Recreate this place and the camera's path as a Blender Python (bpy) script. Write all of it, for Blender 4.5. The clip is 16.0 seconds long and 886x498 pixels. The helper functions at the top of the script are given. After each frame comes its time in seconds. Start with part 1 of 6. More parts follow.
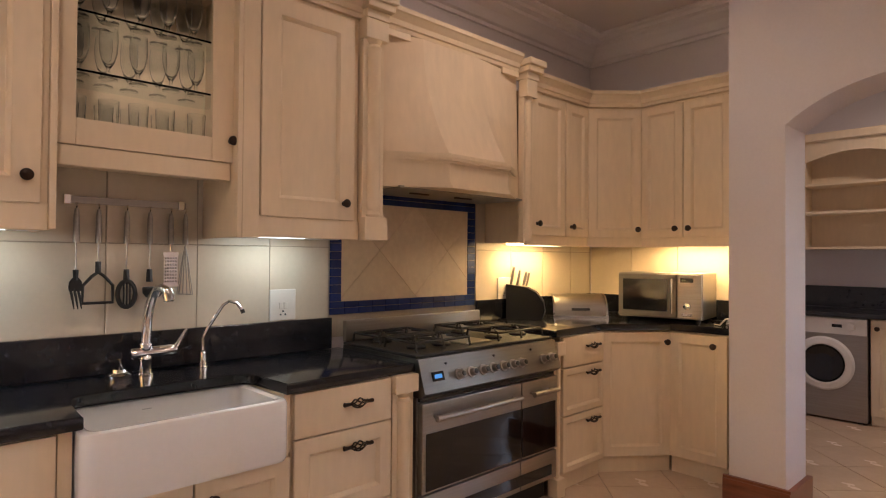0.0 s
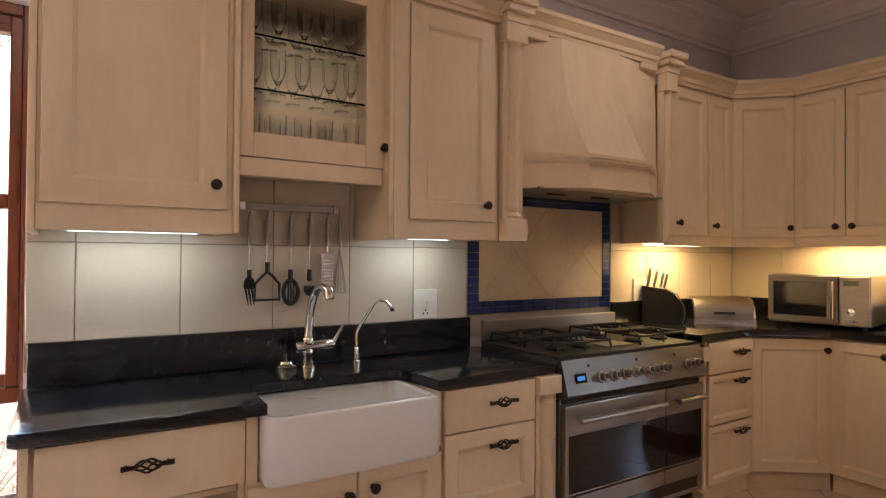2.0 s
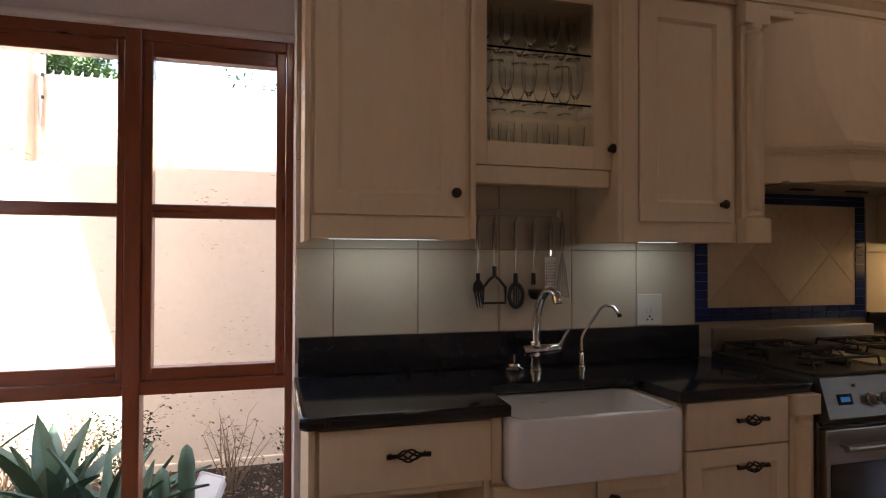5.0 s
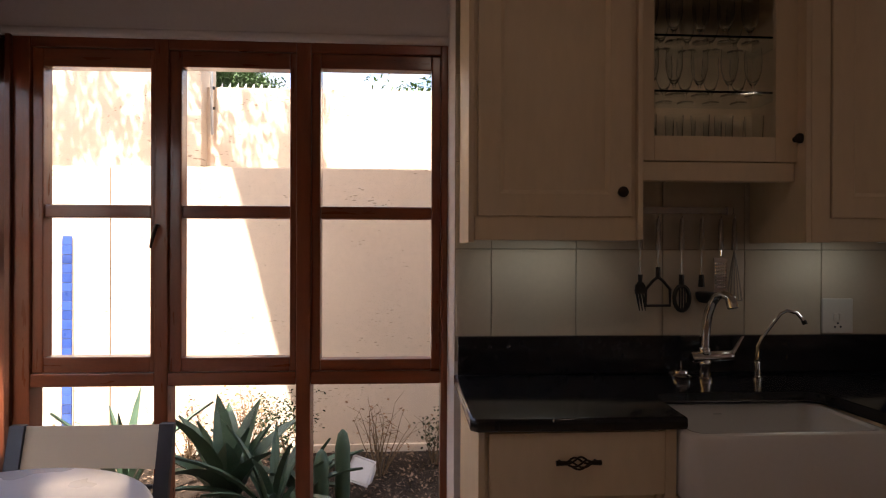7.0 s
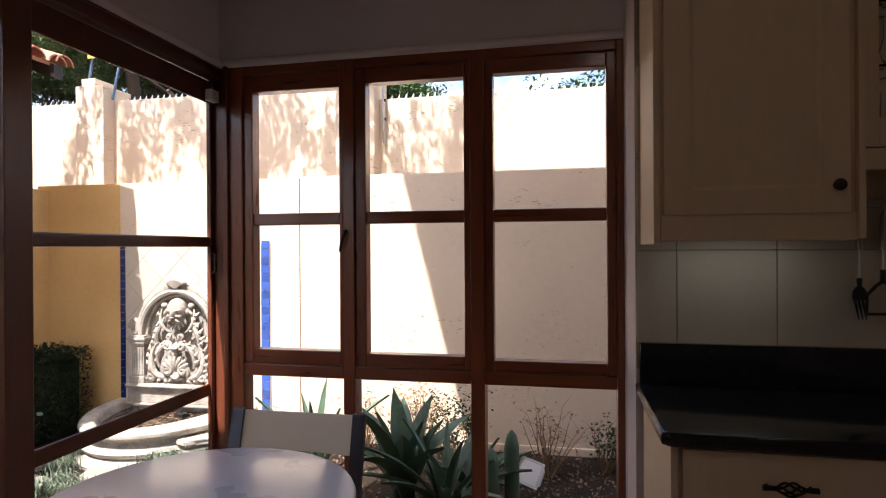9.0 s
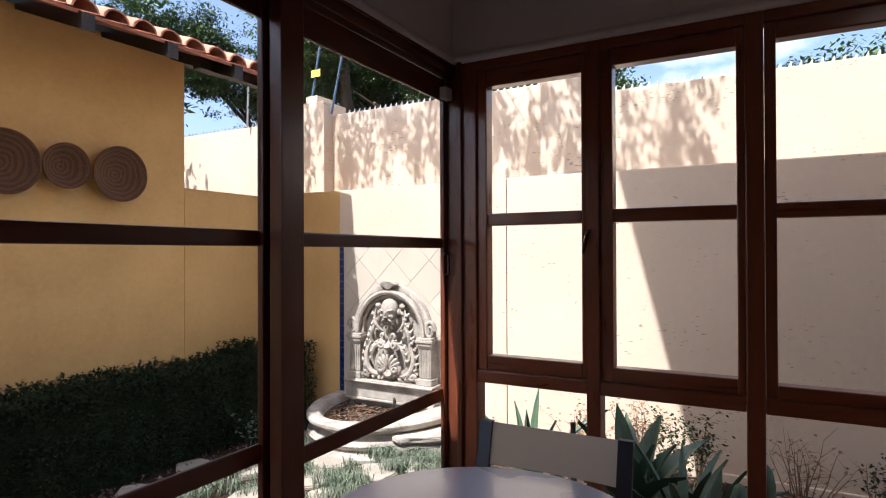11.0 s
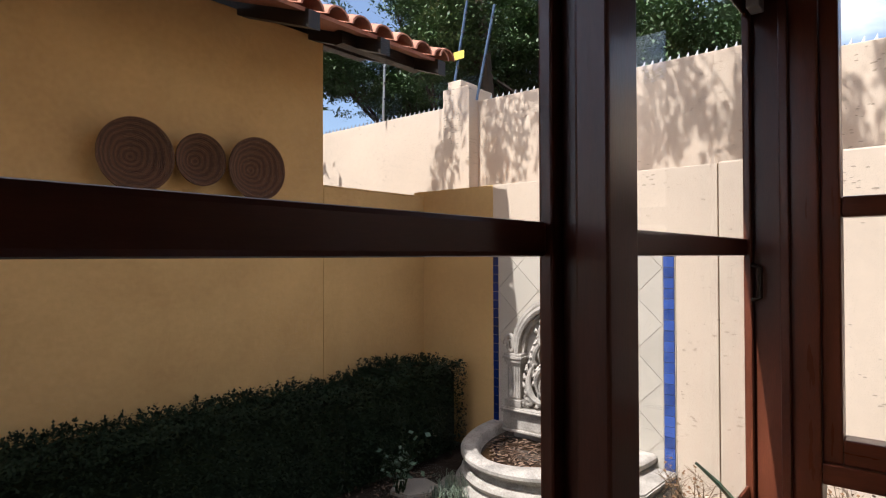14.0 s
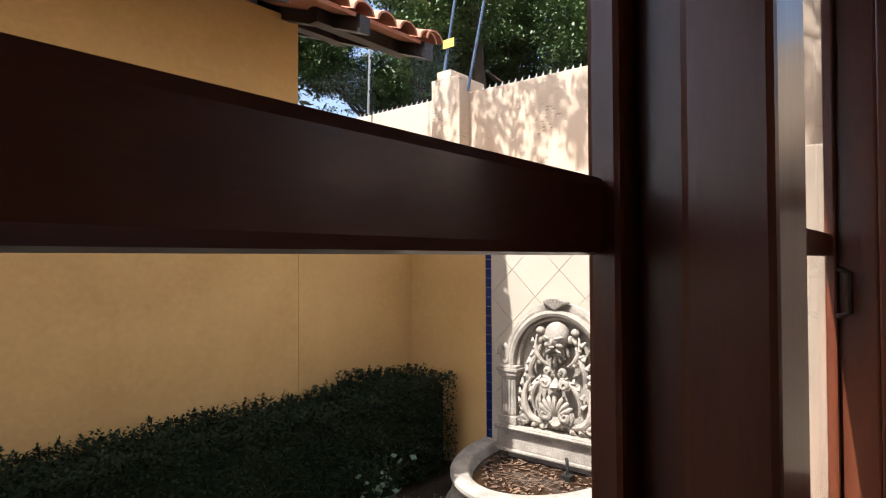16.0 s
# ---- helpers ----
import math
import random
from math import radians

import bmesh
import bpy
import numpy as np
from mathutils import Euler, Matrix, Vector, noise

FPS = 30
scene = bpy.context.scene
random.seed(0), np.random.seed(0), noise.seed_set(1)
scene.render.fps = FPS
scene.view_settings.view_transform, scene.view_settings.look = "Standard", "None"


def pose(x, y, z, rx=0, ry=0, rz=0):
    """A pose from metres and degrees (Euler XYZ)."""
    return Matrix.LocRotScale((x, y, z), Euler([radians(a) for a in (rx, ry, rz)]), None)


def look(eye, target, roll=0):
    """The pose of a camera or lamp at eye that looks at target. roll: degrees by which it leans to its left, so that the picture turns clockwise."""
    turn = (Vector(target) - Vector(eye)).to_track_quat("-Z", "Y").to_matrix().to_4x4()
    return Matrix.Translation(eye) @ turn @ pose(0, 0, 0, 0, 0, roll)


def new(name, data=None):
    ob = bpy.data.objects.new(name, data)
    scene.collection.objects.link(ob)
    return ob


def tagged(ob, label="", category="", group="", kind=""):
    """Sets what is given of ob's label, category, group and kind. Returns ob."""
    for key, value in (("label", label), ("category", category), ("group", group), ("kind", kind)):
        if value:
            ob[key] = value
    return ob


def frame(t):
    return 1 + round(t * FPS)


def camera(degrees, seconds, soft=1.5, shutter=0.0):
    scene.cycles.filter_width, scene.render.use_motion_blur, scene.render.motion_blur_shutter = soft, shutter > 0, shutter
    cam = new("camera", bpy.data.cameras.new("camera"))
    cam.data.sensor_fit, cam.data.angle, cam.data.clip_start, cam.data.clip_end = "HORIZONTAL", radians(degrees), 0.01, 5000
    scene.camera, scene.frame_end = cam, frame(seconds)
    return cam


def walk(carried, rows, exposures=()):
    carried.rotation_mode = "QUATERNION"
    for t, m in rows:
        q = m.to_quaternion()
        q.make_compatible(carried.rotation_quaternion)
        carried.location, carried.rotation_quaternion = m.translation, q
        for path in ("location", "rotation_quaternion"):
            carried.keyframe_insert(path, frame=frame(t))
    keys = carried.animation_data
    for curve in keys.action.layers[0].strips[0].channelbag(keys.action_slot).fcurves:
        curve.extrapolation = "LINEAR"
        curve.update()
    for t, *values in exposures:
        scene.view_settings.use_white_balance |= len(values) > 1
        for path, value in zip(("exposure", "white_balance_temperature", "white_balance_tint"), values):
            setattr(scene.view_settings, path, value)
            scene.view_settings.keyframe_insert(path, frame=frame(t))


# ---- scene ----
cam = camera(74.0, 16.0, soft=1.1)
PATH = [
    (0, (-0.174, 0.058, 1.354), (-1.631, 1.428, 1.383), 0.4),
    (0.5, (-0.18, 0.033, 1.361), (-1.701, 1.332, 1.387), 0.5),
    (1, (-0.2, 0.007, 1.359), (-1.779, 1.235, 1.384), 0.5),
    (1.5, (-0.224, -0.031, 1.363), (-1.854, 1.128, 1.385), 0.5),
    (2, (-0.241, -0.07, 1.358), (-1.924, 1.008, 1.384), 0.4),
    (2.5, (-0.258, -0.109, 1.364), (-1.995, 0.883, 1.385), 0.5),
    (3, (-0.277, -0.141, 1.363), (-2.058, 0.768, 1.387), 0.5),
    (3.5, (-0.295, -0.175, 1.366), (-2.118, 0.648, 1.388), 0.5),
    (4, (-0.307, -0.205, 1.368), (-2.169, 0.524, 1.385), 0.4),
    (6.5, (-0.356, -0.347, 1.382), (-2.341, -0.109, 1.399), 0.2),
    (7, (-0.362, -0.38, 1.403), (-2.359, -0.258, 1.4), 0.2),
    (7.5, (-0.365, -0.383, 1.396), (-2.365, -0.398, 1.402), 0.1),
    (8, (-0.362, -0.399, 1.395), (-2.357, -0.534, 1.407), 0.1),
    (8.5, (-0.362, -0.423, 1.414), (-2.344, -0.689, 1.416), -0.1),
    (10.8, (-0.461, -0.747, 1.403), (-2.24, -1.661, 1.418), -0.3),
    (11, (-0.495, -0.811, 1.403), (-2.245, -1.779, 1.417), -0.2),
    (11.5, (-0.612, -1.006, 1.411), (-2.287, -2.098, 1.427), -0.2),
    (12, (-0.737, -1.179, 1.423), (-2.353, -2.357, 1.44), -0.2),
    (12.5, (-0.843, -1.37, 1.42), (-2.408, -2.615, 1.44), -0.3),
    (13, (-0.926, -1.568, 1.429), (-2.467, -2.842, 1.45), -0.2),
    (13.5, (-0.991, -1.693, 1.436), (-2.525, -2.976, 1.459), -0.3),
    (14, (-1.106, -1.807, 1.428), (-2.639, -3.091, 1.453), -0.2),
    (14.5, (-1.242, -1.925, 1.435), (-2.775, -3.208, 1.464), -0.1),
    (15, (-1.34, -1.992, 1.434), (-2.878, -3.27, 1.467), -0.1),
    (15.5, (-1.433, -2.042, 1.433), (-2.978, -3.312, 1.468), -0.1),
    (16, (-1.505, -2.087, 1.425), (-3.054, -3.351, 1.459), -0.3),
]
EXPOSURES = [(0, 4.56, 6200, 13), (2.5, 4.16, 6000, 12), (3.5, 3.72, 5950, 12), (4.2, 3.35, 5950, 12), (6.5, 2.12, 6800, 17), (7.5, 1.78, 6750, 17), (8.5, 1.54, 6450, 16), (11, 1.02, 6000, 14), (12, 0.80, 5950, 13), (13, 0.46, 5950, 12), (13.5, 0.38, 5950, 12), (14, 0.54, 6000, 13), (14.5, 0.70, 6050, 13), (15, 0.86, 6150, 13), (16, 1.08, 6350, 13)]
walk(cam, [(t, look(eye, target, roll)) for t, eye, target, roll in PATH], EXPOSURES)

# ---- world, sun, exposure ----
SUN = Vector((1.0, -0.20, 1.8)).normalized()          # towards the sun
world = bpy.data.worlds.new("world")
scene.world = world
world.use_nodes = True
_wn = world.node_tree
_sky = _wn.nodes.new("ShaderNodeTexSky")
_sky.sky_type = "NISHITA"
_sky.sun_disc = False
_sky.dust_density, _sky.ozone_density = 3.0, 0.4
_sky.sun_elevation = math.asin(SUN.z)
_sky.sun_rotation = math.atan2(SUN.x, SUN.y)
_bg = _wn.nodes["Background"]
_bg.inputs["Strength"].default_value = 0.15
# thin white clouds over the blue
_cc, _cm, _cn = _wn.nodes.new("ShaderNodeTexCoord"), _wn.nodes.new("ShaderNodeMapping"), _wn.nodes.new("ShaderNodeTexNoise")
_cr, _cx = _wn.nodes.new("ShaderNodeValToRGB"), _wn.nodes.new("ShaderNodeMixRGB")
_cm.inputs["Scale"].default_value = (1.0, 1.0, 2.2)
_cn.inputs["Scale"].default_value, _cn.inputs["Detail"].default_value, _cn.inputs["Roughness"].default_value = 3.4, 7, 0.55
_cr.color_ramp.elements[0].position, _cr.color_ramp.elements[1].position = 0.50, 0.64
_cr.color_ramp.elements[1].color = (0.8, 0.8, 0.8, 1)
_cx.inputs["Color2"].default_value = (6.5, 6.7, 7.0, 1)
_wn.links.new(_cc.outputs["Generated"], _cm.inputs["Vector"])
_wn.links.new(_cm.outputs["Vector"], _cn.inputs["Vector"])
_wn.links.new(_cn.outputs["Fac"], _cr.inputs["Fac"])
_wn.links.new(_cr.outputs["Color"], _cx.inputs["Fac"])
_wn.links.new(_sky.outputs["Color"], _cx.inputs["Color1"])
_wn.links.new(_cx.outputs["Color"], _bg.inputs["Color"])
_sl = bpy.data.lights.new("sun", "SUN")
_sl.energy, _sl.angle, _sl.color = 5.0, radians(0.53), (1.0, 0.955, 0.89)
_so = new("sun", _sl)
_so.matrix_world = look(SUN * 30, (0, 0, 0))


def lamp(name, kind, m, energy, color, size=(0.1, 0.1)):
    d = bpy.data.lights.new(name, kind)
    d.energy, d.color = energy, color
    if kind == "AREA":
        d.shape, d.size, d.size_y = "RECTANGLE", size[0], size[1]
    o = new(name, d)
    o.matrix_world = m
    return o


# ---- materials ----
def nodes_of(name):
    m = bpy.data.materials.new(name)
    m.use_nodes = True
    t = m.node_tree
    return m, t, t.nodes["Principled BSDF"]


def surf(name, col, rough=0.5, metal=0.0, var=0.12, scale=3.0, fine=60.0, bump=0.0, bumpscale=80.0, spec=0.5,
         coat=0.0, rnd=0.0, stretch=(1, 1, 1), col2=None, dist=0.02):
    """Base colour with variation at two scales, fine relief, and a shift of tone from piece to piece."""
    m, t, p = nodes_of(name)
    N, L = t.nodes.new, t.links.new
    co = N("ShaderNodeTexCoord")
    mp = N("ShaderNodeMapping")
    mp.inputs["Scale"].default_value = stretch
    L(co.outputs["Object"], mp.inputs["Vector"])
    big, small = N("ShaderNodeTexNoise"), N("ShaderNodeTexNoise")
    big.inputs["Scale"].default_value, small.inputs["Scale"].default_value = scale, fine
    big.inputs["Detail"].default_value, small.inputs["Detail"].default_value = 4, 3
    for n in (big, small):
        L(mp.outputs["Vector"], n.inputs["Vector"])
    mix = N("ShaderNodeMath")
    mix.operation = "MULTIPLY_ADD"
    mix.inputs[1].default_value = 0.35
    L(small.outputs["Fac"], mix.inputs[0])
    sc = N("ShaderNodeMath")
    sc.operation = "MULTIPLY"
    sc.inputs[1].default_value = 0.65
    L(big.outputs["Fac"], sc.inputs[0])
    L(sc.outputs[0], mix.inputs[2])
    src = mix.outputs[0]
    if rnd:
        oi = N("ShaderNodeObjectInfo")
        ra = N("ShaderNodeMath")
        ra.operation = "MULTIPLY_ADD"
        ra.inputs[1].default_value = rnd
        L(oi.outputs["Random"], ra.inputs[0])
        L(src, ra.inputs[2])
        src = ra.outputs[0]
    ramp = N("ShaderNodeValToRGB")
    a = [max(0, c * (1 - var)) for c in col]
    b = [min(1, c * (1 + var)) for c in (col2 or col)]
    ramp.color_ramp.elements[0].position, ramp.color_ramp.elements[1].position = 0.3, 0.7 + rnd
    ramp.color_ramp.elements[0].color, ramp.color_ramp.elements[1].color = (*a, 1), (*b, 1)
    L(src, ramp.inputs["Fac"])
    L(ramp.outputs["Color"], p.inputs["Base Color"])
    p.inputs["Roughness"].default_value, p.inputs["Metallic"].default_value = rough, metal
    p.inputs["Specular IOR Level"].default_value = spec
    p.inputs["Coat Weight"].default_value = coat
    p.inputs["Coat Roughness"].default_value = 0.15
    rr = N("ShaderNodeMapRange")
    rr.inputs["To Min"].default_value, rr.inputs["To Max"].default_value = max(0.02, rough - 0.08), min(1, rough + 0.08)
    L(big.outputs["Fac"], rr.inputs["Value"])
    L(rr.outputs["Result"], p.inputs["Roughness"])
    if bump:
        bn = N("ShaderNodeTexNoise")
        bn.inputs["Scale"].default_value, bn.inputs["Detail"].default_value = bumpscale, 5
        L(mp.outputs["Vector"], bn.inputs["Vector"])
        bu = N("ShaderNodeBump")
        bu.inputs["Strength"].default_value, bu.inputs["Distance"].default_value = bump, dist
        L(bn.outputs["Fac"], bu.inputs["Height"])
        L(bu.outputs["Normal"], p.inputs["Normal"])
    return m


def glow(name, col, strength):
    m, t, p = nodes_of(name)
    p.inputs["Base Color"].default_value = (*col, 1)
    p.inputs["Emission Color"].default_value = (*col, 1)
    p.inputs["Emission Strength"].default_value = strength
    return m


def glassy(name, col=(1, 1, 1), rough=0.0, ior=1.45):
    m, t, p = nodes_of(name)
    p.inputs["Base Color"].default_value = (*col, 1)
    p.inputs["Transmission Weight"].default_value = 1.0
    p.inputs["Roughness"].default_value, p.inputs["IOR"].default_value = rough, ior
    return m


CREAM = surf("cream_paint", (0.745, 0.60, 0.42), 0.48, var=0.07, scale=2.5, fine=40, bump=0.05, bumpscale=25, spec=0.35, stretch=(1, 1, 0.25))
HOODP = surf("hood_plaster", (0.76, 0.60, 0.42), 0.6, var=0.10, scale=4, fine=20, bump=0.06, bumpscale=9, stretch=(1, 1.6, 0.5))
TILE = surf("wall_tile", (0.64, 0.56, 0.45), 0.22, var=0.06, scale=4, fine=50, rnd=0.08, bump=0.05, bumpscale=9)
GROUT = surf("grout", (0.42, 0.36, 0.285), 0.9, var=0.15)
GRANITE = surf("black_granite", (0.011, 0.012, 0.016), 0.14, var=0.6, scale=30, fine=400, spec=0.6)
CERAMIC = surf("white_ceramic", (0.78, 0.76, 0.74), 0.12, var=0.03, scale=3, coat=0.5)
STEEL = surf("brushed_steel", (0.37, 0.345, 0.315), 0.36, 1.0, var=0.12, scale=3, fine=120, stretch=(1, 1, 30), bump=0.03, bumpscale=60)
# steel darkened to offset lamp glare on the cooker panel; also microwave's dark door
PANEL = surf("dark_steel", (0.21, 0.195, 0.178), 0.42, 1.0, var=0.12, scale=3, fine=120, stretch=(1, 1, 30), bump=0.03, bumpscale=60)
CHROME = surf("chrome", (0.75, 0.75, 0.76), 0.06, 1.0, var=0.03)
BLACKN = surf("black_nylon", (0.012, 0.012, 0.012), 0.42, var=0.2)
IRON = surf("cast_iron", (0.014, 0.013, 0.012), 0.55, var=0.3, bump=0.2, bumpscale=120)
BRONZE = surf("dark_bronze", (0.045, 0.03, 0.022), 0.38, 0.8, var=0.35, fine=140)
BLACKGLASS = surf("oven_glass", (0.006, 0.006, 0.007), 0.05, var=0.1, spec=0.6)
WOOD = surf("meranti_wood", (0.20, 0.050, 0.018), 0.3, var=0.28, scale=5, fine=60, stretch=(6, 6, 0.7), bump=0.02, bumpscale=50, coat=0.35, rnd=0.08)
WOODH = surf("meranti_rail", (0.20, 0.050, 0.018), 0.3, var=0.28, scale=5, fine=60, stretch=(0.7, 0.7, 6), bump=0.02, bumpscale=50, coat=0.35, rnd=0.08)
# same meranti, with the doors' shade put into the colour
SHADEDW = surf("shaded_door_wood", (0.11, 0.030, 0.013), 0.34, var=0.35, scale=5, fine=60, stretch=(6, 6, 0.7), bump=0.03, bumpscale=50, coat=0.25, rnd=0.08)
SHADEDH = surf("shaded_door_rail", (0.11, 0.030, 0.013), 0.34, var=0.35, scale=5, fine=60, stretch=(0.7, 0.7, 6), bump=0.03, bumpscale=50, coat=0.25, rnd=0.08)
SKIRT = surf("skirting_wood", (0.22, 0.065, 0.025), 0.3, var=0.35, scale=5, stretch=(1, 1, 8), coat=0.3)
PLASTER = surf("white_plaster", (0.69, 0.63, 0.625), 0.75, var=0.05, scale=1.5, bump=0.06, bumpscale=60)
CEILM = surf("ceiling_paint", (0.70, 0.63, 0.61), 0.85, var=0.04, scale=1.2)
CORN = surf("cornice_plaster", (0.80, 0.74, 0.73), 0.7, var=0.04)
YELLOW = surf("yellow_render", (0.60, 0.37, 0.135), 0.88, var=0.10, scale=1.6, fine=25, bump=0.12, bumpscale=45, col2=(0.63, 0.41, 0.16))
def garden_render():
    """Cream render with scattered small pits and scratches."""
    m = surf("cream_render", (0.63, 0.512, 0.388), 0.92, var=0.08, scale=1.3, fine=18, bump=0.0)
    t = m.node_tree
    p = t.nodes["Principled BSDF"]
    N, L = t.nodes.new, t.links.new
    co, mp = N("ShaderNodeTexCoord"), N("ShaderNodeMapping")
    mp.inputs["Scale"].default_value = (1, 11, 36)
    L(co.outputs["Object"], mp.inputs["Vector"])
    vo, ma, no = N("ShaderNodeTexVoronoi"), N("ShaderNodeMath"), N("ShaderNodeTexNoise")
    L(mp.outputs["Vector"], vo.inputs["Vector"])
    vo.inputs["Scale"].default_value = 1.0
    no.inputs["Scale"].default_value = 2.2
    L(co.outputs["Object"], no.inputs["Vector"])
    ma.operation = "MULTIPLY_ADD"
    ma.inputs[1].default_value = -0.75
    ma.inputs[2].default_value = 0.475
    L(no.outputs["Fac"], ma.inputs[0])
    lt = N("ShaderNodeMath")
    lt.operation = "GREATER_THAN"
    L(vo.outputs["Distance"], lt.inputs[0])
    L(ma.outputs[0], lt.inputs[1])
    bu = N("ShaderNodeBump")
    bu.inputs["Strength"].default_value, bu.inputs["Distance"].default_value = 0.9, 0.02
    L(lt.outputs[0], bu.inputs["Height"])
    # the shade inside the pits is put into the base colour
    dk, old = N("ShaderNodeMixRGB"), p.inputs["Base Color"].links[0].from_socket
    dk.inputs["Color1"].default_value = (0.38, 0.30, 0.22, 1)
    L(lt.outputs[0], dk.inputs["Fac"])
    L(old, dk.inputs["Color2"])
    L(dk.outputs["Color"], p.inputs["Base Color"])
    fi = N("ShaderNodeTexNoise")
    fi.inputs["Scale"].default_value = 70
    L(co.outputs["Object"], fi.inputs["Vector"])
    b2 = N("ShaderNodeBump")
    b2.inputs["Strength"].default_value, b2.inputs["Distance"].default_value = 0.25, 0.006
    L(fi.outputs["Fac"], b2.inputs["Height"])
    L(bu.outputs["Normal"], b2.inputs["Normal"])
    L(b2.outputs["Normal"], p.inputs["Normal"])
    return m
RENDER = garden_render()
STONE = surf("cast_stone", (0.34, 0.305, 0.26), 0.9, var=0.5, scale=6, fine=60, bump=0.35, bumpscale=70, dist=0.01)
DIAMOND = surf("travertine_tile", (0.50, 0.45, 0.37), 0.6, var=0.12, scale=4, fine=30, rnd=0.3, bump=0.08, bumpscale=30)
SPLASHD = surf("diamond_splash_tile", (0.60, 0.45, 0.28), 0.35, var=0.12, scale=4, fine=30, rnd=0.12, col2=(0.68, 0.55, 0.38))
BLUE = surf("blue_mosaic", (0.010, 0.024, 0.115), 0.16, var=0.3, scale=9, rnd=0.5)
BLUEG = surf("garden_mosaic", (0.035, 0.075, 0.27), 0.3, var=0.35, scale=9, rnd=0.6)
TERRA = surf("terracotta_tile", (0.38, 0.135, 0.08), 0.8, var=0.3, scale=5, fine=40, rnd=0.35, col2=(0.46, 0.22, 0.14))
DARKWOOD = surf("dark_rafter", (0.022, 0.016, 0.013), 0.6, var=0.4, stretch=(1, 1, 1))
FLOORT = surf("floor_tile", (0.60, 0.45, 0.32), 0.25, var=0.10, scale=3, fine=25, rnd=0.15)
PAVE = surf("paving_stone", (0.30, 0.265, 0.215), 0.9, var=0.22, scale=4, fine=40, rnd=0.25, bump=0.3, bumpscale=40)
SOIL = surf("garden_soil", (0.034, 0.024, 0.017), 0.95, spec=0.1, var=0.45, scale=4, fine=60, bump=0.8, bumpscale=35, dist=0.03)
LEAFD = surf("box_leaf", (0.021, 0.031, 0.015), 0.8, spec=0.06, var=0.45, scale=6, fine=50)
LEAFT = surf("tree_leaf", (0.078, 0.132, 0.044), 0.5, var=0.45, scale=1.5, fine=20)
AGAVE = surf("agave_leaf", (0.050, 0.088, 0.050), 0.42, var=0.3, scale=8)
GRASSM = surf("mondo_grass", (0.12, 0.15, 0.10), 0.55, var=0.4, scale=7)
TWIG = surf("dry_twig", (0.17, 0.11, 0.06), 0.85, var=0.3)
LITTER = surf("leaf_litter", (0.105, 0.062, 0.038), 0.85, var=0.5, scale=9, col2=(0.17, 0.11, 0.07))
DRYLEAF = surf("dry_leaf", (0.24, 0.13, 0.06), 0.8, var=0.4, rnd=0.3)
BARK = surf("bark", (0.09, 0.065, 0.045), 0.9, var=0.4, bump=0.5, bumpscale=20)
def basketry():
    """Coiled grass in rings of darker and lighter brown."""
    m, t, p = nodes_of("coiled_grass")
    N, L = t.nodes.new, t.links.new
    co, wv, no, rp = N("ShaderNodeTexCoord"), N("ShaderNodeTexWave"), N("ShaderNodeTexNoise"), N("ShaderNodeValToRGB")
    wv.wave_type, wv.rings_direction = "RINGS", "Y"
    wv.inputs["Scale"].default_value, wv.inputs["Distortion"].default_value, wv.inputs["Detail"].default_value = 8.0, 5.0, 4
    no.inputs["Scale"].default_value = 60
    L(co.outputs["Object"], wv.inputs["Vector"])
    L(co.outputs["Object"], no.inputs["Vector"])
    ad = N("ShaderNodeMath")
    ad.operation = "MULTIPLY_ADD"
    ad.inputs[1].default_value = 0.6
    L(wv.outputs["Fac"], ad.inputs[0])
    sc = N("ShaderNodeMath")
    sc.operation = "MULTIPLY"
    sc.inputs[1].default_value = 0.5
    L(no.outputs["Fac"], sc.inputs[0])
    L(sc.outputs[0], ad.inputs[2])
    rp.color_ramp.elements[0].position, rp.color_ramp.elements[1].position = 0.2, 0.85
    rp.color_ramp.elements[0].color, rp.color_ramp.elements[1].color = (0.080, 0.034, 0.014, 1), (0.155, 0.071, 0.031, 1)
    L(ad.outputs[0], rp.inputs["Fac"])
    L(rp.outputs["Color"], p.inputs["Base Color"])
    p.inputs["Roughness"].default_value = 0.8
    fine = N("ShaderNodeTexWave")
    fine.wave_type, fine.rings_direction = "RINGS", "Y"
    fine.inputs["Scale"].default_value, fine.inputs["Distortion"].default_value = 28, 0.6
    L(co.outputs["Object"], fine.inputs["Vector"])
    bu = N("ShaderNodeBump")
    bu.inputs["Strength"].default_value, bu.inputs["Distance"].default_value = 0.6, 0.008
    L(fine.outputs["Fac"], bu.inputs["Height"])
    L(bu.outputs["Normal"], p.inputs["Normal"])
    return m
BASKET = basketry()
TABLEM = surf("grey_tabletop", (0.58, 0.63, 0.75), 0.28, var=0.05, scale=3, coat=0.5)
FRAMEG = surf("graphite_frame", (0.07, 0.075, 0.095), 0.4, 0.5, var=0.1)
def mesh_fabric():
    """Thin white cloth that lets light through."""
    m = surf("white_mesh_fabric", (0.86, 0.82, 0.76), 0.9, var=0.06, fine=300, bump=0.15, bumpscale=400)
    t = m.node_tree
    tr, mx = t.nodes.new("ShaderNodeBsdfTranslucent"), t.nodes.new("ShaderNodeMixShader")
    tr.inputs["Color"].default_value = (0.92, 0.88, 0.80, 1)
    mx.inputs["Fac"].default_value = 0.55
    p, o = t.nodes["Principled BSDF"], t.nodes["Material Output"]
    t.links.new(p.outputs[0], mx.inputs[1])
    t.links.new(tr.outputs[0], mx.inputs[2])
    t.links.new(mx.outputs[0], o.inputs["Surface"])
    return m
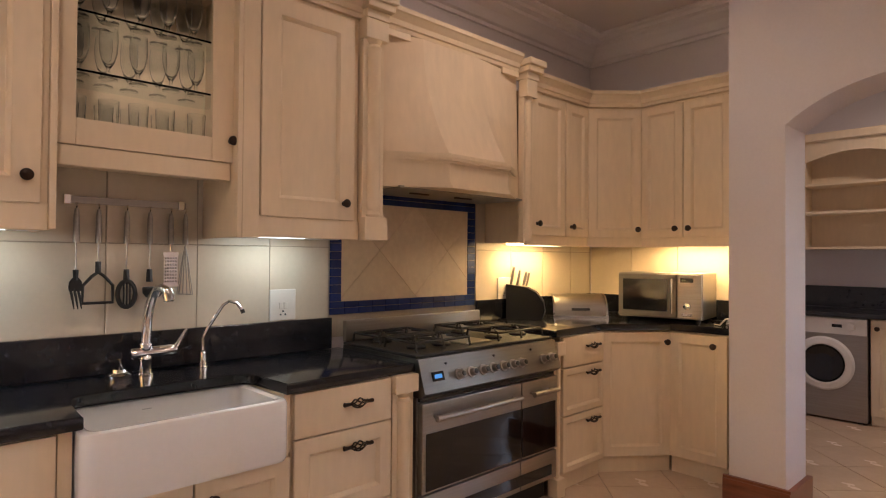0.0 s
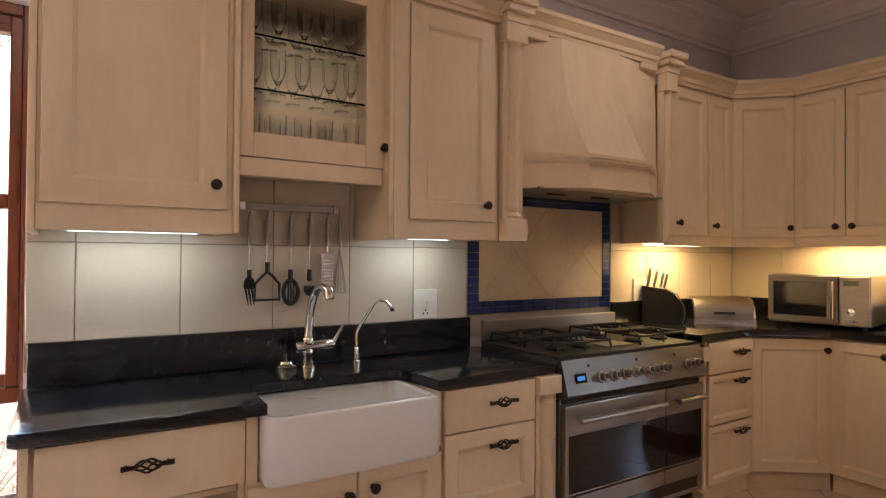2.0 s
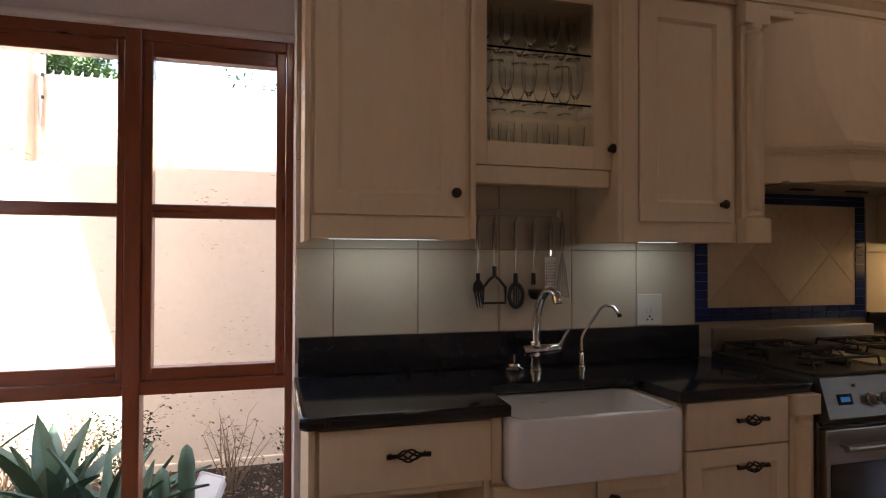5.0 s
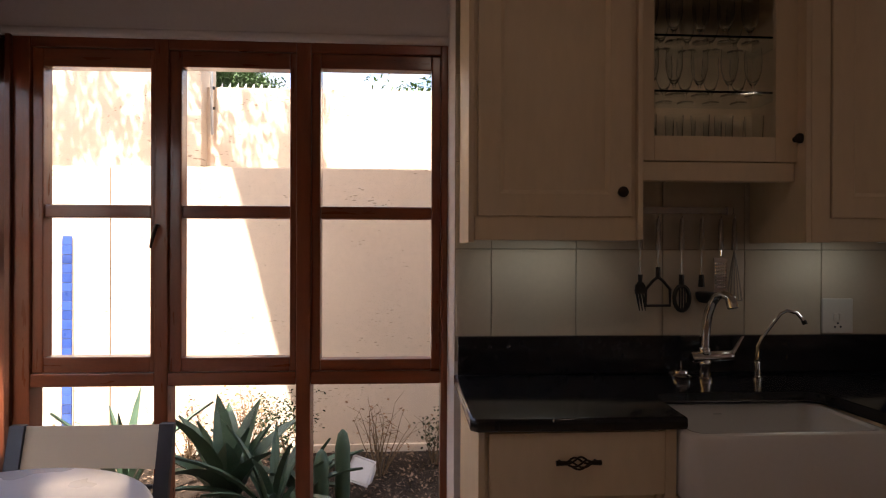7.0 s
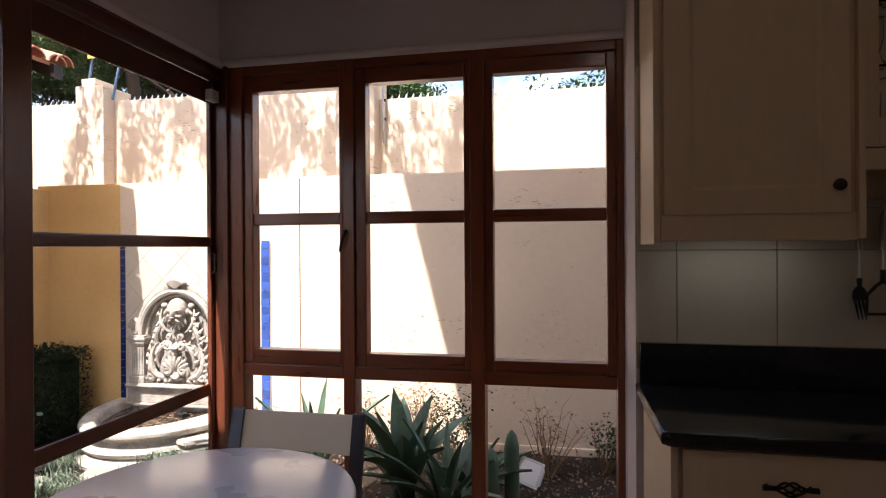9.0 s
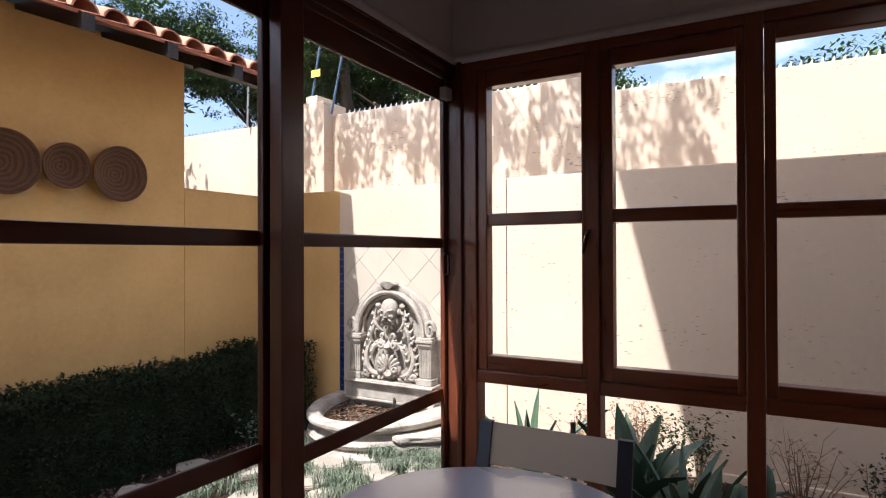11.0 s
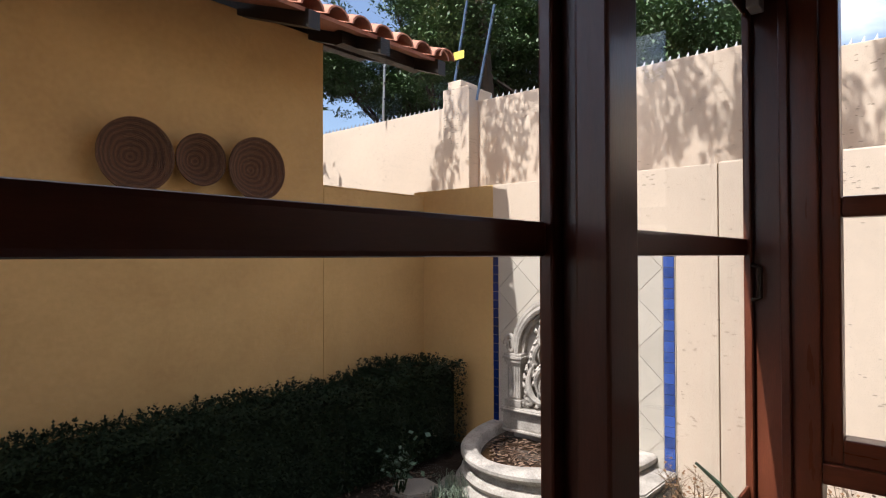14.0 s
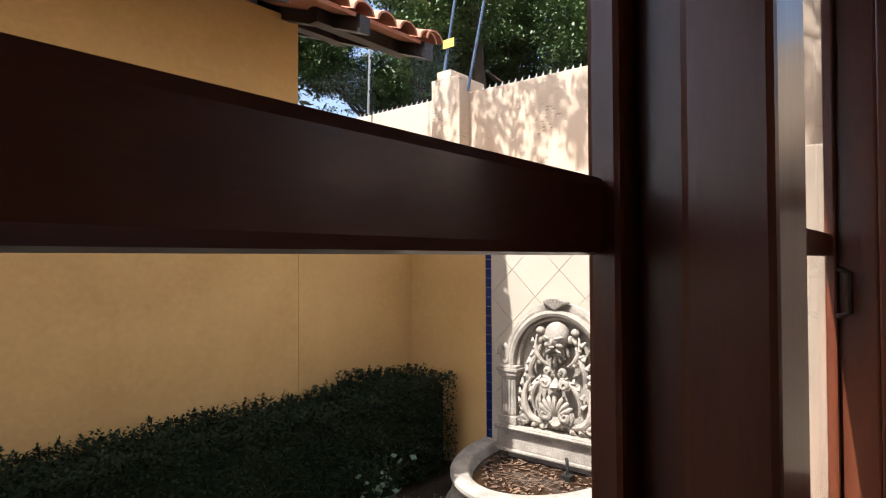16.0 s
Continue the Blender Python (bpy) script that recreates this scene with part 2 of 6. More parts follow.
MESHW = mesh_fabric()
WHITEP = surf("white_plastic", (0.75, 0.72, 0.68), 0.35, var=0.03)
GALV = surf("galvanised", (0.45, 0.45, 0.44), 0.45, 0.8, var=0.2)
BLUEPOLE = surf("blue_grey_pole", (0.10, 0.16, 0.26), 0.5, 0.2, var=0.15)
YSIGN = surf("yellow_sign", (0.75, 0.58, 0.10), 0.5, var=0.08)
WATER = surf("dark_water", (0.035, 0.020, 0.012), 0.06, var=0.4, scale=8)
GLASS = glassy("window_glass", (0.98, 0.985, 0.98), ior=1.12)
CGLASS = glassy("drinking_glass", (0.97, 0.985, 0.98), ior=1.3)
SHELFG = glassy("shelf_glass", (0.93, 0.97, 0.95), ior=1.15)
LEDC = glow("cool_strip", (0.88, 1.0, 0.95), 0.17)
LEDW = glow("warm_strip", (1.0, 0.72, 0.32), 0.34)
LCD = glow("blue_display", (0.05, 0.25, 0.6), 0.03)


# ---- mesh helpers ----
ORIGIN = {}


def thing(name, loc, label, category, group="", kind=""):
    e = new(name)
    e.location = loc
    e.empty_display_size = 0.05
    ORIGIN[e.name] = Vector(loc)
    return tagged(e, label, category, group, kind)


def mesh_of(name, bm, material, smooth=False):
    me = bpy.data.meshes.new(name)
    bmesh.ops.recalc_face_normals(bm, faces=bm.faces)
    bm.to_mesh(me)
    bm.free()
    if smooth:
        for p in me.polygons:
            p.use_smooth = True
        me.set_sharp_from_angle(angle=radians(38))
    me.materials.append(material)
    return me


def part(name, bm, material, parent, label="", smooth=False):
    """One mesh under a thing or a part; the mesh is given in world metres."""
    o = ORIGIN[parent.name]
    bmesh.ops.translate(bm, verts=bm.verts, vec=-o)
    ob = new(name, mesh_of(name, bm, material, smooth))
    ob.parent = parent
    ORIGIN[ob.name] = o
    return tagged(ob, label)


def solid(name, bm, material, label="", category="", kind="", smooth=False, group=""):
    """A top-level object of one mesh, in world metres."""
    ob = new(name, mesh_of(name, bm, material, smooth))
    ORIGIN[ob.name] = Vector((0, 0, 0))
    return tagged(ob, label, category, group, kind)


def face(x, y, z, deg):
    """u runs along the bearing deg, v up, n out of the front."""
    a = radians(deg)
    u, n = Vector((math.cos(a), math.sin(a), 0)), Vector((math.sin(a), -math.cos(a), 0))
    return Matrix(((u.x, 0, n.x, x), (u.y, 0, n.y, y), (0, 1, 0, z), (0, 0, 0, 1)))


def bx(bm, x0, x1, y0, y1, z0, z1, bev=0.0, m=None):
    vs = [bm.verts.new((x, y, z)) for z in (z0, z1) for x, y in ((x0, y0), (x1, y0), (x1, y1), (x0, y1))]
    fs = [bm.faces.new([vs[i] for i in q]) for q in
          ((3, 2, 1, 0), (4, 5, 6, 7), (0, 1, 5, 4), (1, 2, 6, 5), (2, 3, 7, 6), (3, 0, 4, 7))]
    if bev:
        es = list({e for f in fs for e in f.edges})
        r = bmesh.ops.bevel(bm, geom=es, offset=bev, segments=2, profile=0.6, affect="EDGES")
        vs = list({v for f in r["faces"] for v in f.verts} | {v for v in vs if v.is_valid})
    if m is not None:
        bmesh.ops.transform(bm, matrix=m, verts=[v for v in vs if v.is_valid])
    return bm


def B():
    return bmesh.new()


def box(x0, x1, y0, y1, z0, z1, bev=0.0, m=None):
    return bx(B(), x0, x1, y0, y1, z0, z1, bev, m)


def prism(bm, pts, z0, z1, m=None):
    lo, hi = [bm.verts.new((x, y, z0)) for x, y in pts], [bm.verts.new((x, y, z1)) for x, y in pts]
    n = len(pts)
    bm.faces.new(lo[::-1])
    bm.faces.new(hi)
    for i in range(n):
        bm.faces.new((lo[i], lo[(i + 1) % n], hi[(i + 1) % n], hi[i]))
    if m is not None:
        bmesh.ops.transform(bm, matrix=m, verts=lo + hi)
    return bm


def loft(bm, rings, closed=True, cap=True):
    """Skin over rings of equal length."""
    rows = [[bm.verts.new(p) for p in r] for r in rings]
    n = len(rows[0])
    for a, b in zip(rows, rows[1:]):
        for i in range(n if closed else n - 1):
            j = (i + 1) % n
            bm.faces.new((a[i], a[j], b[j], b[i]))
    if cap and closed:
        bm.faces.new(rows[0][::-1])
        bm.faces.new(rows[-1])
    return bm


def lathe(bm, prof, c=(0, 0, 0), seg=20, m=None, cap=True):
    rings = [[(c[0] + r * math.cos(2 * math.pi * i / seg), c[1] + r * math.sin(2 * math.pi * i / seg), c[2] + z)
              for i in range(seg)] for r, z in prof]
    if m is not None:
        rings = [[m @ Vector(p) for p in r] for r in rings]
    return loft(bm, rings, cap=cap)


def tube(bm, pts, r, seg=8):
    """A round bar along points; r is one radius or one for each point."""
    pts = [Vector(p) for p in pts]
    rs = r if isinstance(r, (list, tuple)) else [r] * len(pts)
    rings, ref = [], None
    for i, p in enumerate(pts):
        d = (pts[min(i + 1, len(pts) - 1)] - pts[max(i - 1, 0)]).normalized()
        if ref is None:
            ref = d.orthogonal().normalized()
        ref = (ref - d * ref.dot(d)).normalized()
        s = d.cross(ref)
        rings.append([p + (ref * math.cos(2 * math.pi * k / seg) + s * math.sin(2 * math.pi * k / seg)) * rs[i] for k in range(seg)])
    return loft(bm, rings)


def arc(c, r, a0, a1, n, axis="xz"):
    out = []
    for i in range(n + 1):
        a = radians(a0 + (a1 - a0) * i / n)
        u, v = r * math.cos(a), r * math.sin(a)
        out.append({"xz": (c[0] + u, c[1], c[2] + v), "yz": (c[0], c[1] + u, c[2] + v), "xy": (c[0] + u, c[1] + v, c[2])}[axis])
    return out


FLOOR, CEIL, GROUND = 0.05, 2.98, -0.50
XT = -2.70                       # face of the wall tiles
ZC, ZR = 0.90, 0.960             # worktops before and behind the cooker
YN = 4.00                        # kitchen's far wall
XW, YS = -3.15, -2.25            # window panes of the sitting corner
XG, YG = -5.90, -6.09            # garden wall and the yellow house
HEAD = 2.36

# ---- shell ----
def shell():
    w = lambda n, *a: solid(n, box(*a), PLASTER, kind="structure")
    w("wall_west", XT - 0.35, XT - 0.012, -0.19, YN + 0.3, FLOOR - 0.6, CEIL)
    w("wall_west_lintel", XW - 0.10, XW + 0.07, YS - 0.10, -0.19, HEAD, CEIL)
    w("wall_south_lintel", XW + 0.07, 0.0, YS - 0.10, YS + 0.07, HEAD, CEIL)
    w("wall_south", -0.70, 2.4, YS - 0.10, YS + 0.07, FLOOR - 0.6, HEAD)
    w("wall_south_upper", 0.0, 2.4, YS - 0.10, YS + 0.07, HEAD, CEIL)
    w("wall_east", 2.4, 2.6, YS - 0.1, 7.0, FLOOR - 0.6, CEIL)
    w("wall_north", XT - 0.35, -1.42, YN, YN + 0.25, FLOOR, CEIL)
    # the laundry's far wall, with an unseen window opening assumed for its daylight
    w("wall_laundry_north", -3.0, 0.5, 6.35, 6.5, FLOOR, CEIL)
    w("wall_laundry_corner", 1.5, 2.4, 6.35, 6.5, FLOOR, CEIL)
    w("wall_laundry_sill", 0.5, 1.5, 6.35, 6.5, FLOOR, 1.12)
    w("wall_laundry_lintel", 0.5, 1.5, 6.35, 6.5, 2.1, CEIL)
    w("wall_laundry_west", -2.35, -2.2, YN + 0.25, 6.35, FLOOR, CEIL)
    # arched wall
    bm = B()
    x0, x1, sp, ap = -1.166, -0.12, 2.05, 2.235
    pts = [(-1.445, FLOOR), (x0, FLOOR), (x0, sp)]
    cx, hw = (x0 + x1) / 2, (x1 - x0) / 2
    rad = (hw * hw + (ap - sp) ** 2) / (2 * (ap - sp))
    for i in range(1, 20):
        x = x0 + (x1 - x0) * i / 20
        pts.append((x, ap - rad + math.sqrt(rad * rad - (x - cx) ** 2)))
    pts += [(x1, sp), (x1, FLOOR), (2.4, FLOOR), (2.4, CEIL), (-1.445, CEIL)]
    prism(bm, pts, -0.33, 0.0, face(0, 3.40, 0, 0))
    solid("wall_arch", bm, PLASTER, kind="structure")
    # skirting on the pillar
    bm = B()
    prism(bm, [(-1.47, 3.375), (-1.166, 3.375), (-1.14, 3.375), (-1.14, 3.76), (-1.166, 3.76), (-1.166, 3.40), (-1.445, 3.40), (-1.47, 3.52)], FLOOR, FLOOR + 0.12)
    bx(bm, -1.47, -1.138, 3.380, 3.40, FLOOR + 0.12, FLOOR + 0.135)
    solid("baseboard", bm, SKIRT, kind="structure")
    solid("ceiling", box(XW - 0.1, 2.6, YS - 0.1, 6.5, CEIL, CEIL + 0.15), CEILM, kind="structure")
    # stepped cornice: west and north walls, over the lintels
    prof = [(0, 2.825), (0.02, 2.825), (0.026, 2.845), (0.05, 2.850), (0.09, 2.895), (0.14, 2.922), (0.146, 2.940), (0.19, 2.945), (0.196, 2.965), (0.25, 2.967), (0.25, CEIL), (0, CEIL)]
    def run(n, a, b, nx, ny):
        rings = [[(p[0] + nx * d, p[1] + ny * d, z) for d, z in prof] for p in (a, b)]
        solid(n, loft(B(), rings), CORN, kind="structure")
    run("trim_cornice_west", (XT - 0.012, -0.19), (XT - 0.012, YN), 1, 0)
    run("trim_cornice_north", (XT, YN), (-1.40, YN), 0, -1)
    # floor: base slab and tiles
    solid("floor", box(XW + 0.0, 2.6, YS, 6.5, FLOOR - 0.3, FLOOR - 0.008), GROUT, kind="structure")
    # unseen house above the room, sized to shade the garden
    solid("wall_upper_storey", box(XW + 0.06, 2.6, -1.35, 9.0, CEIL + 0.15, 7.3), YELLOW, kind="structure")
    up = box(XW - 0.10, XW + 0.05, YS - 0.25, 9.0, CEIL + 0.15, 7.3)
    for v in up.verts:
        if v.co.y < 0:  # raking end, cut so the shadow's edge on the garden wall slants
            v.co.y = -1.55 - 0.25 * (v.co.z - CEIL - 0.15)
    solid("shade_slab_west", up, YELLOW, kind="structure")
    # unseen block over the garden doors, added to keep sun off their post
    ev = box(-1.72, 2.6, YS - 0.62, YS - 0.09, CEIL - 0.10, CEIL + 0.02, 0.01)
    solid("shade_block", ev, DARKWOOD, kind="structure")
    # rounded plaster edges round the openings
    for n, a, b in (("trim_lintel_edge_west", (XW + 0.062, YS + 0.06, HEAD + 0.004), (XW + 0.062, -0.19, HEAD + 0.004)),
                    ("trim_lintel_edge_south", (XW + 0.06, YS + 0.062, HEAD + 0.004), (-0.70, YS + 0.062, HEAD + 0.004))):
        solid(n, tube(B(), [a, b], 0.022, 10), PLASTER, kind="structure", smooth=True)
    solid("wall_return", box(XW - 0.12, XT - 0.34, -0.192, 0.1, FLOOR - 0.6, CEIL), PLASTER, kind="structure")


shell()


# ---- windows and doors ----
def frame_bars(parent, bars, name="bar", mat=WOOD):
    for b in bars:
        part(name, box(*b, bev=0.006), mat, parent)


def sash(name, parent, y0, y1, z0, z1, gy0, gy1, gz0, gz1, zm, x0, x1, mid=0.03):
    """A casement: stiles, rails, a middle bar and two panes."""
    s = part(name, box(x0, x1, y0, gy0, z0, z1, 0.006), WOOD, parent)
    part("stile", box(x0, x1, gy1, y1, z0, z1, 0.006), WOOD, s)
    for a, b in ((z0, gz0), (gz1, z1)):
        part("rail", box(x0 + 0.002, x1 - 0.002, gy0, gy1, a, b, 0.005), WOODH, s)
    part("glazing_bar", box(x0 + 0.008, x1 - 0.008, gy0, gy1, zm - mid, zm + mid, 0.007), WOODH, s)
    for a, b in ((gz0, zm - mid), (zm + mid, gz1)):
        g = part("pane", box(XW - 0.003, XW + 0.003, gy0 - 0.004, gy1 + 0.004, a - 0.004, b + 0.004), GLASS, s)
        g.visible_shadow = False
    return s


def west_window():
    w = thing("window_1", (XW, -1.1, FLOOR), "varnished reddish hardwood casement window with nine panes", "window", kind="structure")
    a, b = XW - 0.045, XW + 0.055
    posts = [(-2.16, -2.062), (-1.523, -1.462), (-0.889, -0.822), (-0.224, -0.19)]
    for y0, y1 in posts:
        part("post", box(a, b, y0, y1, FLOOR - 0.1, HEAD, 0.006), WOOD, w)
    for z0, z1 in ((2.30, HEAD), (0.772, 0.832), (FLOOR - 0.1, FLOOR + 0.09)):
        for (_, y0), (y1, _) in zip(posts, posts[1:]):
            part("transom", box(a + 0.003, b - 0.003, y0, y1, z0, z1, 0.005), WOODH, w)
    g = [(-2.012, -1.545, 0.905, 2.215), (-1.406, -0.920, 0.898, 2.225), (-0.780, -0.267, 0.886, 2.232)]
    for (gy0, gy1, gz0, gz1), (_, y0), (y1, _) in zip(g, posts, posts[1:]):
        s = sash("casement", w, y0 + 0.001, y1 - 0.001, 0.834, 2.298, gy0, gy1, gz0, gz1, 1.565, XW - 0.03, XW + 0.042)
        p = part("pane", box(XW - 0.003, XW + 0.003, y0 - 0.004, y1 + 0.004, FLOOR + 0.08, 0.776), GLASS, w)
        p.visible_shadow = False
    # stay handle on the first casement
    h = part("window_handle", tube(B(), [(XW + 0.045, -1.505, 1.50), (XW + 0.075, -1.505, 1.50), (XW + 0.082, -1.512, 1.47), (XW + 0.075, -1.53, 1.40)], [0.009, 0.009, 0.010, 0.006]), BRONZE, w, "dark bronze stay handle", True)


def glazed_door(name, x0, x1, gx0, gx1, label, low=(0.660, 0.724)):
    """A glazed leaf in the south wall between x0 and x1, with three panes."""
    d = thing(name, ((x0 + x1) / 2, YS, FLOOR), label, "door", kind="structure")
    yo, yr = YS - 0.014, YS + 0.012
    for a, b in ((x0, gx0), (gx1, x1)):
        part("stile", box(a, b, yo, yr, FLOOR, 2.285, 0.005), SHADEDW, d)
    for z0, z1 in ((FLOOR, FLOOR + 0.18), low, (1.427, 1.479), (2.17, 2.285)):
        part("rail", box(gx0, gx1, yo + 0.002, yr - 0.010, z0, z1, 0.007), SHADEDH, d)
    for z0, z1 in ((FLOOR + 0.18, low[0]), (low[1], 1.427), (1.479, 2.17)):
        p = part("pane", box(gx0 - 0.004, gx1 + 0.004, YS - 0.011, YS - 0.006, z0 - 0.004, z1 + 0.004), GLASS, d)
        p.visible_shadow = False
    return d


def south_doors():
    da = glazed_door("door_1", -1.955, -0.77, -1.873, -0.87, "varnished dark hardwood glazed garden door, its colour deepened for shade, closed", (0.728, 0.792))
    db = glazed_door("door_2", -3.118, -1.968, -3.088, -2.035, "varnished dark hardwood glazed garden door, its colour deepened for shade, beside the corner post")
    # cover post on the meeting stiles, a deep flange on a narrow web
    part("astragal_web", box(-1.966, -1.902, YS + 0.0125, YS + 0.051, FLOOR, 2.285, 0.002), SHADEDW, db)
    part("astragal", box(-1.968, -1.864, YS + 0.0515, YS + 0.103, FLOOR, 2.285, 0.005), SHADEDW, db)
    # catch, pull and lock
    part("catch", box(-3.11, -3.04, YS + 0.0125, YS + 0.05, 2.17, 2.23, 0.006), WHITEP, db, "white plastic top catch")
    part("pull", tube(B(), [(-3.09, YS + 0.012, 1.40), (-3.09, YS + 0.035, 1.39), (-3.09, YS + 0.035, 1.30), (-3.09, YS + 0.012, 1.29)], 0.008), BRONZE, db, "dark bronze pull", True)
    f = thing("door_frame", (-2, YS, FLOOR), "varnished dark hardwood frame, its colour deepened for shade, round the garden doors", "door frame", kind="structure")
    part("jamb", box(-0.77 + 0.001, -0.70, YS - 0.05, YS + 0.06, FLOOR, HEAD, 0.005), SHADEDW, f)
    part("head", box(-3.12, -0.77, YS - 0.05, YS + 0.055, 2.287, HEAD, 0.005), SHADEDH, f)
    part("head_bead", box(-3.12, -0.77, YS + 0.0555, YS + 0.068, 2.335, HEAD - 0.002, 0.004), SHADEDH, f)
    part("corner_post", box(XW - 0.06, -3.12, YS - 0.018, YS + 0.088, FLOOR - 0.1, HEAD, 0.006), SHADEDW, f)
    keep = box(-3.119, -3.1165, YS + 0.100, YS + 0.126, 0.985, 1.025)
    for q in ((-3.1165, -3.110, YS + 0.100, YS + 0.106, 0.985, 1.025), (-3.1165, -3.110, YS + 0.120, YS + 0.126, 0.985, 1.025), (-3.1165, -3.110, YS + 0.106, YS + 0.120, 0.985, 0.991), (-3.1165, -3.110, YS + 0.106, YS + 0.120, 1.018, 1.025)):
        bx(keep, *q)
    part("lock_keep", keep, CHROME, f, "pale metal lock keep")
    part("corner_cover", box(XW + 0.0555, XW + 0.075, YS + 0.09, YS + 0.115, FLOOR - 0.1, HEAD, 0.004), SHADEDW, f)


west_window()
south_doors()


# ---- kitchen pieces ----
def panel_front(m, w, h, frame_w=0.065, t=0.02, flat=False):
    """A door or drawer front, in u, v, n; recessed field with a moulded rim."""
    bm = B()
    if flat:
        bx(bm, 0, w, 0, h, 0, t, 0.004)
    else:
        f = frame_w
        rings = [[(0, 0), (w, 0), (w, h), (0, h)]]
        def rect(i, n):
            return [(i, i, n), (w - i, i, n), (w - i, h - i, n), (i, h - i, n)]
        loft(bm, [rect(0, 0), rect(0, t - 0.003), rect(0.003, t), rect(f - 0.014, t), rect(f - 0.008, t + 0.002), rect(f, t - 0.004), rect(f + 0.006, t - 0.012),
                  rect(f + 0.012, t - 0.012), rect(f + 0.035, t - 0.007)])
    bmesh.ops.transform(bm, matrix=m, verts=bm.verts)
    return bm


def knob(m, u, v, n, parent):
    bm = B()
    prof = [(0.004, 0), (0.011, 0.001), (0.011, 0.004), (0.006, 0.006), (0.006, 0.014), (0.014, 0.018), (0.0185, 0.024), (0.0185, 0.029), (0.014, 0.034), (0.005, 0.036)]
    lathe(bm, prof, (u, v, n), 14, m)
    return part("knob", bm, BRONZE, parent, "dark bronze round knob", True)


def birdcage(m, u, v, n, parent):
    """A twisted iron pull: two feet and a cage of bent wires."""
    bm = B()
    L = 0.062
    for s in (-1, 1):
        tube(bm, [m @ Vector((u + s * (L - 0.008), v, n)), m @ Vector((u + s * (L - 0.008), v, n + 0.02))], 0.005, 6)
        tube(bm, [m @ Vector((u + s * (L + 0.006), v, n + 0.02)), m @ Vector((u + s * (L - 0.028), v, n + 0.02))], [0.008, 0.006], 6)
    for k in range(5):
        p = []
        for i in range(11):
            f = i / 10
            a = 2 * math.pi * (k / 5 + 0.45 * f)
            r = 0.003 + 0.015 * math.sin(math.pi * f)
            p.append(m @ Vector((u - 0.036 + 0.072 * f, v + r * math.sin(a), n + 0.02 + r * math.cos(a))))
        tube(bm, p, 0.0032, 5)
    return part("pull_handle", bm, BRONZE, parent, "dark twisted-iron cage handle", True)


def cabinet(name, m, w, d, z0, z1, label, wall=0.018):
    """Open-fronted carcass of boards; m is the face at the front's lower corner."""
    c = thing(name, m.translation, label, "cabinet")
    bm = B()
    h = z1 - z0
    for q in ((0, wall, 0, h, -d, 0), (w - wall, w, 0, h, -d, 0), (wall, w - wall, 0, wall, -d, 0), (wall, w - wall, h - wall, h, -d, 0), (wall, w - wall, wall, h - wall, -d, -d + 0.008)):
        bx(bm, *q, m=m)
    part("carcass", bm, CREAM, c)
    return c


def door_on(c, m, u0, u1, v0, v1, knob_at=None, pull_at=None, flat=False, name="door", fw=0.065):
    mm = m @ Matrix.Translation((u0, v0, 0.001))
    d = part(name, panel_front(mm, u1 - u0, v1 - v0, fw, flat=flat), CREAM, c, "", True)
    if knob_at:
        knob(m, knob_at[0], knob_at[1], 0.021, d)
    if pull_at:
        birdcage(m, pull_at[0], pull_at[1], 0.021, d)
    return d


def pilaster(name, m, w, h, cap, base):
    """Fluted half column with blocks above and below."""
    p = thing(name, m.translation, "cream painted fluted wooden pilaster with square blocks", "pilaster")
    bm = B()
    bx(bm, 0, w, 0, h, -0.04, 0, m=m)
    part("backing", bm, CREAM, p)
    bm = B()
    rr = w * 0.30
    lathe(bm, [(rr, base), (rr * 1.15, base + 0.012), (rr * 0.8, base + 0.03), (rr * 1.05, base + 0.045), (rr, base + 0.06), (rr * 0.94, (h - cap) / 2), (rr, h - cap - 0.05),
               (rr * 1.15, h - cap - 0.035), (rr * 0.85, h - cap - 0.02), (rr * 1.15, h - cap)], (w / 2, -0.005, 0), 18,
          m @ Matrix(((1, 0, 0, 0), (0, 0, 1, 0), (0, 1, 0, 0), (0, 0, 0, 1))))
    part("column", bm, CREAM, p, "", True)
    if cap:
        part("cap", box(-0.006, w + 0.006, h - cap, h, -0.03, 0.03, 0.004, m), CREAM, p)
    if base:
        part("base_block", box(-0.006, w + 0.006, 0, base, -0.03, 0.03, 0.004, m), CREAM, p)
    return p


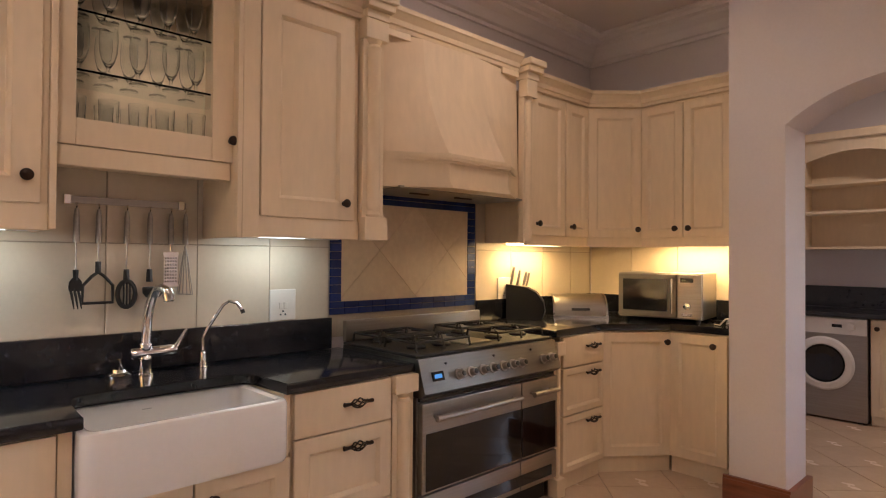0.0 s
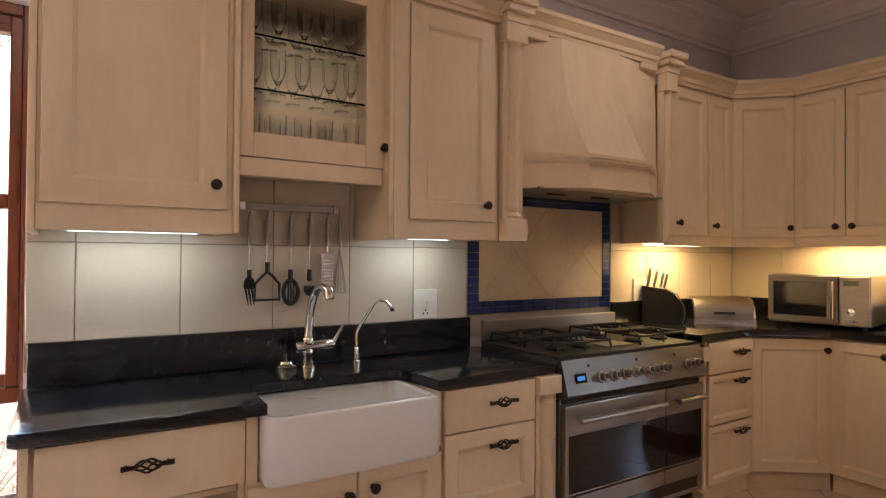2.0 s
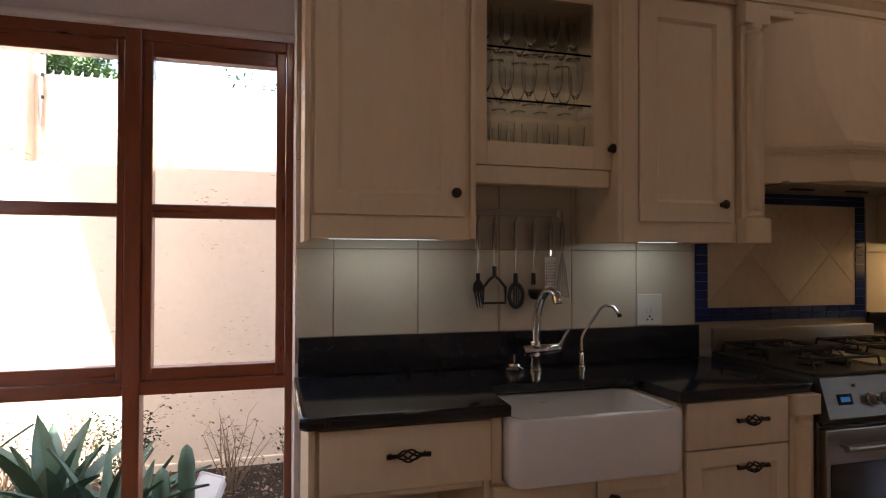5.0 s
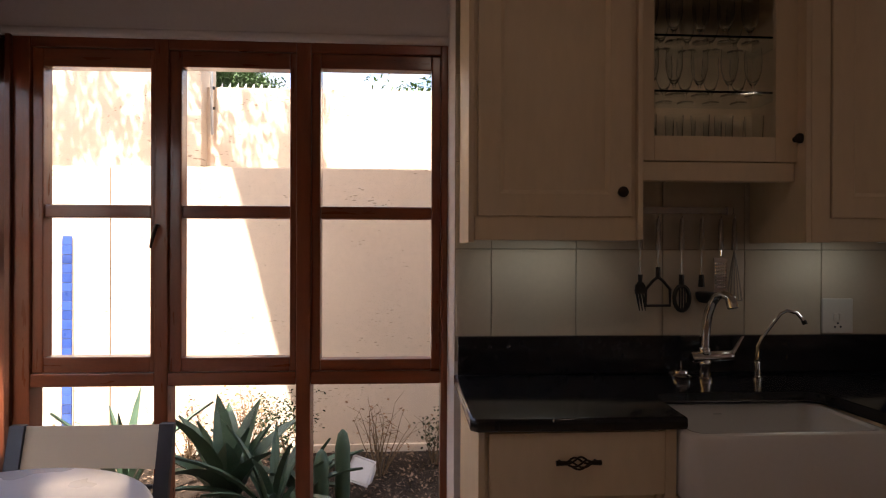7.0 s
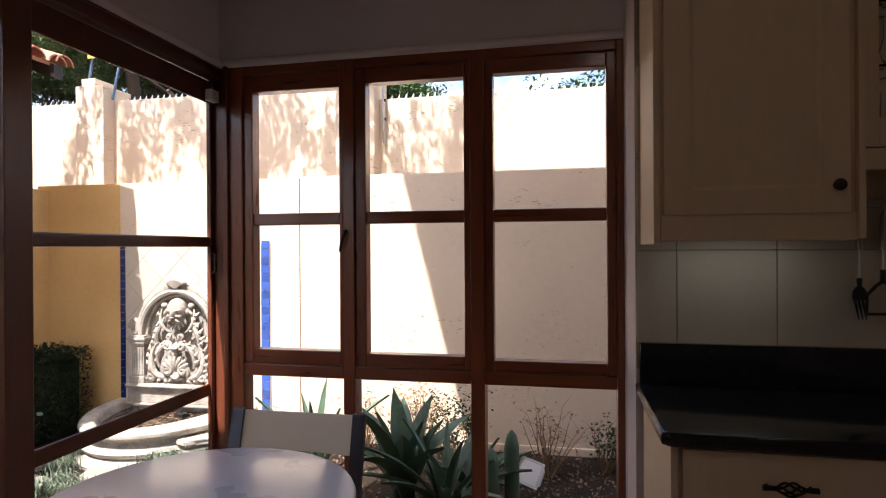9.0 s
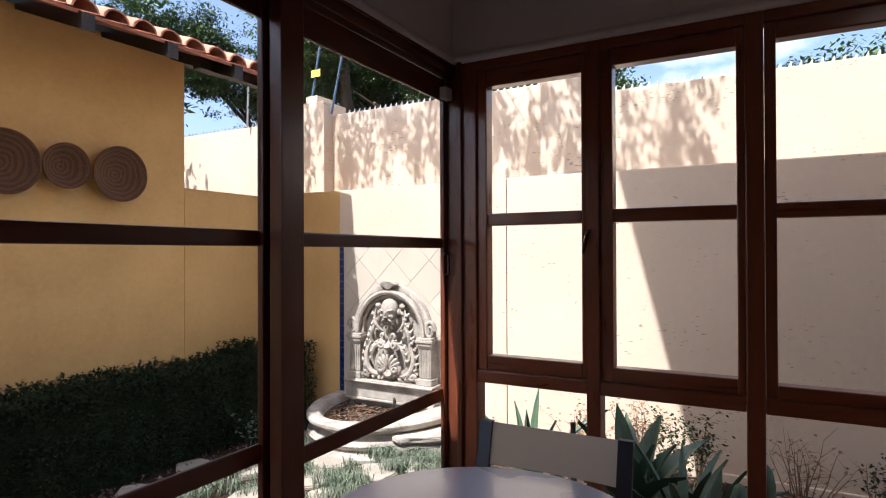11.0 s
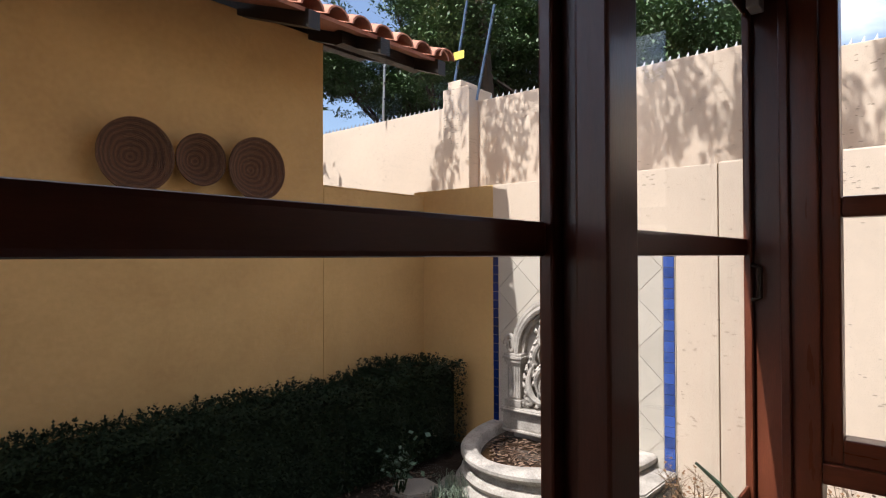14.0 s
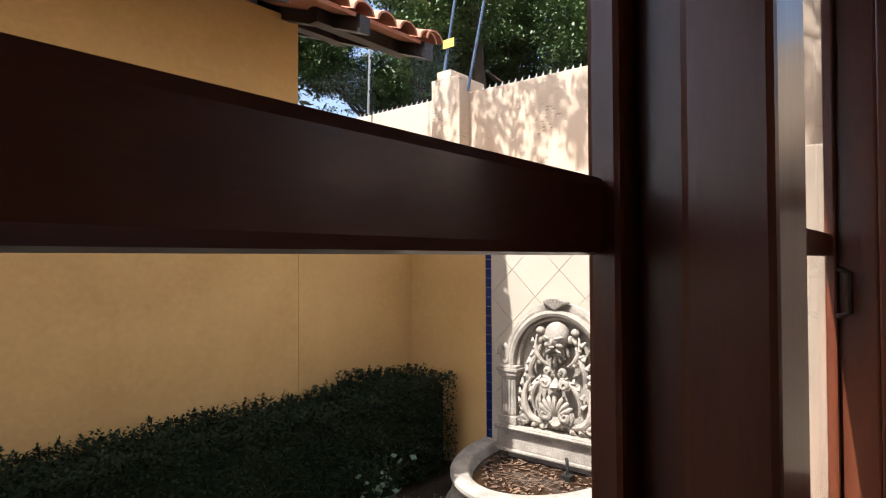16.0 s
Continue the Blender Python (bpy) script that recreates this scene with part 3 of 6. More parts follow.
XB = -2.115          # carcass fronts of the base units
def west_base():
    # drawer unit with an open niche
    m = face(XB, -0.147, FLOOR + 0.08, 90)
    c = cabinet("base_cabinet", m, 0.55, 0.56, FLOOR + 0.08, 0.86, "cream base cabinet with one drawer above an open niche")
    door_on(c, m, 0.012, 0.548, 0.53, 0.722, pull_at=(0.277, 0.638), flat=True, name="drawer_front")
    part("divider", box(0.018, 0.53, 0.50, 0.518, -0.55, -0.01, m=m), CREAM, c)
    part("plinth", box(0, 0.55, -0.08, 0, -0.08, -0.06, m=m), CREAM, c)
    part("end_panel", box(-0.02, 0, -0.08, 0.73, -0.56, 0.018, 0.002, m), CREAM, c)
    # sink unit
    m = face(XB, 0.405, FLOOR + 0.08, 90)
    c = cabinet("base_cabinet", m, 0.715, 0.56, FLOOR + 0.08, 0.645, "cream double-door base cabinet under the white sink")
    door_on(c, m, 0.004, 0.370, 0.01, 0.500, (0.335, 0.42))
    door_on(c, m, 0.376, 0.711, 0.01, 0.503, (0.43, 0.43))
    part("plinth", box(0, 0.715, -0.08, 0, -0.08, -0.06, m=m), CREAM, c)
    part("stile", box(0.0, 0.036, 0.516, 0.73, -0.3, 0.012, 0.002, m), CREAM, c)
    part("stile", box(0.690, 0.715, 0.516, 0.73, -0.3, 0.012, 0.002, m), CREAM, c)
    # drawers beside the cooker
    m = face(XB, 1.128, FLOOR + 0.08, 90)
    c = cabinet("base_cabinet", m, 0.455, 0.56, FLOOR + 0.08, 0.86, "cream base cabinet with three drawers beside the cooker")
    door_on(c, m, 0.006, 0.449, 0.558, 0.724, pull_at=(0.272, 0.655), flat=True, name="drawer_front")
    door_on(c, m, 0.006, 0.449, 0.245, 0.552, pull_at=(0.272, 0.488), name="drawer_front")
    door_on(c, m, 0.006, 0.449, 0.008, 0.240, pull_at=(0.272, 0.17), name="drawer_front", fw=0.05)
    part("plinth", box(0, 0.455, -0.08, 0, -0.08, -0.06, m=m), CREAM, c)
    pilaster("pilaster", face(XB + 0.012, 1.590, FLOOR, 90), 0.112, 0.81, 0.075, 0.10)
    pilaster("pilaster", face(XB + 0.012, 2.712, FLOOR, 90), 0.06, 0.845, 0.075, 0.10)
    # drawers behind the cooker
    m = face(XB, 2.78, FLOOR + 0.10, 90)
    c = cabinet("base_cabinet", m, 0.425, 0.56, FLOOR + 0.10, ZR - 0.042, "cream base cabinet with three drawers near the corner")
    for v0, v1, hv in ((0.592, 0.762, 0.700), (0.325, 0.585, 0.545), (0.008, 0.317, 0.27)):
        door_on(c, m, 0.006, 0.418, v0, v1, pull_at=(0.285, hv), name="drawer_front", fw=0.04, flat=v0 > 0.5)
    part("plinth", box(0, 0.425, -0.10, 0, -0.05, -0.02, m=m), CREAM, c)


def corner_base():
    h = ZR - 0.042 - FLOOR - 0.10
    p1, p2 = Vector((-2.135, 3.215)), Vector((-1.862, 3.570))
    d = p2 - p1
    ang = math.degrees(math.atan2(d.y, d.x))
    m = face(p1.x, p1.y, FLOOR + 0.10, ang)
    c = thing("corner_cabinet", (p1.x, p1.y, FLOOR), "cream diagonal corner base cabinet", "cabinet")
    part("carcass", prism(B(), [(-2.15, 3.208), (p1.x, p1.y), (p2.x, p2.y), (-1.862, 3.58), (-1.862, YN - 0.01), (-2.68, YN - 0.01), (-2.68, 3.208)], FLOOR + 0.10, ZR - 0.042), CREAM, c)
    door_on(c, m, 0.004, d.length - 0.004, 0.006, h - 0.01, (d.length - 0.035, h - 0.07))
    part("plinth", box(0.0, d.length * 0.58, -0.10, 0, -0.05, -0.02, m=m), CREAM, c)
    part("plinth", box(d.length * 0.585, d.length + 0.01, -0.10, 0, -0.05, -0.02, m=m), CREAM, c)
    m = face(-1.857, 3.570, FLOOR + 0.10, 0)
    c = cabinet("base_cabinet", m, 0.41, 0.40, FLOOR + 0.10, ZR - 0.042, "cream single-door base cabinet beside the white pillar")
    door_on(c, m, 0.004, 0.345, 0.006, h - 0.01, (0.275, h - 0.07))
    part("plinth", box(0, 0.38, -0.10, 0, -0.05, -0.02, m=m), CREAM, c)


def counters():
    w = thing("worktop", (-2.4, 0.7, ZC - 0.04), "polished black granite worktop with a cut-out for the sink", "worktop")
    bm = B()
    xf, r = -2.075, 0.07
    cut = [(xf, 0.462), (-2.375 + r, 0.462)] + [(-2.375 + r - r * math.sin(a), 0.462 + r - r * math.cos(a)) for a in (0.4, 0.8, 1.2)] + [(-2.375, 0.462 + r), (-2.375, 1.09 - r)] + \
          [(-2.375 + r - r * math.cos(a), 1.09 - r + r * math.sin(a)) for a in (0.4, 0.8, 1.2)] + [(-2.375 + r, 1.09), (xf, 1.09)]
    pts = [(XT + 0.001, -0.192), (xf - 0.02, -0.192), (xf, -0.172)] + cut + [(xf - 0.03, 1.712), (XT + 0.001, 1.712)]
    prism(bm, pts, ZC - 0.04, ZC)
    es = [e for e in bm.edges if abs(e.verts[0].co.z - e.verts[1].co.z) < 1e-6]
    bmesh.ops.bevel(bm, geom=es, offset=0.008, segments=3, profile=0.5, affect="EDGES")
    part("slab", bm, GRANITE, w, "", True)
    part("upstand", box(XT + 0.001, XT + 0.022, -0.178, 1.66, ZC + 0.001, 1.052, 0.003), GRANITE, w)
    w = thing("worktop", (-2.4, 3.4, ZR - 0.04), "polished black granite corner worktop", "worktop")
    bm = B()
    prism(bm, [(XT + 0.001, 2.708), (-2.085, 2.708), (-2.110, 3.190), (-1.842, 3.540), (-1.447, 3.540), (-1.447, YN - 0.001), (XT + 0.001, YN - 0.001)], ZR - 0.04, ZR)
    es = [e for e in bm.edges if abs(e.verts[0].co.z - e.verts[1].co.z) < 1e-6]
    bmesh.ops.bevel(bm, geom=es, offset=0.008, segments=3, profile=0.5, affect="EDGES")
    part("slab", bm, GRANITE, w, "", True)
    part("upstand", box(XT + 0.001, XT + 0.022, 2.71, YN - 0.024, ZR + 0.001, ZR + 0.13, 0.003), GRANITE, w)
    part("upstand", box(XT + 0.023, -1.45, YN - 0.022, YN - 0.001, ZR + 0.001, ZR + 0.13, 0.003), GRANITE, w)


XU = -2.372          # carcass fronts of the wall units
def uppers():
    z0 = 1.447
    top = 2.43
    H = top - z0
    # plain door unit beside the window
    m = face(XU, -0.150, z0, 90)
    c = cabinet("wall_cabinet", m, 0.565, 0.315, z0, top, "cream wall cabinet with a panelled door, next to the window")
    door_on(c, m, 0.010, 0.545, 0.066, H - 0.02, (0.505, 0.150), fw=0.085)
    part("valance", box(0.0, 0.565, -0.016, 0.069, -0.02, 0.012, 0.003, m), CREAM, c)
    part("end_panel", box(-0.022, -0.001, -0.025, H, -0.325, 0.014, 0.003, m), CREAM, c)
    part("end_panel", box(0.566, 0.586, -0.012, H, -0.325, 0.022, 0.003, m), CREAM, c)
    part("strip_light", box(0.08, 0.50, -0.012, 0.0, -0.22, -0.12, 0.003, m), LEDC, c, "lit cool white strip lamp")
    part("lamp_block", box(0.47, 0.55, -0.018, -0.001, -0.10, -0.02, 0.003, m), WHITEP, c)
    # glass-fronted unit, set back and higher
    m = face(-2.425, 0.418, 1.735, 90)
    g = thing("glass_cabinet", m.translation, "cream wall cabinet with a glazed door and glasses on glass shelves", "cabinet")
    bm = B()
    hh, ww = top - 1.735, 0.624
    for q in ((0, 0.016, -0.07, hh, -0.27, 0), (ww - 0.016, ww, -0.07, hh, -0.27, 0), (0.016, ww - 0.016, -0.060, 0.05, -0.27, 0), (0.016, ww - 0.016, hh - 0.016, hh, -0.27, 0), (0.016, ww - 0.016, 0.05, hh - 0.016, -0.27, -0.262)):
        bx(bm, *q, m=m)
    part("carcass", bm, CREAM, g)
    dr = part("door", box(0.004, 0.078, -0.018, hh - 0.01, 0.001, 0.022, 0.003, m), CREAM, g)
    part("stile", box(0.526, 0.620, -0.018, hh - 0.01, 0.001, 0.022, 0.003, m), CREAM, dr)
    for q in ((-0.018, 0.072), (hh - 0.06, hh - 0.01)):
        part("rail", box(0.078, 0.526, q[0], q[1], 0.0015, 0.0215, 0.003, m), CREAM, dr)
    gp = part("pane", box(0.076, 0.528, 0.073, hh - 0.058, 0.008, 0.011, m=m), GLASS, dr)
    gp.visible_shadow = False
    knob(m, 0.598, 0.064, 0.022, dr)
    part("bottom_rail", box(0.001, 0.600, -0.088, -0.021, -0.02, 0.018, 0.004, m), CREAM, g)
    for v in (0.240, 0.442):
        part("glass_shelf", box(0.017, ww - 0.017, v - 0.004, v + 0.004, -0.255, -0.012, m=m), SHELFG, g).visible_shadow = False
    # door unit beside the hood
    m = face(XU, 1.045, z0, 90)
    c = cabinet("wall_cabinet", m, 0.545, 0.315, z0, top, "cream wall cabinet with a panelled door, next to the cooker hood")
    door_on(c, m, 0.075, 0.515, 0.066, H - 0.02, (0.460, 0.140), fw=0.085)
    part("valance", box(0.0, 0.545, -0.016, 0.069, -0.02, 0.012, 0.003, m), CREAM, c)
    part("end_panel", box(-0.020, -0.001, -0.020, H, -0.325, 0.016, 0.003, m), CREAM, c)
    part("stile", box(0.0, 0.070, -0.020, H, -0.018, 0.016, 0.003, m), CREAM, c)
    part("strip_light", box(0.10, 0.42, -0.012, 0.0, -0.22, -0.12, 0.003, m), LEDC, c, "lit cool white strip lamp")
    part("lamp_block", box(0.34, 0.47, -0.018, -0.001, -0.10, -0.02, 0.003, m), WHITEP, c)
    pilaster("pilaster", face(XU + 0.03, 1.598, z0 - 0.018, 90), 0.115, top - z0 + 0.018, 0.09, 0.105)
    pilaster("pilaster", face(XU + 0.03, 2.735, z0 - 0.005, 90), 0.085, 2.395 - z0 + 0.005, 0.10, 0.0)
    # units behind the hood
    low = 2.362
    H = low - z0
    m = face(XU, 2.80, z0, 90)
    c = cabinet("wall_cabinet", m, 0.635, 0.315, z0, low, "cream double-door wall cabinet near the corner")
    part("end_panel", box(-0.005, -0.001, -0.0, H, -0.325, 0.0, 0.001, m), CREAM, c)
    door_on(c, m, 0.030, 0.365, 0.045, H - 0.02, (0.075, 0.115), fw=0.06)
    door_on(c, m, 0.380, 0.628, 0.045, H - 0.02, (0.425, 0.108), fw=0.06)
    part("valance", box(0.0, 0.635, -0.016, 0.048, -0.02, 0.006, 0.003, m), CREAM, c)
    part("strip_light", box(0.10, 0.56, -0.012, 0.0, -0.24, -0.12, 0.003, m), LEDW, c, "lit warm white strip lamp")
    # diagonal corner unit
    p1, p2 = Vector((XU, 3.44)), Vector((-2.118, 3.694))
    d = p2 - p1
    m = face(p1.x, p1.y, z0, math.degrees(math.atan2(d.y, d.x)))
    c = thing("corner_wall_cabinet", (p1.x, p1.y, z0), "cream diagonal corner wall cabinet", "cabinet")
    part("carcass", prism(B(), [(p1.x, p1.y - 0.003), (p2.x, p2.y), (p2.x + 0.002, YN - 0.003), (XT + 0.003, YN - 0.003), (XT + 0.003, p1.y - 0.003)], z0, low), CREAM, c)
    door_on(c, m, 0.006, d.length - 0.006, 0.045, H - 0.02, (d.length - 0.035, 0.10), fw=0.06)
    part("valance", box(0.0, d.length, -0.016, 0.048, -0.02, 0.006, 0.003, m), CREAM, c)
    # far wall unit
    m = face(-2.114, 3.694, z0, 0)
    c = cabinet("wall_cabinet", m, 0.665, 0.30, z0, low, "cream double-door wall cabinet on the far wall")
    door_on(c, m, 0.006, 0.285, 0.045, H - 0.02, (0.245, 0.10), fw=0.055)
    door_on(c, m, 0.290, 0.580, 0.045, H - 0.02, (0.330, 0.10), fw=0.055)
    part("valance", box(0.0, 0.66, -0.016, 0.048, -0.02, 0.006, 0.003, m), CREAM, c)
    part("strip_light", box(0.04, 0.62, -0.012, 0.0, -0.24, -0.12, 0.003, m), LEDW, c, "lit warm white strip lamp")
    # crown moulding along all fronts
    t = thing("crown_moulding", (XU, 1.0, top), "cream stepped crown moulding along the wall cabinets", "moulding")
    prof = [(-0.02, 0.0), (0.018, 0.0), (0.022, 0.018), (0.030, 0.022), (0.034, 0.045), (0.055, 0.072), (0.062, 0.078), (0.064, 0.098), (-0.02, 0.098)]
    def crown(pts, base):
        rings = []
        P = [Vector((*p, 0)) for p in pts]
        for i, p in enumerate(P):
            ns = []
            if i:
                e = (p - P[i - 1]).normalized()
                ns.append(Vector((e.y, -e.x, 0)))
            if i < len(P) - 1:
                e = (P[i + 1] - p).normalized()
                ns.append(Vector((e.y, -e.x, 0)))
            n = sum(ns, Vector()).normalized()
            k = 1 / max(0.4, n.dot(ns[0]))
            rings.append([p + n * (dd * k) + Vector((0, 0, base + zz)) for dd, zz in prof])
        part("moulding", loft(B(), rings), CREAM, t)
    crown([(XU, -0.172), (XU, 1.60)], top)
    crown([(XU, 1.72), (XU, 2.70)], top + 0.004)
    crown([(XU, 2.83), (XU, 3.44), (-2.118, 3.694), (-1.447, 3.694)], low)
    # shaped ears of the frieze board over the hood
    for y0, y1 in ((1.722, 1.885), (2.56, 2.70)):
        part("frieze_ear", box(XU - 0.02, XU + 0.020, y0, y1, top - 0.030, top + 0.003, 0.004), CREAM, t)
    for y0, y1, top in ((1.592, 1.722, top), (2.725, 2.835, 2.395)):
        part("block", box(XU - 0.02, XU + 0.066, y0, y1, top, top + 0.04, 0.004), CREAM, t)
        part("block", box(XU - 0.02, XU + 0.092, y0 - 0.012, y1 + 0.012, top + 0.04, top + 0.075, 0.006), CREAM, t)
        part("block", box(XU - 0.02, XU + 0.108, y0 - 0.02, y1 + 0.02, top + 0.075, top + 0.112, 0.006), CREAM, t)


def hood():
    h = thing("cooker_hood", (-2.5, 2.26, 1.69), "cream plaster cooker hood with flared canopy and moulded rim", "cooker hood")
    def plan(zz, front, ya, yb, inset=0.0):
        x, y0, y1 = XU + front, 1.716 + inset, 2.750 - inset
        return [(XT + 0.002, y0, zz), (XU - 0.02, y0, zz), (x, ya, zz), (x, yb, zz), (XU - 0.02, y1, zz), (XT + 0.002, y1, zz)]
    rings = []
    for i in range(41):
        f = i / 40
        g = 1 - (1 - f) ** 2.0
        rings.append(plan(1.853 + f * (2.425 - 1.853), 0.150 - 0.115 * g, 2.025 - 0.075 * g, 2.445 - 0.10 * g, 0.006 + 0.02 * f))
    cn = part("canopy", loft(B(), rings), HOODP, h, "", True)
    cn.data.set_sharp_from_angle(angle=radians(14))
    # rim: fascia and mouldings
    def band(z0, z1, out):
        part("rim", loft(B(), [[(x + (out if x > XU else 0), y, z) for x, y, _ in plan(0, 0.155, 2.020, 2.450)] for z in (z0, z1)]), CREAM, h)
    for z0, z1, out in ((1.688, 1.702, 0.022), (1.702, 1.712, 0.014), (1.712, 1.722, 0.006), (1.722, 1.808, 0.0), (1.808, 1.820, 0.008), (1.820, 1.834, 0.018), (1.834, 1.846, 0.022), (1.846, 1.856, 0.010)):
        band(z0, z1, out)
    part("filter", box(XT + 0.05, XU + 0.05, 1.80, 2.70, 1.683, 1.694), STEEL, h, "steel grease filter")
    for y in (1.98, 2.3):
        part("filter_handle", box(XU - 0.1, XU - 0.08, y, y + 0.12, 1.676, 1.684), BRONZE, h)


def cooker():
    y0, y1, xf = 1.722, 2.702, -2.105
    c = thing("range_cooker", (-2.4, 2.2, FLOOR), "brushed steel range cooker with two ovens and gas hob", "cooker")
    part("body", box(XT + 0.03, xf, y0, y1, FLOOR + 0.12, 0.745, 0.003), STEEL, c)
    part("plinth", box(XT + 0.06, xf - 0.05, y0 + 0.01, y1 - 0.01, FLOOR, FLOOR + 0.12), IRON, c)
    # sloping control panel
    bm = B()
    prism(bm, [(0, 0), (0.595, 0), (0.620, 0.02), (0.575, 0.165), (0, 0.165)], y0 * -1, y1 * -1,
          Matrix(((1, 0, 0, XT + 0.03), (0, 0, -1, 0), (0, 1, 0, 0.748), (0, 0, 0, 1))))
    cp = part("control_panel", bm, PANEL, c)
    part("hob", box(XT + 0.03, xf - 0.005, y0, y1, 0.914, 0.928, 0.004), IRON, c, "black hob plate")
    part("back_rail", box(XT + 0.024, XT + 0.05, y0, y1, 0.929, 1.035, 0.006), STEEL, c)
    nrm = Vector((0.145, 0, 0.045)).normalized()
    def on_panel(y, t):
        return Vector((XT + 0.03 + 0.620 - 0.045 * t, y, 0.768 + 0.145 * t))
    for y in (1.945, 2.025, 2.105, 2.175, 2.25, 2.32, 2.385, 2.565, 2.635):
        p = on_panel(y, 0.40)
        m = Matrix.Translation(p) @ nrm.to_track_quat("Z", "Y").to_matrix().to_4x4()
        k = part("control_knob", lathe(B(), [(0.026, 0), (0.026, 0.006), (0.019, 0.008), (0.017, 0.03), (0.014, 0.033)], (0, 0, 0), 16, m), STEEL, cp, "", True)
        part("knob_grip", lathe(B(), [(0.012, 0.033), (0.012, 0.036), (0.004, 0.037)], (0, 0, 0), 12, m), BLACKN, k)
    p = on_panel(1.815, 0.45)
    m = Matrix.Translation(p) @ nrm.to_track_quat("Z", "Y").to_matrix().to_4x4()
    part("display", box(-0.034, 0.034, -0.020, 0.020, 0, 0.004, 0, m), BLACKGLASS, cp)
    part("clock_digits", box(-0.022, 0.022, -0.009, 0.009, 0.004, 0.0055, 0, m), LCD, cp, "lit blue clock display")
    for y in (1.875, 1.875 + 0.32, 2.48):
        q = on_panel(y, 0.78)
        part("button", lathe(B(), [(0.006, 0), (0.006, 0.006), (0.003, 0.007)], (0, 0, 0), 8, Matrix.Translation(q) @ nrm.to_track_quat("Z", "Y").to_matrix().to_4x4()), BLACKN, cp)
    # oven doors
    for a, b in ((y0 + 0.006, 2.392), (2.398, y1 - 0.006)):
        d = part("oven_door", box(xf, xf + 0.035, a, b, 0.335, 0.722, 0.005), STEEL, c)
        part("oven_window", box(xf + 0.035, xf + 0.038, a + (0.02 if a < 2 else 0.002), b - (0.002 if a < 2 else 0.02), 0.345, 0.592, 0.001), BLACKGLASS, d, "dark oven glass")
        bm = tube(B(), [(xf + 0.078, a + 0.045, 0.662), (xf + 0.078, b - 0.045, 0.662)], 0.0135, 14)
        for yy in (a + 0.07, b - 0.07):
            tube(bm, [(xf + 0.034, yy, 0.662), (xf + 0.078, yy, 0.662)], 0.008, 8)
        part("oven_handle", bm, STEEL, d, "", True)
    part("vent_slot", box(xf, xf + 0.012, y0 + 0.01, y1 - 0.01, 0.728, 0.742), BLACKGLASS, c)
    for a, b in ((y0 + 0.006, 2.392), (2.398, y1 - 0.006)):
        part("storage_drawer", box(xf, xf + 0.03, a, b, FLOOR + 0.125, 0.325, 0.005), STEEL, c)
    part("drawer_slot", box(xf + 0.03, xf + 0.032, y0 + 0.05, y1 - 0.05, FLOOR + 0.15, FLOOR + 0.205), BLACKGLASS, c)
    # griddle and burners
    part("griddle", box(-2.60, -2.19, 2.115, 2.30, 0.929, 0.936, 0.004), STEEL, c)
    for bx0, by0 in ((-2.53, 1.86), (-2.27, 1.86), (-2.53, 2.03), (-2.27, 2.02), (-2.53, 2.40), (-2.27, 2.40), (-2.53, 2.60), (-2.27, 2.60)):
        part("burner", lathe(B(), [(0.045, 0.929), (0.048, 0.938), (0.040, 0.944), (0.034, 0.948), (0.010, 0.950)], (bx0, by0, 0), 18), IRON, c, "black cast-iron burner", True)
    for ya, yb in ((1.765, 2.105), (2.315, 2.675)):
        for xc in (-2.53, -2.27):
            bm = B()
            zt = 0.972
            for yy in (ya, (ya + yb) / 2, yb):
                tube(bm, [(xc - 0.115, yy, 0.931), (xc - 0.105, yy, zt), (xc + 0.105, yy, zt), (xc + 0.115, yy, 0.931)], 0.006, 6)
            for xx in (xc - 0.105, xc + 0.105):
                tube(bm, [(xx, ya, zt), (xx, yb, zt)], 0.006, 6)
            for yc in ((ya * 3 + yb) / 4, (ya + yb * 3) / 4):
                for a in range(4):
                    dx, dy = math.cos(a * math.pi / 2 + 0.785), math.sin(a * math.pi / 2 + 0.785)
                    tube(bm, [(xc + dx * 0.025, yc + dy * 0.02, zt + 0.006), (xc + dx * 0.10, yc + dy * 0.085, zt)], 0.005, 6)
            part("pan_support", bm, IRON, c, "black cast-iron pan support", True)


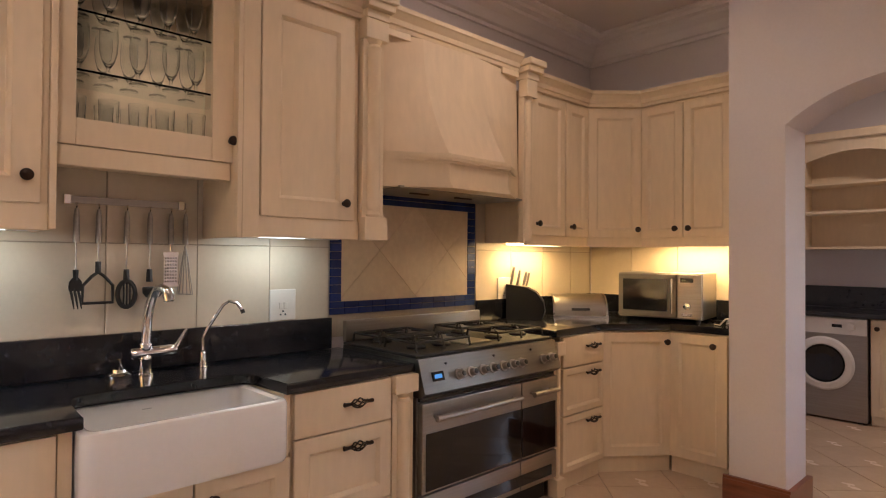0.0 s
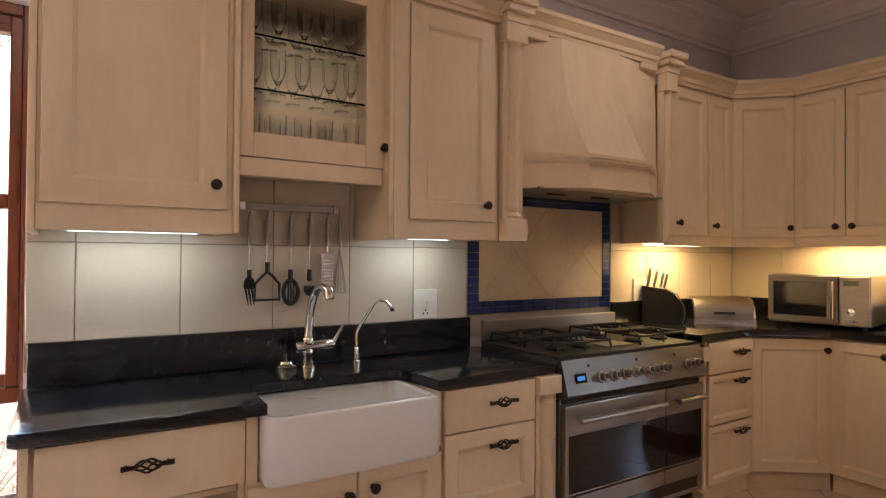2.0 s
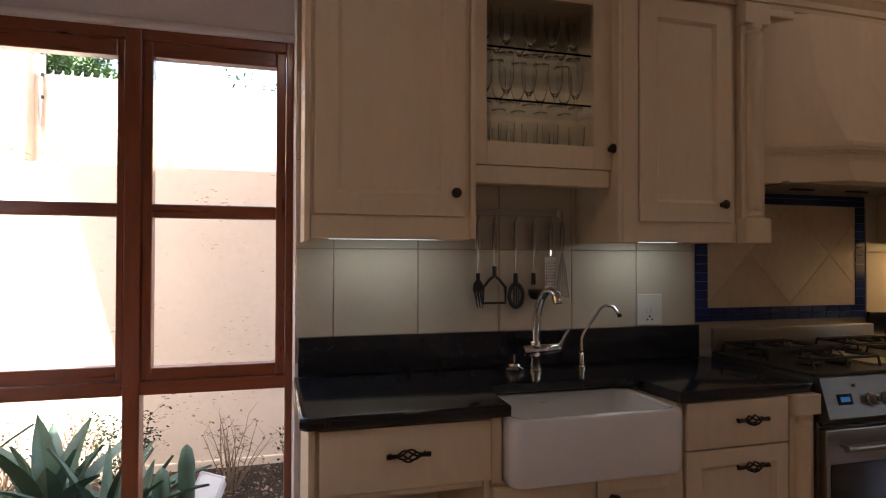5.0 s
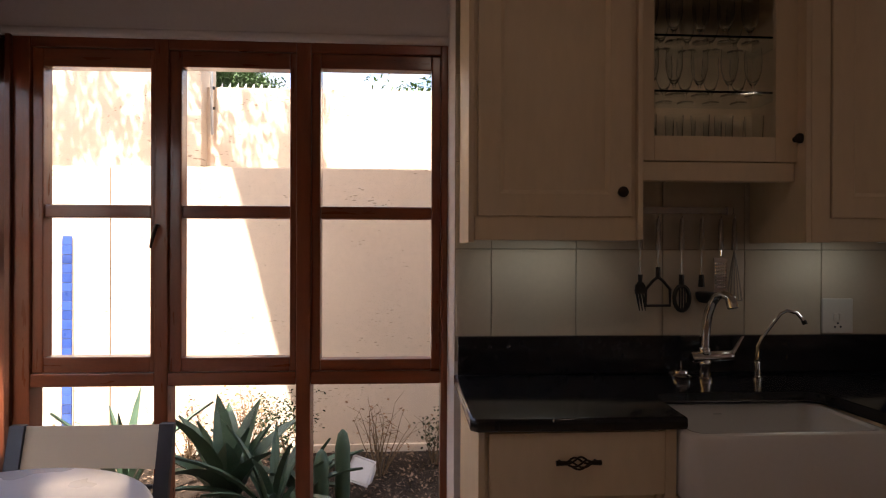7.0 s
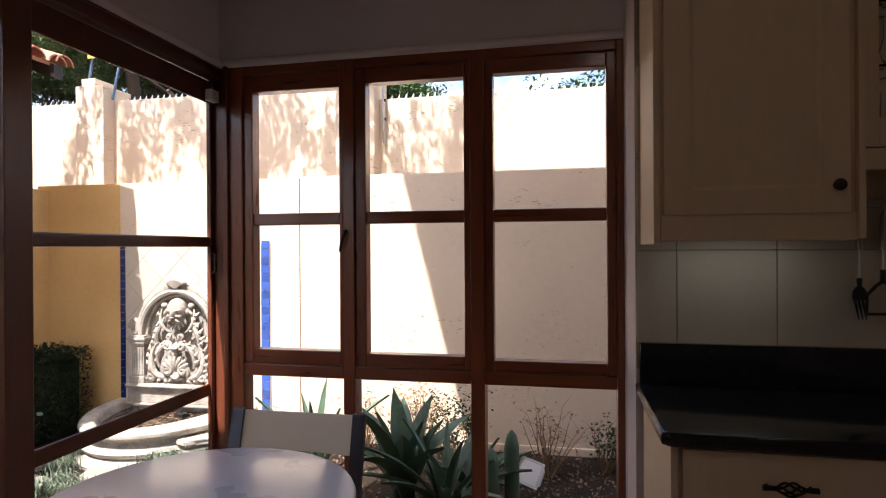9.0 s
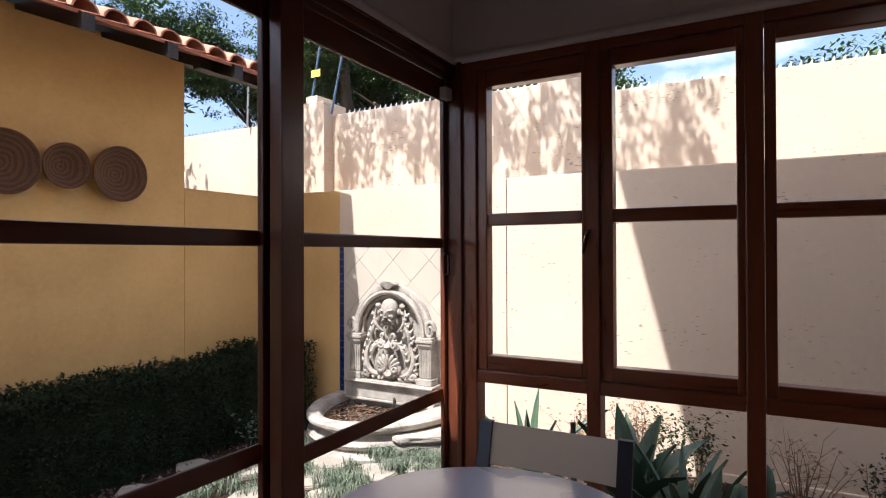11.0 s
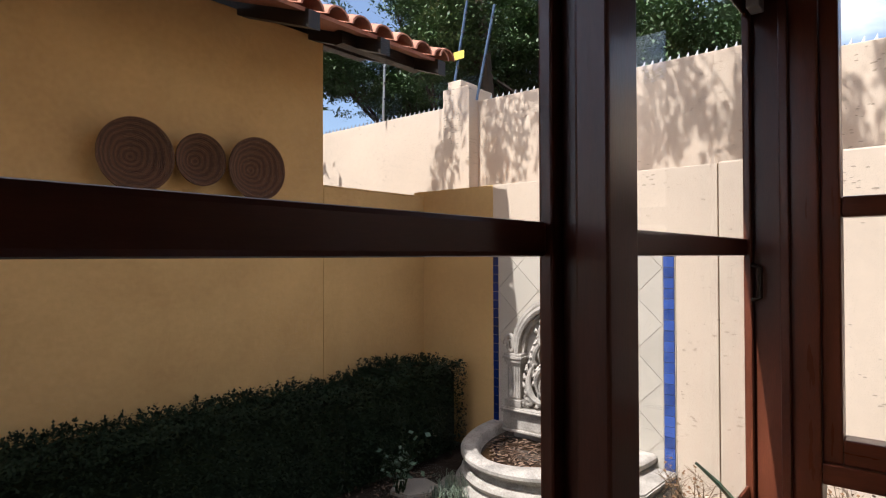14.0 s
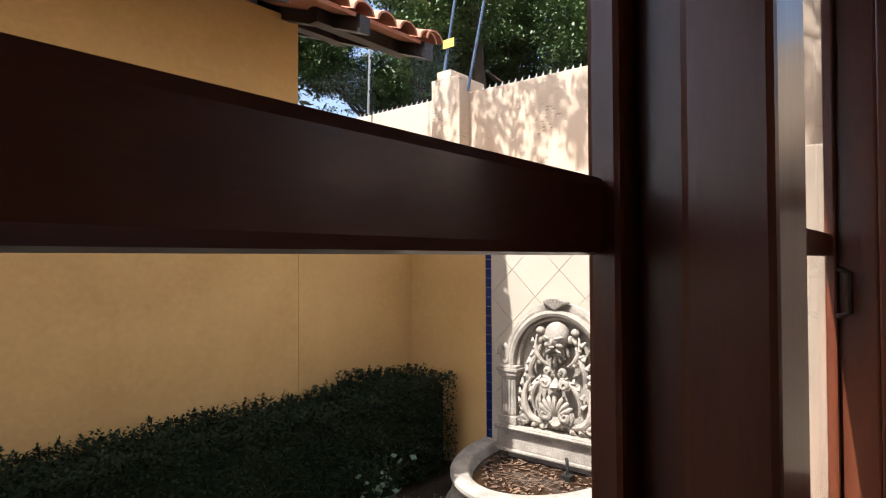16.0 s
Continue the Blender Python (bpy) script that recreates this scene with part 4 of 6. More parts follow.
def sink():
    s = thing("kitchen_sink", (-2.25, 0.776, 0.65), "white glazed ceramic butler sink with apron front", "sink")
    y0, y1, xb, xf = 0.448, 1.084, -2.42, -2.03
    bm = B()
    def rr(i, z, r=0.04):
        a, b, c, d = xb + i, xf - i, y0 + i, y1 - i
        out = []
        for cx, cy, s0 in ((b - r, d - r, 0), (a + r, d - r, 90), (a + r, c + r, 180), (b - r, c + r, 270)):
            for k in range(5):
                t = radians(s0 + 22.5 * k)
                out.append((cx + r * math.cos(t), cy + r * math.sin(t), z))
        return out
    rings = [rr(0.02, 0.640), rr(0.006, 0.644), rr(0, 0.657), rr(0, 0.842), rr(0.004, 0.853), rr(0.012, 0.858), rr(0.024, 0.857), rr(0.031, 0.850), rr(0.036, 0.72), rr(0.05, 0.68), rr(0.12, 0.672)]
    part("basin", loft(bm, rings), CERAMIC, s, "", True)
    part("back_ledge", box(xb - 0.12, xb + 0.004, y0 + 0.03, y1 - 0.03, 0.80, 0.852, 0.004), CERAMIC, s)
    part("drain", lathe(B(), [(0.04, 0.674), (0.04, 0.677), (0.01, 0.675)], (-2.22, 0.776, 0), 16), CHROME, s)
    part("maker_mark", box(xb + 0.0365, xb + 0.038, 0.705, 0.735, 0.817, 0.820), GALV, s)


def taps():
    t = thing("mixer_tap", (-2.56, 0.765, ZC), "chrome mixer tap with a curved spout", "tap")
    x, y = -2.56, 0.765
    part("body", lathe(B(), [(0.030, 0.0), (0.030, 0.008), (0.022, 0.014), (0.021, 0.055), (0.024, 0.06), (0.024, 0.075), (0.019, 0.082), (0.017, 0.14), (0.012, 0.15)], (x, y, ZC), 18), CHROME, t, "", True)
    part("cross_body", tube(B(), [(x, y - 0.052, ZC + 0.085), (x, y - 0.046, ZC + 0.085), (x, y + 0.10, ZC + 0.090), (x, y + 0.112, ZC + 0.090)], [0.017, 0.0215, 0.0215, 0.016], 16), CHROME, t, "", True)
    part("lever", tube(B(), [(x, y + 0.105, ZC + 0.094), (x + 0.006, y + 0.118, ZC + 0.112), (x + 0.012, y + 0.135, ZC + 0.150), (x + 0.014, y + 0.146, ZC + 0.168)], [0.013, 0.010, 0.007, 0.005], 10), CHROME, t, "", True)
    sp = [(x, y, ZC + 0.10), (x, y + 0.002, ZC + 0.17), (x + 0.006, y + 0.004, ZC + 0.22), (x + 0.018, y + 0.008, ZC + 0.265), (x + 0.034, y + 0.014, ZC + 0.302), (x + 0.055, y + 0.021, ZC + 0.326), (x + 0.080, y + 0.030, ZC + 0.334), (x + 0.102, y + 0.038, ZC + 0.326), (x + 0.112, y + 0.042, ZC + 0.312)]
    part("spout", tube(B(), sp, [0.019, 0.0185, 0.018, 0.0175, 0.017, 0.016, 0.016, 0.0165, 0.017], 14), CHROME, t, "", True)
    part("collar", lathe(B(), [(0.021, 0.098), (0.023, 0.104), (0.023, 0.118), (0.0195, 0.124)], (x, y, ZC), 18), CHROME, t, "", True)
    part("nozzle", tube(B(), [(x + 0.108, y + 0.040, ZC + 0.328), (x + 0.114, y + 0.043, ZC + 0.308), (x + 0.118, y + 0.045, ZC + 0.288), (x + 0.119, y + 0.0455, ZC + 0.284)], [0.017, 0.021, 0.020, 0.015], 14), CHROME, t, "", True)
    t = thing("filter_tap", (-2.585, 0.99, ZC), "slim chrome water filter tap", "tap")
    x, y = -2.585, 0.99
    part("body", lathe(B(), [(0.020, 0), (0.020, 0.006), (0.013, 0.01), (0.013, 0.06), (0.008, 0.065)], (x, y, ZC), 14), CHROME, t, "", True)
    part("spout", tube(B(), [(x, y, ZC + 0.06), (x, y, ZC + 0.12), (x + 0.01, y + 0.015, ZC + 0.16), (x + 0.05, y + 0.06, ZC + 0.255), (x + 0.065, y + 0.078, ZC + 0.27), (x + 0.09, y + 0.10, ZC + 0.262), (x + 0.105, y + 0.115, ZC + 0.235)], 0.0065, 8), CHROME, t, "", True)
    part("nozzle", tube(B(), [(x + 0.105, y + 0.115, ZC + 0.236), (x + 0.109, y + 0.119, ZC + 0.222)], 0.009), BLACKN, t)
    part("lever", tube(B(), [(x, y, ZC + 0.065), (x, y + 0.004, ZC + 0.085)], [0.008, 0.004]), BLACKN, t)
    t = thing("sink_plug", (-2.59, 0.685, ZC), "chrome sink plug basket standing on the worktop", "plug")
    part("basket", lathe(B(), [(0.045, 0), (0.047, 0.012), (0.040, 0.018), (0.030, 0.022), (0.028, 0.032), (0.006, 0.036)], (-2.59, 0.685, ZC), 20), CHROME, t, "", True)
    part("stem", tube(B(), [(-2.59, 0.685, ZC + 0.034), (-2.59, 0.685, ZC + 0.068)], 0.0055), CHROME, t)


west_base()
corner_base()
counters()
uppers()
hood()
cooker()
sink()
taps()


# ---- loose kitchen things ----
def utensil_rail():
    r = thing("utensil_rail", (XT, 0.73, 1.55), "chrome wall rail with hooks for kitchen utensils", "rail")
    part("bar", box(XT + 0.012, XT + 0.018, 0.52, 0.95, 1.545, 1.573, 0.002), STEEL, r)
    for y in (0.527, 0.93):
        part("end_bracket", box(XT + 0.0005, XT + 0.026, y - 0.012, y + 0.012, 1.540, 1.578, 0.003), CHROME, r)
    ys = (0.555, 0.628, 0.725, 0.808, 0.888, 0.945)
    for y in ys:
        part("hook", tube(B(), [(XT + 0.019, y, 1.548), (XT + 0.03, y, 1.545), (XT + 0.036, y, 1.535), (XT + 0.03, y, 1.527)], 0.003, 6), CHROME, r)
    x = XT + 0.030
    labels = ("black nylon fork with a steel handle", "black potato masher with a steel handle", "black slotted spoon with a steel handle",
              "black ladle with a steel handle", "steel hand grater with a steel handle", "steel wire whisk with a steel handle")
    names = ("serving_fork", "potato_masher", "slotted_spoon", "ladle", "grater", "whisk")
    for i, (y, n, lb) in enumerate(zip(ys, names, labels)):
        u = thing(n, (x, y, 1.16), lb, "utensil", "utensils on the rail")
        bm = tube(B(), [(x, y, 1.525), (x, y, 1.50), (x, y, 1.40)], [0.006, 0.010, 0.0115], 10)
        part("handle", bm, STEEL, u, "", True)
        if i < 4:
            part("shaft", tube(B(), [(x, y, 1.402), (x, y, 1.29)], 0.0035, 6), STEEL, u)
        if i == 0:
            bm = tube(B(), [(x, y, 1.30), (x, y, 1.262)], [0.010, 0.008], 8)
            loft(bm, [[(x - 0.004, y - w, z), (x + 0.004, y - w, z), (x + 0.004, y + w, z), (x - 0.004, y + w, z)] for w, z in ((0.010, 1.27), (0.020, 1.255), (0.022, 1.235), (0.020, 1.222))])
            for dy in (-0.016, -0.004, 0.008):
                tube(bm, [(x, y + dy, 1.23), (x, y + dy + 0.006, 1.20), (x + 0.004, y + dy + 0.012, 1.155)], [0.005, 0.005, 0.002], 6)
            part("head", bm, BLACKN, u, "", True)
        elif i == 1:
            w = 0.050
            bm = tube(B(), [(x, y, 1.33), (x, y, 1.285)], 0.010, 8)
            tube(bm, [(x, y, 1.29), (x, y - 0.02, 1.275), (x, y - w, 1.24), (x, y - w, 1.175), (x, y + w, 1.175), (x, y + w, 1.24), (x, y + 0.02, 1.275), (x, y, 1.29)], 0.0062, 6)
            part("head", bm, BLACKN, u, "", True)
        elif i == 2:
            bm = tube(B(), [(x, y, 1.30), (x, y, 1.25)], [0.010, 0.012], 8)
            ring = [(x + 0.004, y + 0.031 * math.cos(k * math.pi / 9), 1.205 + 0.050 * math.sin(k * math.pi / 9)) for k in range(19)]
            tube(bm, ring, 0.009, 6)
            for dy, hz in ((-0.011, 0.046), (0.0, 0.049), (0.011, 0.046)):
                tube(bm, [(x + 0.006, y + dy, 1.205 + hz), (x + 0.008, y + dy, 1.205), (x + 0.006, y + dy, 1.205 - hz)], 0.0036, 5)
            part("head", bm, BLACKN, u, "", True)
        elif i == 3:
            bm = tube(B(), [(x, y, 1.30), (x, y, 1.25)], [0.010, 0.013], 8)
            lathe(bm, [(0.036, 0.045), (0.038, 0.040), (0.036, 0.02), (0.024, 0.004), (0.006, 0.0)], (0, 0, 0), 14, Matrix.Translation((x + 0.012, y + 0.01, 1.185)))
            part("bowl", bm, BLACKN, u, "", True)
        elif i == 4:
            bm = tube(B(), [(x, y, 1.40), (x, y, 1.375)], 0.004, 6)
            bx(bm, x - 0.002, x + 0.002, y - 0.027, y + 0.027, 1.235, 1.36)
            for k in range(40):
                qy, qz = y - 0.020 + 0.010 * (k % 5), 1.25 + 0.0135 * (k // 5)
                loft(bm, [[(x + 0.002, qy - 0.0035, qz - 0.004), (x + 0.002, qy + 0.0035, qz - 0.004), (x + 0.002, qy + 0.0035, qz + 0.004), (x + 0.002, qy - 0.0035, qz + 0.004)],
                          [(x + 0.006, qy - 0.001, qz + 0.001), (x + 0.006, qy + 0.001, qz + 0.001), (x + 0.006, qy + 0.001, qz + 0.003), (x + 0.006, qy - 0.001, qz + 0.003)]])
            bx(bm, x - 0.004, x + 0.004, y - 0.03, y + 0.03, 1.355, 1.368)
            bx(bm, x - 0.004, x + 0.004, y - 0.03, y + 0.03, 1.228, 1.24)
            part("blade", bm, CHROME, u)
        else:
            bm = B()
            for k in range(6):
                a = math.pi * k / 6
                p = []
                for j in range(17):
                    f = j / 16
                    rr = 0.032 * math.sin(math.pi * f) ** 0.7
                    zz = 1.40 - 0.205 * (1 - abs(2 * f - 1) ** 2.2)
                    s = -1 if f < 0.5 else 1
                    p.append((x + s * rr * math.cos(a) * 0.9, y + s * rr * math.sin(a), zz))
                tube(bm, p, 0.0013, 4)
            part("wires", bm, STEEL, u, "", True)


def socket(y, z, label, w=0.066):
    s = thing("wall_socket", (XT, y, z), label, "socket")
    part("plate", box(XT + 0.0005, XT + 0.010, y - w, y + w, z - 0.072, z + 0.072, 0.004), WHITEP, s)
    for q in (-0.012, 0.012):
        part("switch", box(XT + 0.010, XT + 0.014, y + q - 0.009, y + q + 0.009, z - 0.018, z + 0.012, 0.002), WHITEP, s)
    for dy, dz in ((0, -0.03), (-0.012, -0.045), (0.012, -0.045)):
        part("pin_hole", lathe(B(), [(0.0045, 0), (0.0045, 0.001)], (0, 0, 0), 10, Matrix.Translation((XT + 0.010, y + dy, z + dz)) @ pose(0, 0, 0, 0, 90, 0)), FRAMEG, s)
    return s


def knife_block():
    x, y = -2.57, 3.10
    k = thing("knife_block", (x, y, ZR), "black knife block with a rounded steel face and five knives", "knife block")
    m = pose(x, y, ZR, 0, 0, 38)
    pr = [(-0.16, 0), (0.07, 0), (0.085, 0.05), (0.075, 0.11), (0.035, 0.17), (-0.03, 0.205), (-0.16, 0.225)]
    mm = m @ Matrix(((1, 0, 0, 0), (0, 0, -1, 0), (0, 1, 0, 0), (0, 0, 0, 1)))
    part("block", prism(B(), pr, -0.055, 0.055, mm), BLACKN, k)
    edge = [(0.073, 0.005), (0.089, 0.05), (0.079, 0.112), (0.038, 0.174), (-0.03, 0.209)]
    bm = B()
    loft(bm, [[mm @ Vector((a, b, s)), mm @ Vector((a + 0.005, b + 0.004, s)), mm @ Vector((a + 0.005, b + 0.004, -s)), mm @ Vector((a, b, -s))] for a, b in edge for s in (0.056,)])
    part("steel_face", bm, STEEL, k, "polished steel edge", True)
    for i, (a, s, L) in enumerate(((-0.13, -0.03, 0.12), (-0.13, 0.03, 0.115), (-0.09, 0.0, 0.10), (-0.05, -0.025, 0.09), (-0.03, 0.025, 0.085))):
        p0 = mm @ Vector((a, 0.215, s))
        p1 = mm @ Vector((a - 0.035 * 0.3 + 0.03, 0.215 + L, s))
        kn = part("knife_handle", tube(B(), [p0, p0.lerp(p1, 0.15), p0.lerp(p1, 0.75), p1], [0.007, 0.0085, 0.0095, 0.006], 8), STEEL, k, "", True)


def bread_bin():
    x, y = -2.47, 3.47
    b = thing("bread_bin", (x, y, ZR), "steel roll-top bread bin", "bread bin")
    m = pose(x, y, ZR + 0.004, 0, 0, 48)
    prof = [(-0.10, 0.0), (0.11, 0.0), (0.11, 0.03), (0.10, 0.085), (0.06, 0.13), (0.0, 0.15), (-0.06, 0.148), (-0.10, 0.125)]
    mm = m @ Matrix(((0, 0, 1, 0), (-1, 0, 0, 0), (0, 1, 0, 0), (0, 0, 0, 1)))
    part("bin", prism(B(), prof, -0.17, 0.17, mm), STEEL, b, "", True)
    for s in (-1, 1):
        part("end_cap", prism(B(), [(u * 1.03, v * 1.03) for u, v in prof], s * 0.172, s * 0.182, mm), CHROME, b)
    part("base", prism(B(), [(-0.11, -0.004), (0.125, -0.004), (0.125, 0.012), (-0.11, 0.012)], -0.185, 0.185, mm), CHROME, b)
    part("handle", prism(B(), [(0.108, 0.045), (0.122, 0.05), (0.118, 0.062), (0.106, 0.06)], -0.06, 0.06, mm), BLACKN, b)


def microwave():
    p1, ang = Vector((-2.200, 3.555, ZR)), 9.0
    m = face(p1.x, p1.y, p1.z, ang)
    k = thing("microwave_oven", p1, "silver microwave oven with a dark glass door", "microwave")
    w, h, d = 0.52, 0.285, 0.34
    part("body", box(0, w, 0.022, h + 0.022, -d, 0, 0.006, m), STEEL, k)
    dr = part("door", box(0.004, 0.372, 0.03, h + 0.014, 0.0005, 0.02, 0.005, m), PANEL, k)
    part("window", box(0.035, 0.315, 0.068, h - 0.018, 0.02, 0.023, 0.001, m), BLACKGLASS, dr, "dark glass window")
    bm = tube(B(), [m @ Vector((0.348, 0.055, 0.02)), m @ Vector((0.348, 0.06, 0.045)), m @ Vector((0.348, h - 0.015, 0.045)), m @ Vector((0.348, h - 0.01, 0.02))], 0.008, 8)
    part("handle", bm, CHROME, dr, "", True)
    cp = part("control_panel", box(0.376, w - 0.004, 0.03, h + 0.014, 0.0005, 0.018, 0.004, m), STEEL, k)
    part("display", box(0.395, 0.470, h - 0.035, h - 0.008, 0.018, 0.020, 0, m), BLACKGLASS, cp)
    for i in range(3):
        for j in range(3):
            part("button", box(0.395 + 0.028 * i, 0.413 + 0.028 * i, 0.155 + 0.026 * j, 0.167 + 0.026 * j, 0.018, 0.0195, 0.0005, m), STEEL, cp)
    part("dial", lathe(B(), [(0.022, 0.018), (0.020, 0.034), (0.006, 0.036)], (0.434, 0.105, 0), 18, m), CHROME, cp, "", True)
    part("open_button", box(0.402, 0.466, 0.045, 0.063, 0.018, 0.022, 0.002, m), CHROME, cp)
    for u in (0.04, w - 0.04):
        for n in (-0.05, -d + 0.05):
            part("foot", lathe(B(), [(0.014, 0.0), (0.012, 0.022)], (0, 0, 0), 10, m @ Matrix.Translation((u, 0, n)) @ pose(0, 0, 0, -90, 0, 0)), BLACKN, k)
    c = B()
    q = [(-1.62, 3.64), (-1.58, 3.62), (-1.555, 3.64), (-1.55, 3.68), (-1.58, 3.72), (-1.58, 3.84)]
    pts = [(x, y, ZR + 0.008 + (0.035 if i in (2, 3) else 0)) for i, (x, y) in enumerate(q)]
    solid("power_cable", tube(c, pts, 0.0045, 6), WHITEP, "white power cable loop on the worktop", "cable", smooth=True)


def glassware():
    """Stemmed glasses and tumblers on the shelves of the glazed cabinet."""
    bm = B()
    lathe(bm, [(0.031, 0.0), (0.031, 0.003), (0.010, 0.010), (0.006, 0.018), (0.006, 0.034), (0.012, 0.042), (0.020, 0.056), (0.029, 0.090), (0.031, 0.125), (0.029, 0.172), (0.0278, 0.172),
               (0.0295, 0.125), (0.0275, 0.092), (0.018, 0.060), (0.008, 0.050), (0.002, 0.049)], seg=16)
    wine = mesh_of("wine_glass", bm, CGLASS, True)
    bm = B()
    lathe(bm, [(0.026, 0.0), (0.030, 0.002), (0.034, 0.115), (0.032, 0.115), (0.028, 0.008), (0.004, 0.007)], seg=14)
    tumb = mesh_of("tumbler", bm, CGLASS, True)
    rows = ((1.7855, tumb, "tumbler", "clear glass tumbler on the cabinet floor"), (1.9795, wine, "wine_glass", "clear stemmed glass on the lower glass shelf"), (2.1815, wine, "wine_glass", "clear stemmed glass on the upper glass shelf"))
    rnd = random.Random(4)
    for z, me, nm, lb in rows:
        for i in range(5):
            for x in (-2.50, -2.61):
                o = new(nm, me)
                o.location = (x + rnd.uniform(-.008, .008), 0.52 + 0.098 * i + rnd.uniform(-.01, .01), z)
                o.visible_shadow = False
                tagged(o, lb, "glass", "glasses in the cabinet")


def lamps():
    """Light of the strip lamps under the wall cabinets, and four unseen ceiling downlights."""
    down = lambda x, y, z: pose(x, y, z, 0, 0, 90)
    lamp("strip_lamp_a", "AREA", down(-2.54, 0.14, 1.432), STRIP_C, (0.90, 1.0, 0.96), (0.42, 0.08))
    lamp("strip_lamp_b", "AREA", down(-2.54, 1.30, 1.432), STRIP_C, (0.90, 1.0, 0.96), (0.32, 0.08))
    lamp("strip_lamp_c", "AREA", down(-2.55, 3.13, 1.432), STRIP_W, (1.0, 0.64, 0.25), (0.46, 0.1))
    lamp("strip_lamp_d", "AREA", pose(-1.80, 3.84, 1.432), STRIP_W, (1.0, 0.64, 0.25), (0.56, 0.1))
    # first is inferred from the bright hood; the other three are added fill
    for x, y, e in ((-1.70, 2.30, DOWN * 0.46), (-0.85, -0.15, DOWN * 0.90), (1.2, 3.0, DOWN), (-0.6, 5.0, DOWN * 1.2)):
        d = thing("unseen_downlight", (x, y, CEIL - 0.01), "unseen recessed ceiling spot with a white ring", "ceiling light", "ceiling downlights")
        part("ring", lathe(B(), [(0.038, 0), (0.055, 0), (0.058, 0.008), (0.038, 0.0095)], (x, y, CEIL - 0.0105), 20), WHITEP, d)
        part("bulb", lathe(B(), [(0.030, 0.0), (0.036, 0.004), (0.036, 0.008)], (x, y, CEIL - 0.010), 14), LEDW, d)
        lamp("unseen_downlight_lamp", "AREA", pose(x, y, CEIL - 0.03), e, (1.0, 0.80, 0.645), (0.16, 0.16))


def laundry():
    m = face(-1.86, 5.68, FLOOR, 0)
    k = thing("washing_machine", m.translation, "silver front-loading washing machine under a black worktop", "washing machine")
    part("body", box(0, 0.60, 0.015, 0.84, -0.55, 0, 0.008, m), STEEL, k)
    d = part("door_ring", lathe(B(), [(0.155, 0.0), (0.215, 0.0), (0.22, 0.012), (0.205, 0.03), (0.165, 0.038), (0.155, 0.03)], (0.30, 0.46, 0.001), 36, m, cap=False), CERAMIC, k, "white round door ring", True)
    part("door_glass", lathe(B(), [(0.155, 0.018), (0.14, 0.03), (0.10, 0.02), (0.02, 0.012)], (0.30, 0.46, 0.001), 30, m), BLACKGLASS, d, "dark door glass", True)
    cp = part("control_strip", box(0.004, 0.596, 0.705, 0.835, 0.0005, 0.012, 0.003, m), WHITEP, k)
    part("display", box(0.36, 0.43, 0.76, 0.785, 0.012, 0.014, 0, m), BLACKGLASS, cp)
    part("dial", lathe(B(), [(0.03, 0.012), (0.028, 0.03), (0.006, 0.032)], (0.49, 0.768, 0), 20, m), WHITEP, cp, "", True)
    for u in (0.05, 0.55):
        part("foot", box(u - 0.02, u + 0.02, 0, 0.016, -0.08, -0.03, 0, m), BLACKN, k)
    part("plinth_flap", box(0.02, 0.58, 0.02, 0.10, 0.0005, 0.004, 0.001, m), STEEL, k)
    w = thing("worktop", (-1.5, 5.9, 0.9), "black granite laundry worktop", "worktop")
    part("slab", box(-2.19, 1.2, 5.64, 6.34, 0.895, 0.93, 0.005), GRANITE, w)
    part("upstand", box(-2.19, 1.2, 6.32, 6.345, 0.931, 1.12, 0.003), GRANITE, w)
    m = face(-1.245, 5.70, FLOOR + 0.08, 0)
    c = cabinet("base_cabinet", m, 0.6, 0.55, FLOOR + 0.08, 0.893, "cream laundry base cabinet beside the washing machine")
    door_on(c, m, 0.006, 0.594, 0.006, 0.755, (0.05, 0.69))
    part("plinth", box(0, 0.6, -0.08, 0, -0.05, -0.03, m=m), CREAM, c)
    # open shelf unit with arched head
    m = face(-1.86, 6.02, 1.45, 0)
    s = thing("open_shelf_unit", m.translation, "cream open wall shelf unit with arched top", "shelf")
    H = 0.95
    for n, q in (("side", (0, 0.05, 0, H, -0.31, 0)), ("side", (0.85, 0.90, 0, H, -0.31, 0)), ("back", (0.05, 0.85, 0, H, -0.31, -0.295))):
        part(n, box(*q, m=m), CREAM, s)
    for v in (0.0, 0.31, 0.56):
        part("shelf", box(0.05, 0.85, v, v + 0.022, -0.29, -0.004, 0.002, m), CREAM, s)
    pts = [(0.05, 0.76)] + [(0.05 + 0.8 * i / 12, 0.76 + 0.09 * math.sin(math.pi * i / 12)) for i in range(1, 12)] + [(0.85, 0.76), (0.85, H), (0.05, H)]
    part("arched_head", prism(B(), pts, -0.02, 0.0, m), CREAM, s)
    part("crown", box(-0.03, 0.93, H, H + 0.07, -0.31, 0.04, 0.01, m), CREAM, s)


